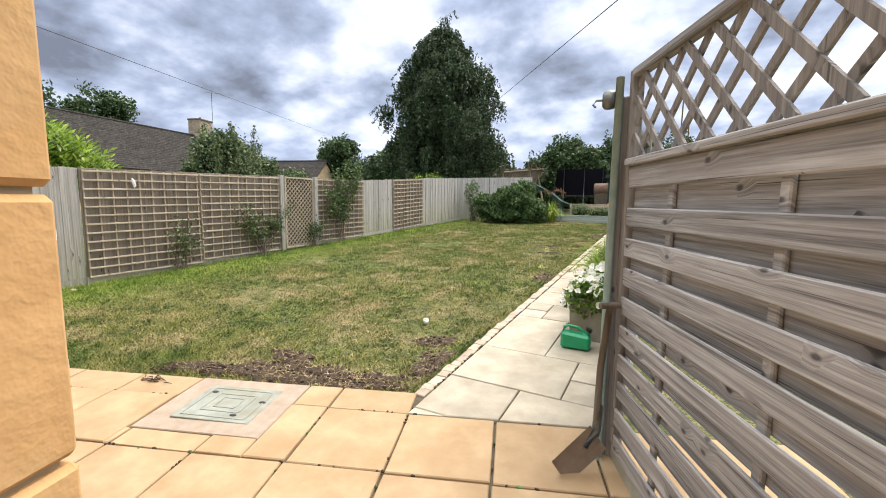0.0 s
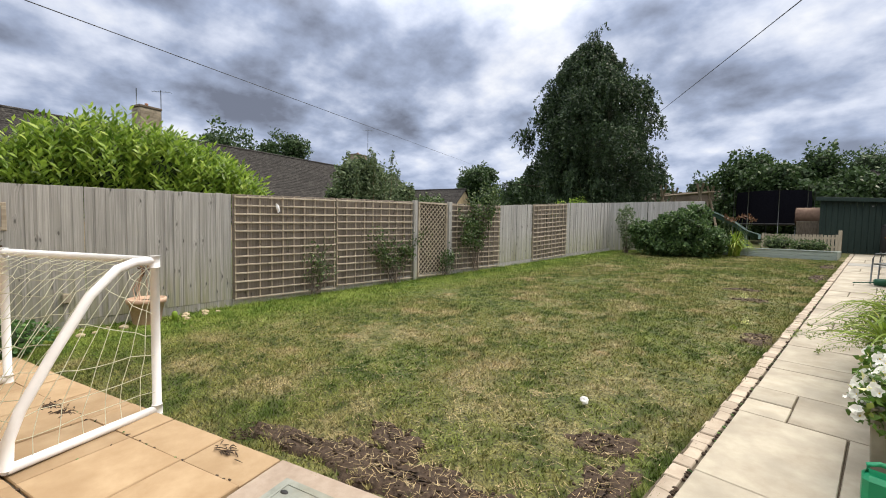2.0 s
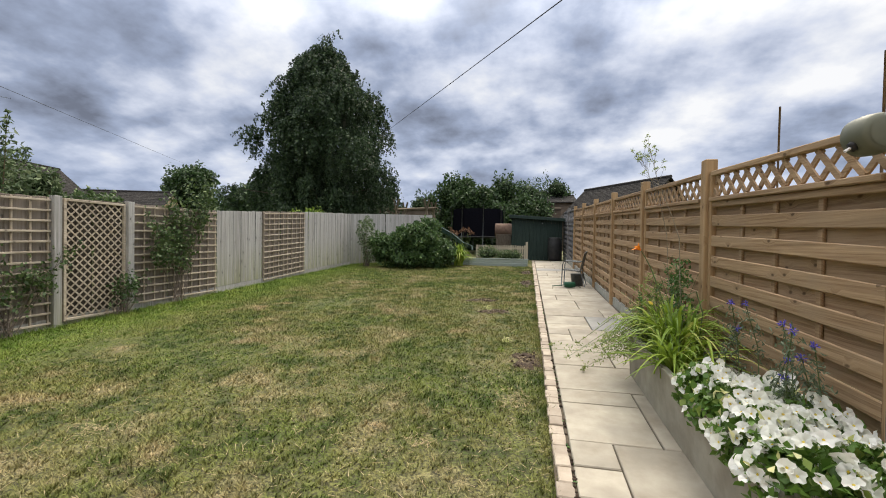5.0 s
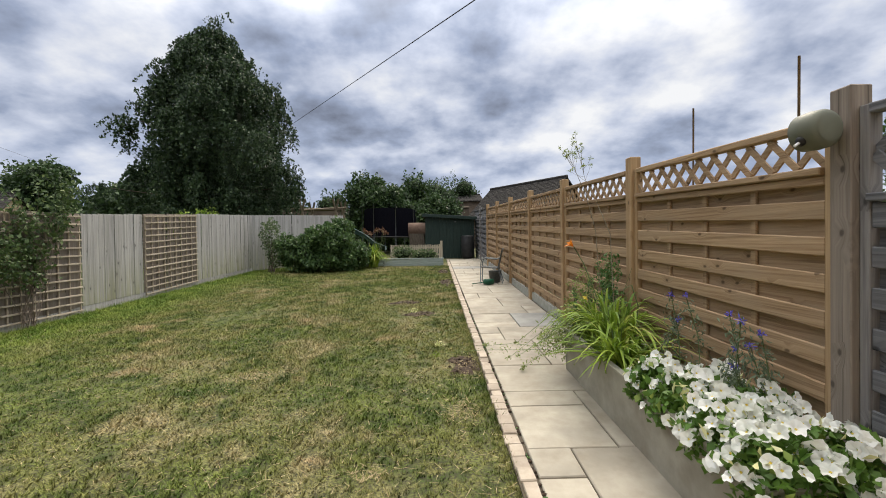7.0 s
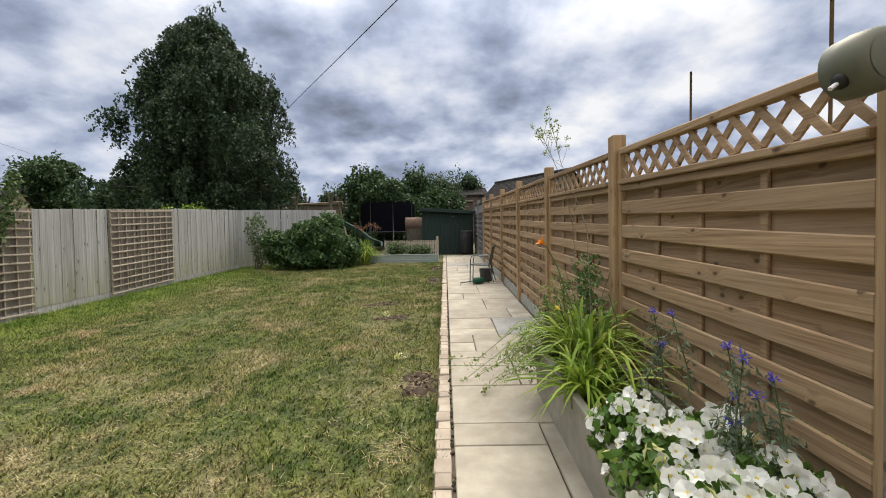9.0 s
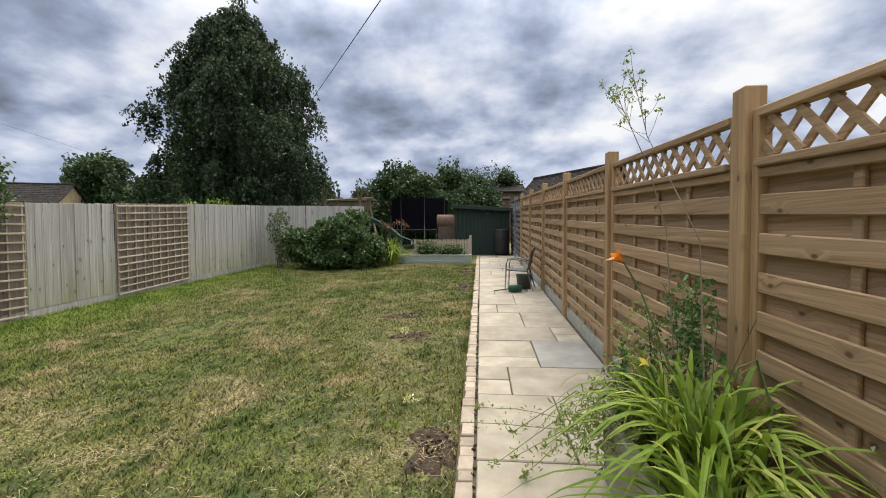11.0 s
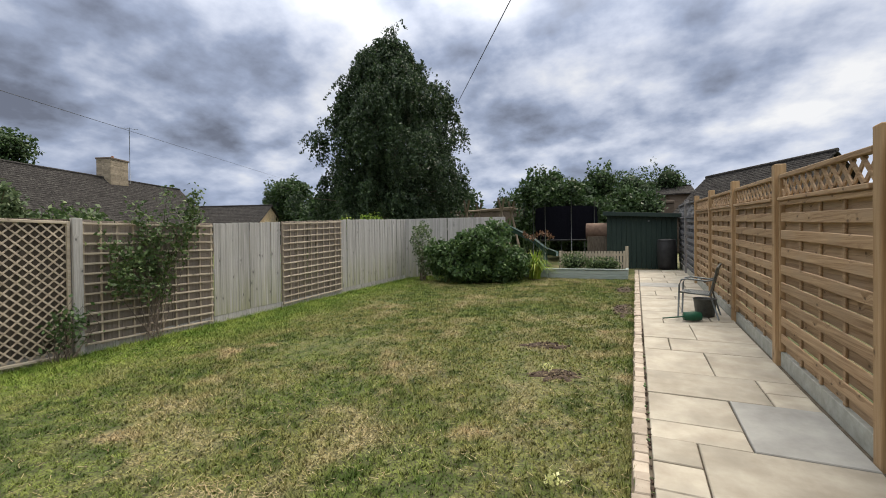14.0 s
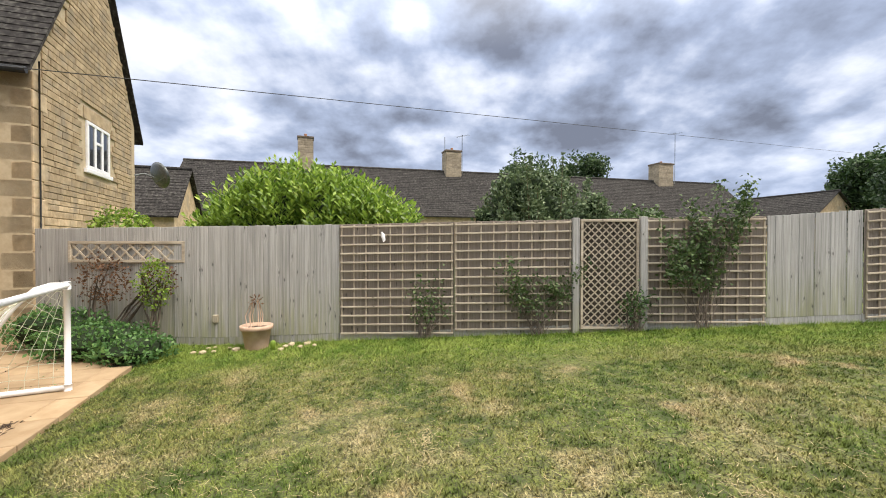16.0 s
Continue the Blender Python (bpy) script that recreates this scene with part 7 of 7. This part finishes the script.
def line_reel(m):
    ob = empty("clothes_line_reel")
    tagged(ob, "olive-grey retractable clothes line reel on the fence post", "clothes line reel")
    part("housing", lathe(B(), [(0.0, -0.085), (0.07, -0.085), (0.088, -0.07), (0.093, 0.0), (0.088, 0.06), (0.078, 0.078), (0.06, 0.083), (0.0, 0.078)], 28, m), "olive", ob)
    part("side_disc", lathe(B(), [(0.066, 0.084), (0.06, 0.0865), (0.0, 0.0835)], 28, m), "olive", ob)
    part("line_slot", lathe(B(), [(0.0, 0.02), (0.022, 0.015), (0.024, 0.0)], 12, m @ pose(-0.075, -0.05, 0.0, 0, -90, 34)), "black", ob)
    part("line_end", tube(B(), [m @ Vector((-0.09, -0.06, 0.0)), m @ Vector((-0.112, -0.075, 0.0))], 0.006, 6), "white", ob)
    part("bracket", box(B(), 0.06, 0.14, -0.03, 0.03, -0.035, 0.035, 0.004, m), "black", ob)
    return ob


line_reel(pose(-0.385, 4.31, 1.955, 90, 0, 8) @ Matrix.Diagonal((0.9, 0.9, 0.72, 1)))

hook = empty("line_hook")
tagged(hook, "grey round clothes line hook plate on the near post", "hook")
hm = pose(-0.315, 2.36, 2.03, 0, -90, 10)
part("plate", lathe(B(), [(0.0, 0.03), (0.03, 0.03), (0.045, 0.02), (0.05, 0.0), (0.045, -0.03), (0.0, -0.03)], 20, hm), "metal", hook)
part("hook", tube(B(), [hm @ Vector(p) for p in ((0.0, 0.0, 0.03), (0.0, 0.0, 0.06), (-0.02, 0.0, 0.075), (-0.035, 0.0, 0.06))], 0.006, 8), "metal", hook)
part("bracket", box(B(), -0.02, 0.02, -0.02, 0.02, -0.07, -0.03, 0.003, hm), "metal", hook)

# ---- goal, pot, chair ----


def goal():
    ob = empty("football_goal")
    tagged(ob, "small white plastic football goal with string net", "football goal")
    A, D = Vector((-4.5, 1.46, 0.06)), Vector((-6.05, 0.58, 0.06))
    back = Vector((0.39, -0.76, 0))
    h = 1.13
    up = Vector((0, 0, h))
    R = 0.03
    part("upright", tube(B(), [A, A + up], R, 10), "white", ob)
    part("upright", tube(B(), [D, D + up], R, 10), "white", ob)
    part("crossbar", tube(B(), [A + up, D + up], R, 10), "white", ob)
    curve = [(0.0, 1.0), (0.16, 1.0), (0.3, 0.965), (0.5, 0.82), (0.75, 0.52), (0.93, 0.28), (1.0, 0.14), (1.01, 0.0)]

    def side(P):
        return [P + back * a + up * b for a, b in curve]

    for P in (A, D):
        part("side_hoop", tube(B(), side(P), R, 10), "white", ob)
        part("base_bar", tube(B(), [P, P + back * 1.01], R, 10), "white", ob)
        for q in (P, P + up):
            part("corner_joint", tube(B(), [q - Vector((0, 0, 0.05)), q + Vector((0, 0, 0.035))], R * 1.22, 10), "white", ob)
    part("rear_bar", tube(B(), [A + back * 1.01, D + back * 1.01], R, 10), "white", ob)
    bm = B()
    rg = random.Random(2)
    sa, sd_ = side(A), side(D)

    def along(c, t):
        t *= len(c) - 1
        i = min(int(t), len(c) - 2)
        return c[i].lerp(c[i + 1], t - i)

    n, m = 19, 13
    g = [[along(sa, j / m).lerp(along(sd_, j / m), i / n) + Vector((rg.uniform(-0.02, 0.02), rg.uniform(-0.02, 0.02), -0.12 * math.sin(math.pi * i / n) * math.sin(math.pi * j / m) + rg.uniform(-0.015, 0.015))) for j in range(m + 1)] for i in range(n + 1)]
    for i in range(n + 1):
        for j in range(m + 1):
            if i < n:
                tube(bm, [g[i][j], g[i + 1][j]], 0.0028, 3, False)
            if j < m:
                tube(bm, [g[i][j], g[i][j + 1]], 0.0028, 3, False)
    for P, S_ in ((A, sa), (D, sd_)):
        k = 8
        s = [[P.lerp(P + up, j / k).lerp(along(S_, 1 - j / k) if j else P + back * 1.01, i / 7) + Vector((rg.uniform(-0.015, 0.015), rg.uniform(-0.015, 0.015), rg.uniform(-0.015, 0.015))) for j in range(k + 1)] for i in range(8)]
        for i in range(8):
            for j in range(k + 1):
                if i < 7:
                    tube(bm, [s[i][j], s[i + 1][j]], 0.0028, 3, False)
                if j < k:
                    tube(bm, [s[i][j], s[i][j + 1]], 0.0028, 3, False)
    part("net", bm, "net", ob, "pale string net")


goal()


def flower_pot():
    ob = empty("flower_pot")
    tagged(ob, "pale terracotta pot with dry plant stems", "flower pot")
    z = gz(0, 1.83) - 0.01
    m = pose(-7.86, 1.83, z)
    part("pot", lathe(B(), [(0.0, 0.0), (0.15, 0.0), (0.165, 0.03), (0.21, 0.3), (0.235, 0.305), (0.24, 0.365), (0.215, 0.37), (0.2, 0.31), (0.0, 0.30)], 24, m), "terracotta", ob)
    part("soil", lathe(B(), [(0.0, 0.325), (0.2, 0.32)], 16, m), "soil", ob)
    rg = random.Random(6)
    for i in range(9):
        a = rg.uniform(0, 6.28)
        r = rg.uniform(0.05, 0.14)
        part("dry_stem", tube(B(), [m @ Vector((math.cos(a) * r, math.sin(a) * r, 0.31)), m @ Vector((math.cos(a) * r * 1.3, math.sin(a) * r * 1.3, 0.5)), m @ Vector((math.cos(a) * r * 0.6, math.sin(a) * r * 0.6, rg.uniform(0.62, 0.8)))], 0.006, 5), "terracotta", ob)
    np_object("dead_flower", leaves(np.array([(-7.86, 1.83, z + 0.76)]) + np.random.RandomState(3).normal(0, 0.05, (40, 3)), 0.05, 0.02, 3), 4, "petal_brown", ob)


flower_pot()
rg1 = random.Random(44)
for i in range(16):
    x, y = -7.85 + rg1.uniform(-0.12, 0.2), 0.9 + rg1.uniform(0, 2.0)
    if abs(y - 1.83) < 0.27:
        continue
    bm = B()
    r = bmesh.ops.create_icosphere(bm, subdivisions=1, radius=rg1.uniform(0.03, 0.075))
    for v in bm.verts:
        v.co = Vector((v.co.x * 1.2, v.co.y, v.co.z * 0.6)) * (1 + 0.3 * noise.noise(v.co * 20 + Vector((i, 0, 0)))) + Vector((x, y, gz(x, y) + 0.015))
    tagged(part("stone", bm, "mortar"), "rough pale stone lying at the fence foot", "stone", "stones by the fence")
bm = lathe(B(), [(0.0, 0.0), (0.035, 0.0), (0.037, 0.12), (0.02, 0.14), (0.0, 0.145)], 12, pose(-7.72, 2.14, gz(0, 2.14) - 0.005))
tagged(part("green_bottle", bm, "leaf_laurel"), "small bright green plastic bottle beside the pot", "bottle")
bm = box(B(), -0.03, 0.03, -0.045, 0.045, 0, 0.13, 0.012, pose(fence_x(1.0) + 0.035, 1.0, 0.36))
tagged(part("bird_feeder", bm, "picket"), "small pale feeder hung low on the fence", "feeder")
bm = B()
tube(bm, [(-8.04, 3.72, 1.83), (-8.04, 3.74, 1.78), (-8.035, 3.76, 1.70), (-8.035, 3.75, 1.67)], [0.008, 0.032, 0.026, 0.006], 6)
tagged(part("white_rag", bm, "white"), "small white rag caught on the trellis", "rag")
bm = B()
r = bmesh.ops.create_icosphere(bm, subdivisions=2, radius=0.03)
for v in bm.verts:
    v.co = v.co * (1 + 0.5 * noise.noise(v.co * 40)) + Vector((-2.3, 3.86, gz(0, 3.86) + 0.035))
tagged(part("white_scrap", bm, "white"), "small white scrap of paper on the lawn", "litter")


def chair():
    ob = empty("garden_chair")
    tagged(ob, "grey metal garden chair with mesh back by the fence", "chair")
    m = pose(-0.72, 12.05, gz(0, 12.05) + 0.028, 0, 0, 78) @ Matrix.Diagonal((0.86, 0.86, 0.86, 1))
    T = lambda *p: [m @ Vector(q) for q in p]
    for s in (-1, 1):
        x = s * 0.25
        part("arm_leg", tube(B(), T((x, 0.26, 0), (x, 0.24, 0.55), (x, 0.21, 0.64), (x, 0.12, 0.66), (x, -0.15, 0.63), (x, -0.27, 0.66)), 0.012, 8), "metal", ob)
        part("back_leg", tube(B(), T((x, -0.32, 0), (x, -0.2, 0.42), (x, -0.3, 0.85)), 0.012, 8), "metal", ob)
        part("seat_rail", tube(B(), T((x, 0.22, 0.43), (x, -0.2, 0.40)), 0.012, 8), "metal", ob)
    part("top_rail", tube(B(), T((-0.25, -0.3, 0.85), (-0.15, -0.33, 0.9), (0.15, -0.33, 0.9), (0.25, -0.3, 0.85)), 0.012, 8), "metal", ob)
    part("front_rail", tube(B(), T((-0.25, 0.22, 0.43), (0.25, 0.22, 0.43)), 0.012, 8), "metal", ob)
    for k in range(11):
        x = -0.22 + 0.044 * k
        part("seat_strip", bar(B(), m @ Vector((x, 0.22, 0.435)), m @ Vector((x, -0.2, 0.405)), 0.03, 0.005), "metal", ob)
        part("back_strip", bar(B(), m @ Vector((x, -0.2, 0.42)), m @ Vector((x, -0.315, 0.87)), 0.03, 0.005, 0, tuple(m.to_3x3() @ Vector((0, 1, 0)))), "metal", ob)


chair()
bm = lathe(B(), [(0.0, 0.0), (0.12, 0.0), (0.15, 0.25), (0.155, 0.25), (0.155, 0.265), (0.14, 0.26), (0.11, 0.02), (0.0, 0.02)], 20, pose(-0.62, 12.1, gz(0, 12.1) + 0.03))
tagged(part("bucket", bm, "metal"), "grey bucket under the garden chair", "bucket")
ob = empty("hose_sprayer")
tagged(ob, "dark green plastic sprayer lying on the path", "sprayer")
part("body", lathe(B(), [(0.0, -0.15), (0.07, -0.14), (0.08, 0.0), (0.07, 0.13), (0.02, 0.16), (0.0, 0.16)], 14, pose(-0.82, 11.7, gz(0, 11.7) + 0.1, 0, 90, 20) @ Matrix.Diagonal((0.85, 0.85, 0.8, 1))), "dark_green", ob)
part("nozzle", tube(B(), [(-0.93, 11.65, gz(0, 11.65) + 0.1), (-1.2, 11.55, gz(0, 11.55) + 0.08)], 0.01, 6), "dark_green", ob)

# bed plants
straps("strap_plant", -4.0, 16.05, gz(0, 16.0), 130, 1.25, 0.55, 0.045, "leaf_lily", "large arching green strap-leaved plant by the bed", 84)
for i in range(9):
    a = i * 0.7
    x, y = -4.0 + 0.35 * math.cos(a), 16.2 + 0.25 * math.sin(a)
    stem_flower("rust_flower", [(-4.0 + 0.1 * math.cos(a), 16.15, 1.0), (x, y, 1.6), (x + 0.05, y, 1.85 + 0.06 * (i % 3))], 0.008, "tuft", "petal_brown", "rust-brown flower head on a tall stem", "flower", 200 + i, 0.1)
bush("bed_plants", [((-3.1, 16.9, 1.15), (0.4, 0.35, 0.28)), ((-2.5, 16.8, 1.1), (0.3, 0.3, 0.2)), ((-2.15, 16.75, 1.1), (0.25, 0.25, 0.22))], 1800, 0.07, 0.03, "leaf_rose", "low green plants growing in the raised bed", seed=61)

# ---- beyond the garden ----


def trampoline():
    ob = empty("trampoline")
    tagged(ob, "large trampoline with dark safety net enclosure", "trampoline")
    cx, cy, r = -4.1, 22.3, 1.25
    z = gz(0, cy)
    ring = [(cx + r * math.cos(k * math.tau / 24), cy + r * math.sin(k * math.tau / 24)) for k in range(24)]
    part("net", lathe(B(), [(r - 0.05, 0.75), (r - 0.03, 1.5), (r - 0.06, 2.05)], 28, pose(cx, cy, z)), "net_dark", ob)
    part("mat", lathe(B(), [(0.0, 0.72), (r, 0.72), (r + 0.03, 0.75), (r, 0.78), (r - 0.3, 0.78)], 28, pose(cx, cy, z)), "black", ob)
    for k in range(8):
        a = k * math.tau / 8 + 0.3
        x, y = cx + (r + 0.04) * math.cos(a), cy + (r + 0.04) * math.sin(a)
        part("pole", tube(B(), [(x, y, z - 0.02), (x, y, z + 2.2)], 0.015, 6), "metal", ob)


trampoline()


def play_frame():
    ob = empty("swing_set")
    tagged(ob, "timber pole swing set with crossed legs", "swing set")
    z = gz(0, 20.5)
    for x in (-7.5, -6.1):
        for y in (20.0, 21.4):
            for s in (-1, 1):
                part("pole", tube(B(), [(x + s * 0.45, y, z - 0.05), (x - s * 0.12, y, z + 2.45)], 0.045, 8), "pole", ob)
    part("ridge_pole", tube(B(), [(-7.6, 20.0, z + 2.0), (-5.95, 21.4, z + 2.2)], 0.03, 8), "pole", ob)


play_frame()


def slide():
    ob = empty("slide")
    tagged(ob, "faded green plastic slide beside the climbing frame", "slide")
    z = gz(0, 20)
    prof = [(-6.1, 1.35), (-5.8, 1.3), (-5.3, 1.05), (-4.8, 0.78), (-4.4, 0.45), (-4.0, 0.3)]
    bm = B()
    rows = []
    for x, h in prof:
        rows.append([bm.verts.new((x, 19.6 + yy, z + h + hh)) for yy, hh in ((-0.25, 0.16), (-0.22, 0.0), (0.22, 0.0), (0.25, 0.16))])
    for a, b in zip(rows, rows[1:]):
        for k in range(3):
            bm.faces.new((a[k], a[k + 1], b[k + 1], b[k])).smooth = True
    bmesh.ops.solidify(bm, geom=bm.faces[:], thickness=0.03)
    part("chute", bm, "slide", ob)
    for x, h in ((-6.0, 1.33), (-4.4, 0.45)):
        part("leg", tube(B(), [(x, 19.4, z - 0.05), (x, 19.4, z + h)], 0.03, 6), "slide", ob)
        part("leg", tube(B(), [(x, 19.8, z - 0.05), (x, 19.8, z + h)], 0.03, 6), "slide", ob)


slide()
ob = empty("rabbit_hutch")
tagged(ob, "small brown hutch with a rusty curved roof", "hutch")
z = gz(0, 20.3)
part("body", box(B(), -3.05, -2.42, 20.0, 20.6, z + 0.3, z + 0.95, 0.01), "bark", ob)
part("roof", tube(B(), [(-3.1, 20.3, z + 1.12), (-2.38, 20.3, z + 1.12)], 0.3, 16), "rust", ob)
for x in (-3.0, -2.47):
    part("leg", box(B(), x - 0.03, x + 0.03, 20.02, 20.08, z - 0.05, z + 0.3), "bark", ob)
    part("leg", box(B(), x - 0.03, x + 0.03, 20.5, 20.56, z - 0.05, z + 0.3), "bark", ob)

wall_far = empty("garden_wall")
tagged(wall_far, "long brown stone boundary wall with coping", "wall")
part("wall", box(B(), -16, 0.4, 31.0, 31.5, 0.5, 3.85), "stone_far", wall_far)
part("coping", box(B(), -16, 0.42, 30.92, 31.58, 3.85, 4.0, 0.03), "stone_far", wall_far)
gabled("stone_outbuilding", pose(-5.5, 35.0, 0.8, 0, 0, 0), 7.2, 5.0, 3.9, 4.6, "stone_far", "low brown stone outbuilding beyond the wall", rows=8, per_row=30)
gabled("barn", pose(0.42, 30.3, 0, 0, 0, -57), 6.2, 4.0, 3.2, 5.08, "stone_far", "low barn with dark tiled roof beyond the fence", rows=22, per_row=34)
bush("hedge", [((1.9, 5.6, 1.35), (0.7, 0.9, 0.75)), ((1.5, 7.2, 1.3), (0.6, 0.9, 0.7)), ((1.4, 9.0, 1.35), (0.6, 1.0, 0.75))], 9000, 0.06, 0.035, "leaf_dark", "green shrubs growing behind the slatted fence", seed=62, stems=6)
tree("small_tree", 3.2, 6.4, 2.6, 0.8, 6000, 0.07, "leaf_dark", "small leafy tree behind the grey fence", 63, 7, 0.3)
for x, y, zt in ((0.12, 5.96, 2.58), (0.03, 4.87, 2.52)):
    tagged(part("garden_cane", tube(B(), [(x, y, gz(x, y) - 0.1), (x + 0.02, y, zt)], 0.007, 6), "twig"), "thin brown cane standing behind the fence", "cane", "canes behind the fence")


def cable(a, b, sag, label, r=0.007):
    a, b = Vector(a), Vector(b)
    pts = [a.lerp(b, t) - Vector((0, 0, sag * 4 * t * (1 - t))) for t in np.linspace(0, 1, 25)]
    tagged(part("overhead_cable", tube(B(), pts, r, 5), "wire"), label, "cable", "overhead cables")


cable((3.7, -1.8, 3.05), (-14.8, 31.1, 7.6), 0.0, "black overhead telephone cable to the birch side")
cable((-2.7, -7.1, 3.25), (-44.6, 53.4, 10.2), 0.0, "black overhead telephone cable along the cottages")
# wisps of dead weed on the paving
rg2 = random.Random(71)
for i, (x, y) in enumerate([(-3.5, 1.68), (-3.66, 1.8), (-4.95, 0.95), (-5.15, 0.88), (-3.45, 0.72), (-3.3, 0.60)]):
    bm = B()
    for k in range(26):
        a, b = rg2.gauss(0.33, 0.5), rg2.gauss(0, 1)
        px, py = x + rg2.gauss(0, 0.055), y + rg2.gauss(0, 0.03)
        r = rg2.uniform(0.012, 0.045)
        z = gz(px, py) + 0.031
        tube(bm, [(px - math.cos(a) * r, py - math.sin(a) * r, z), (px, py, z + rg2.uniform(0, 0.012)), (px + math.cos(a + 0.5 * b) * r, py + math.sin(a + 0.5 * b) * r, z)], [0.002, 0.0045, 0.0015], 4)
    tagged(part("dead_weed", bm, "twig" if i > 3 else "soil"), "dried dark weed lying in a paving joint", "weed", kind="stuff")
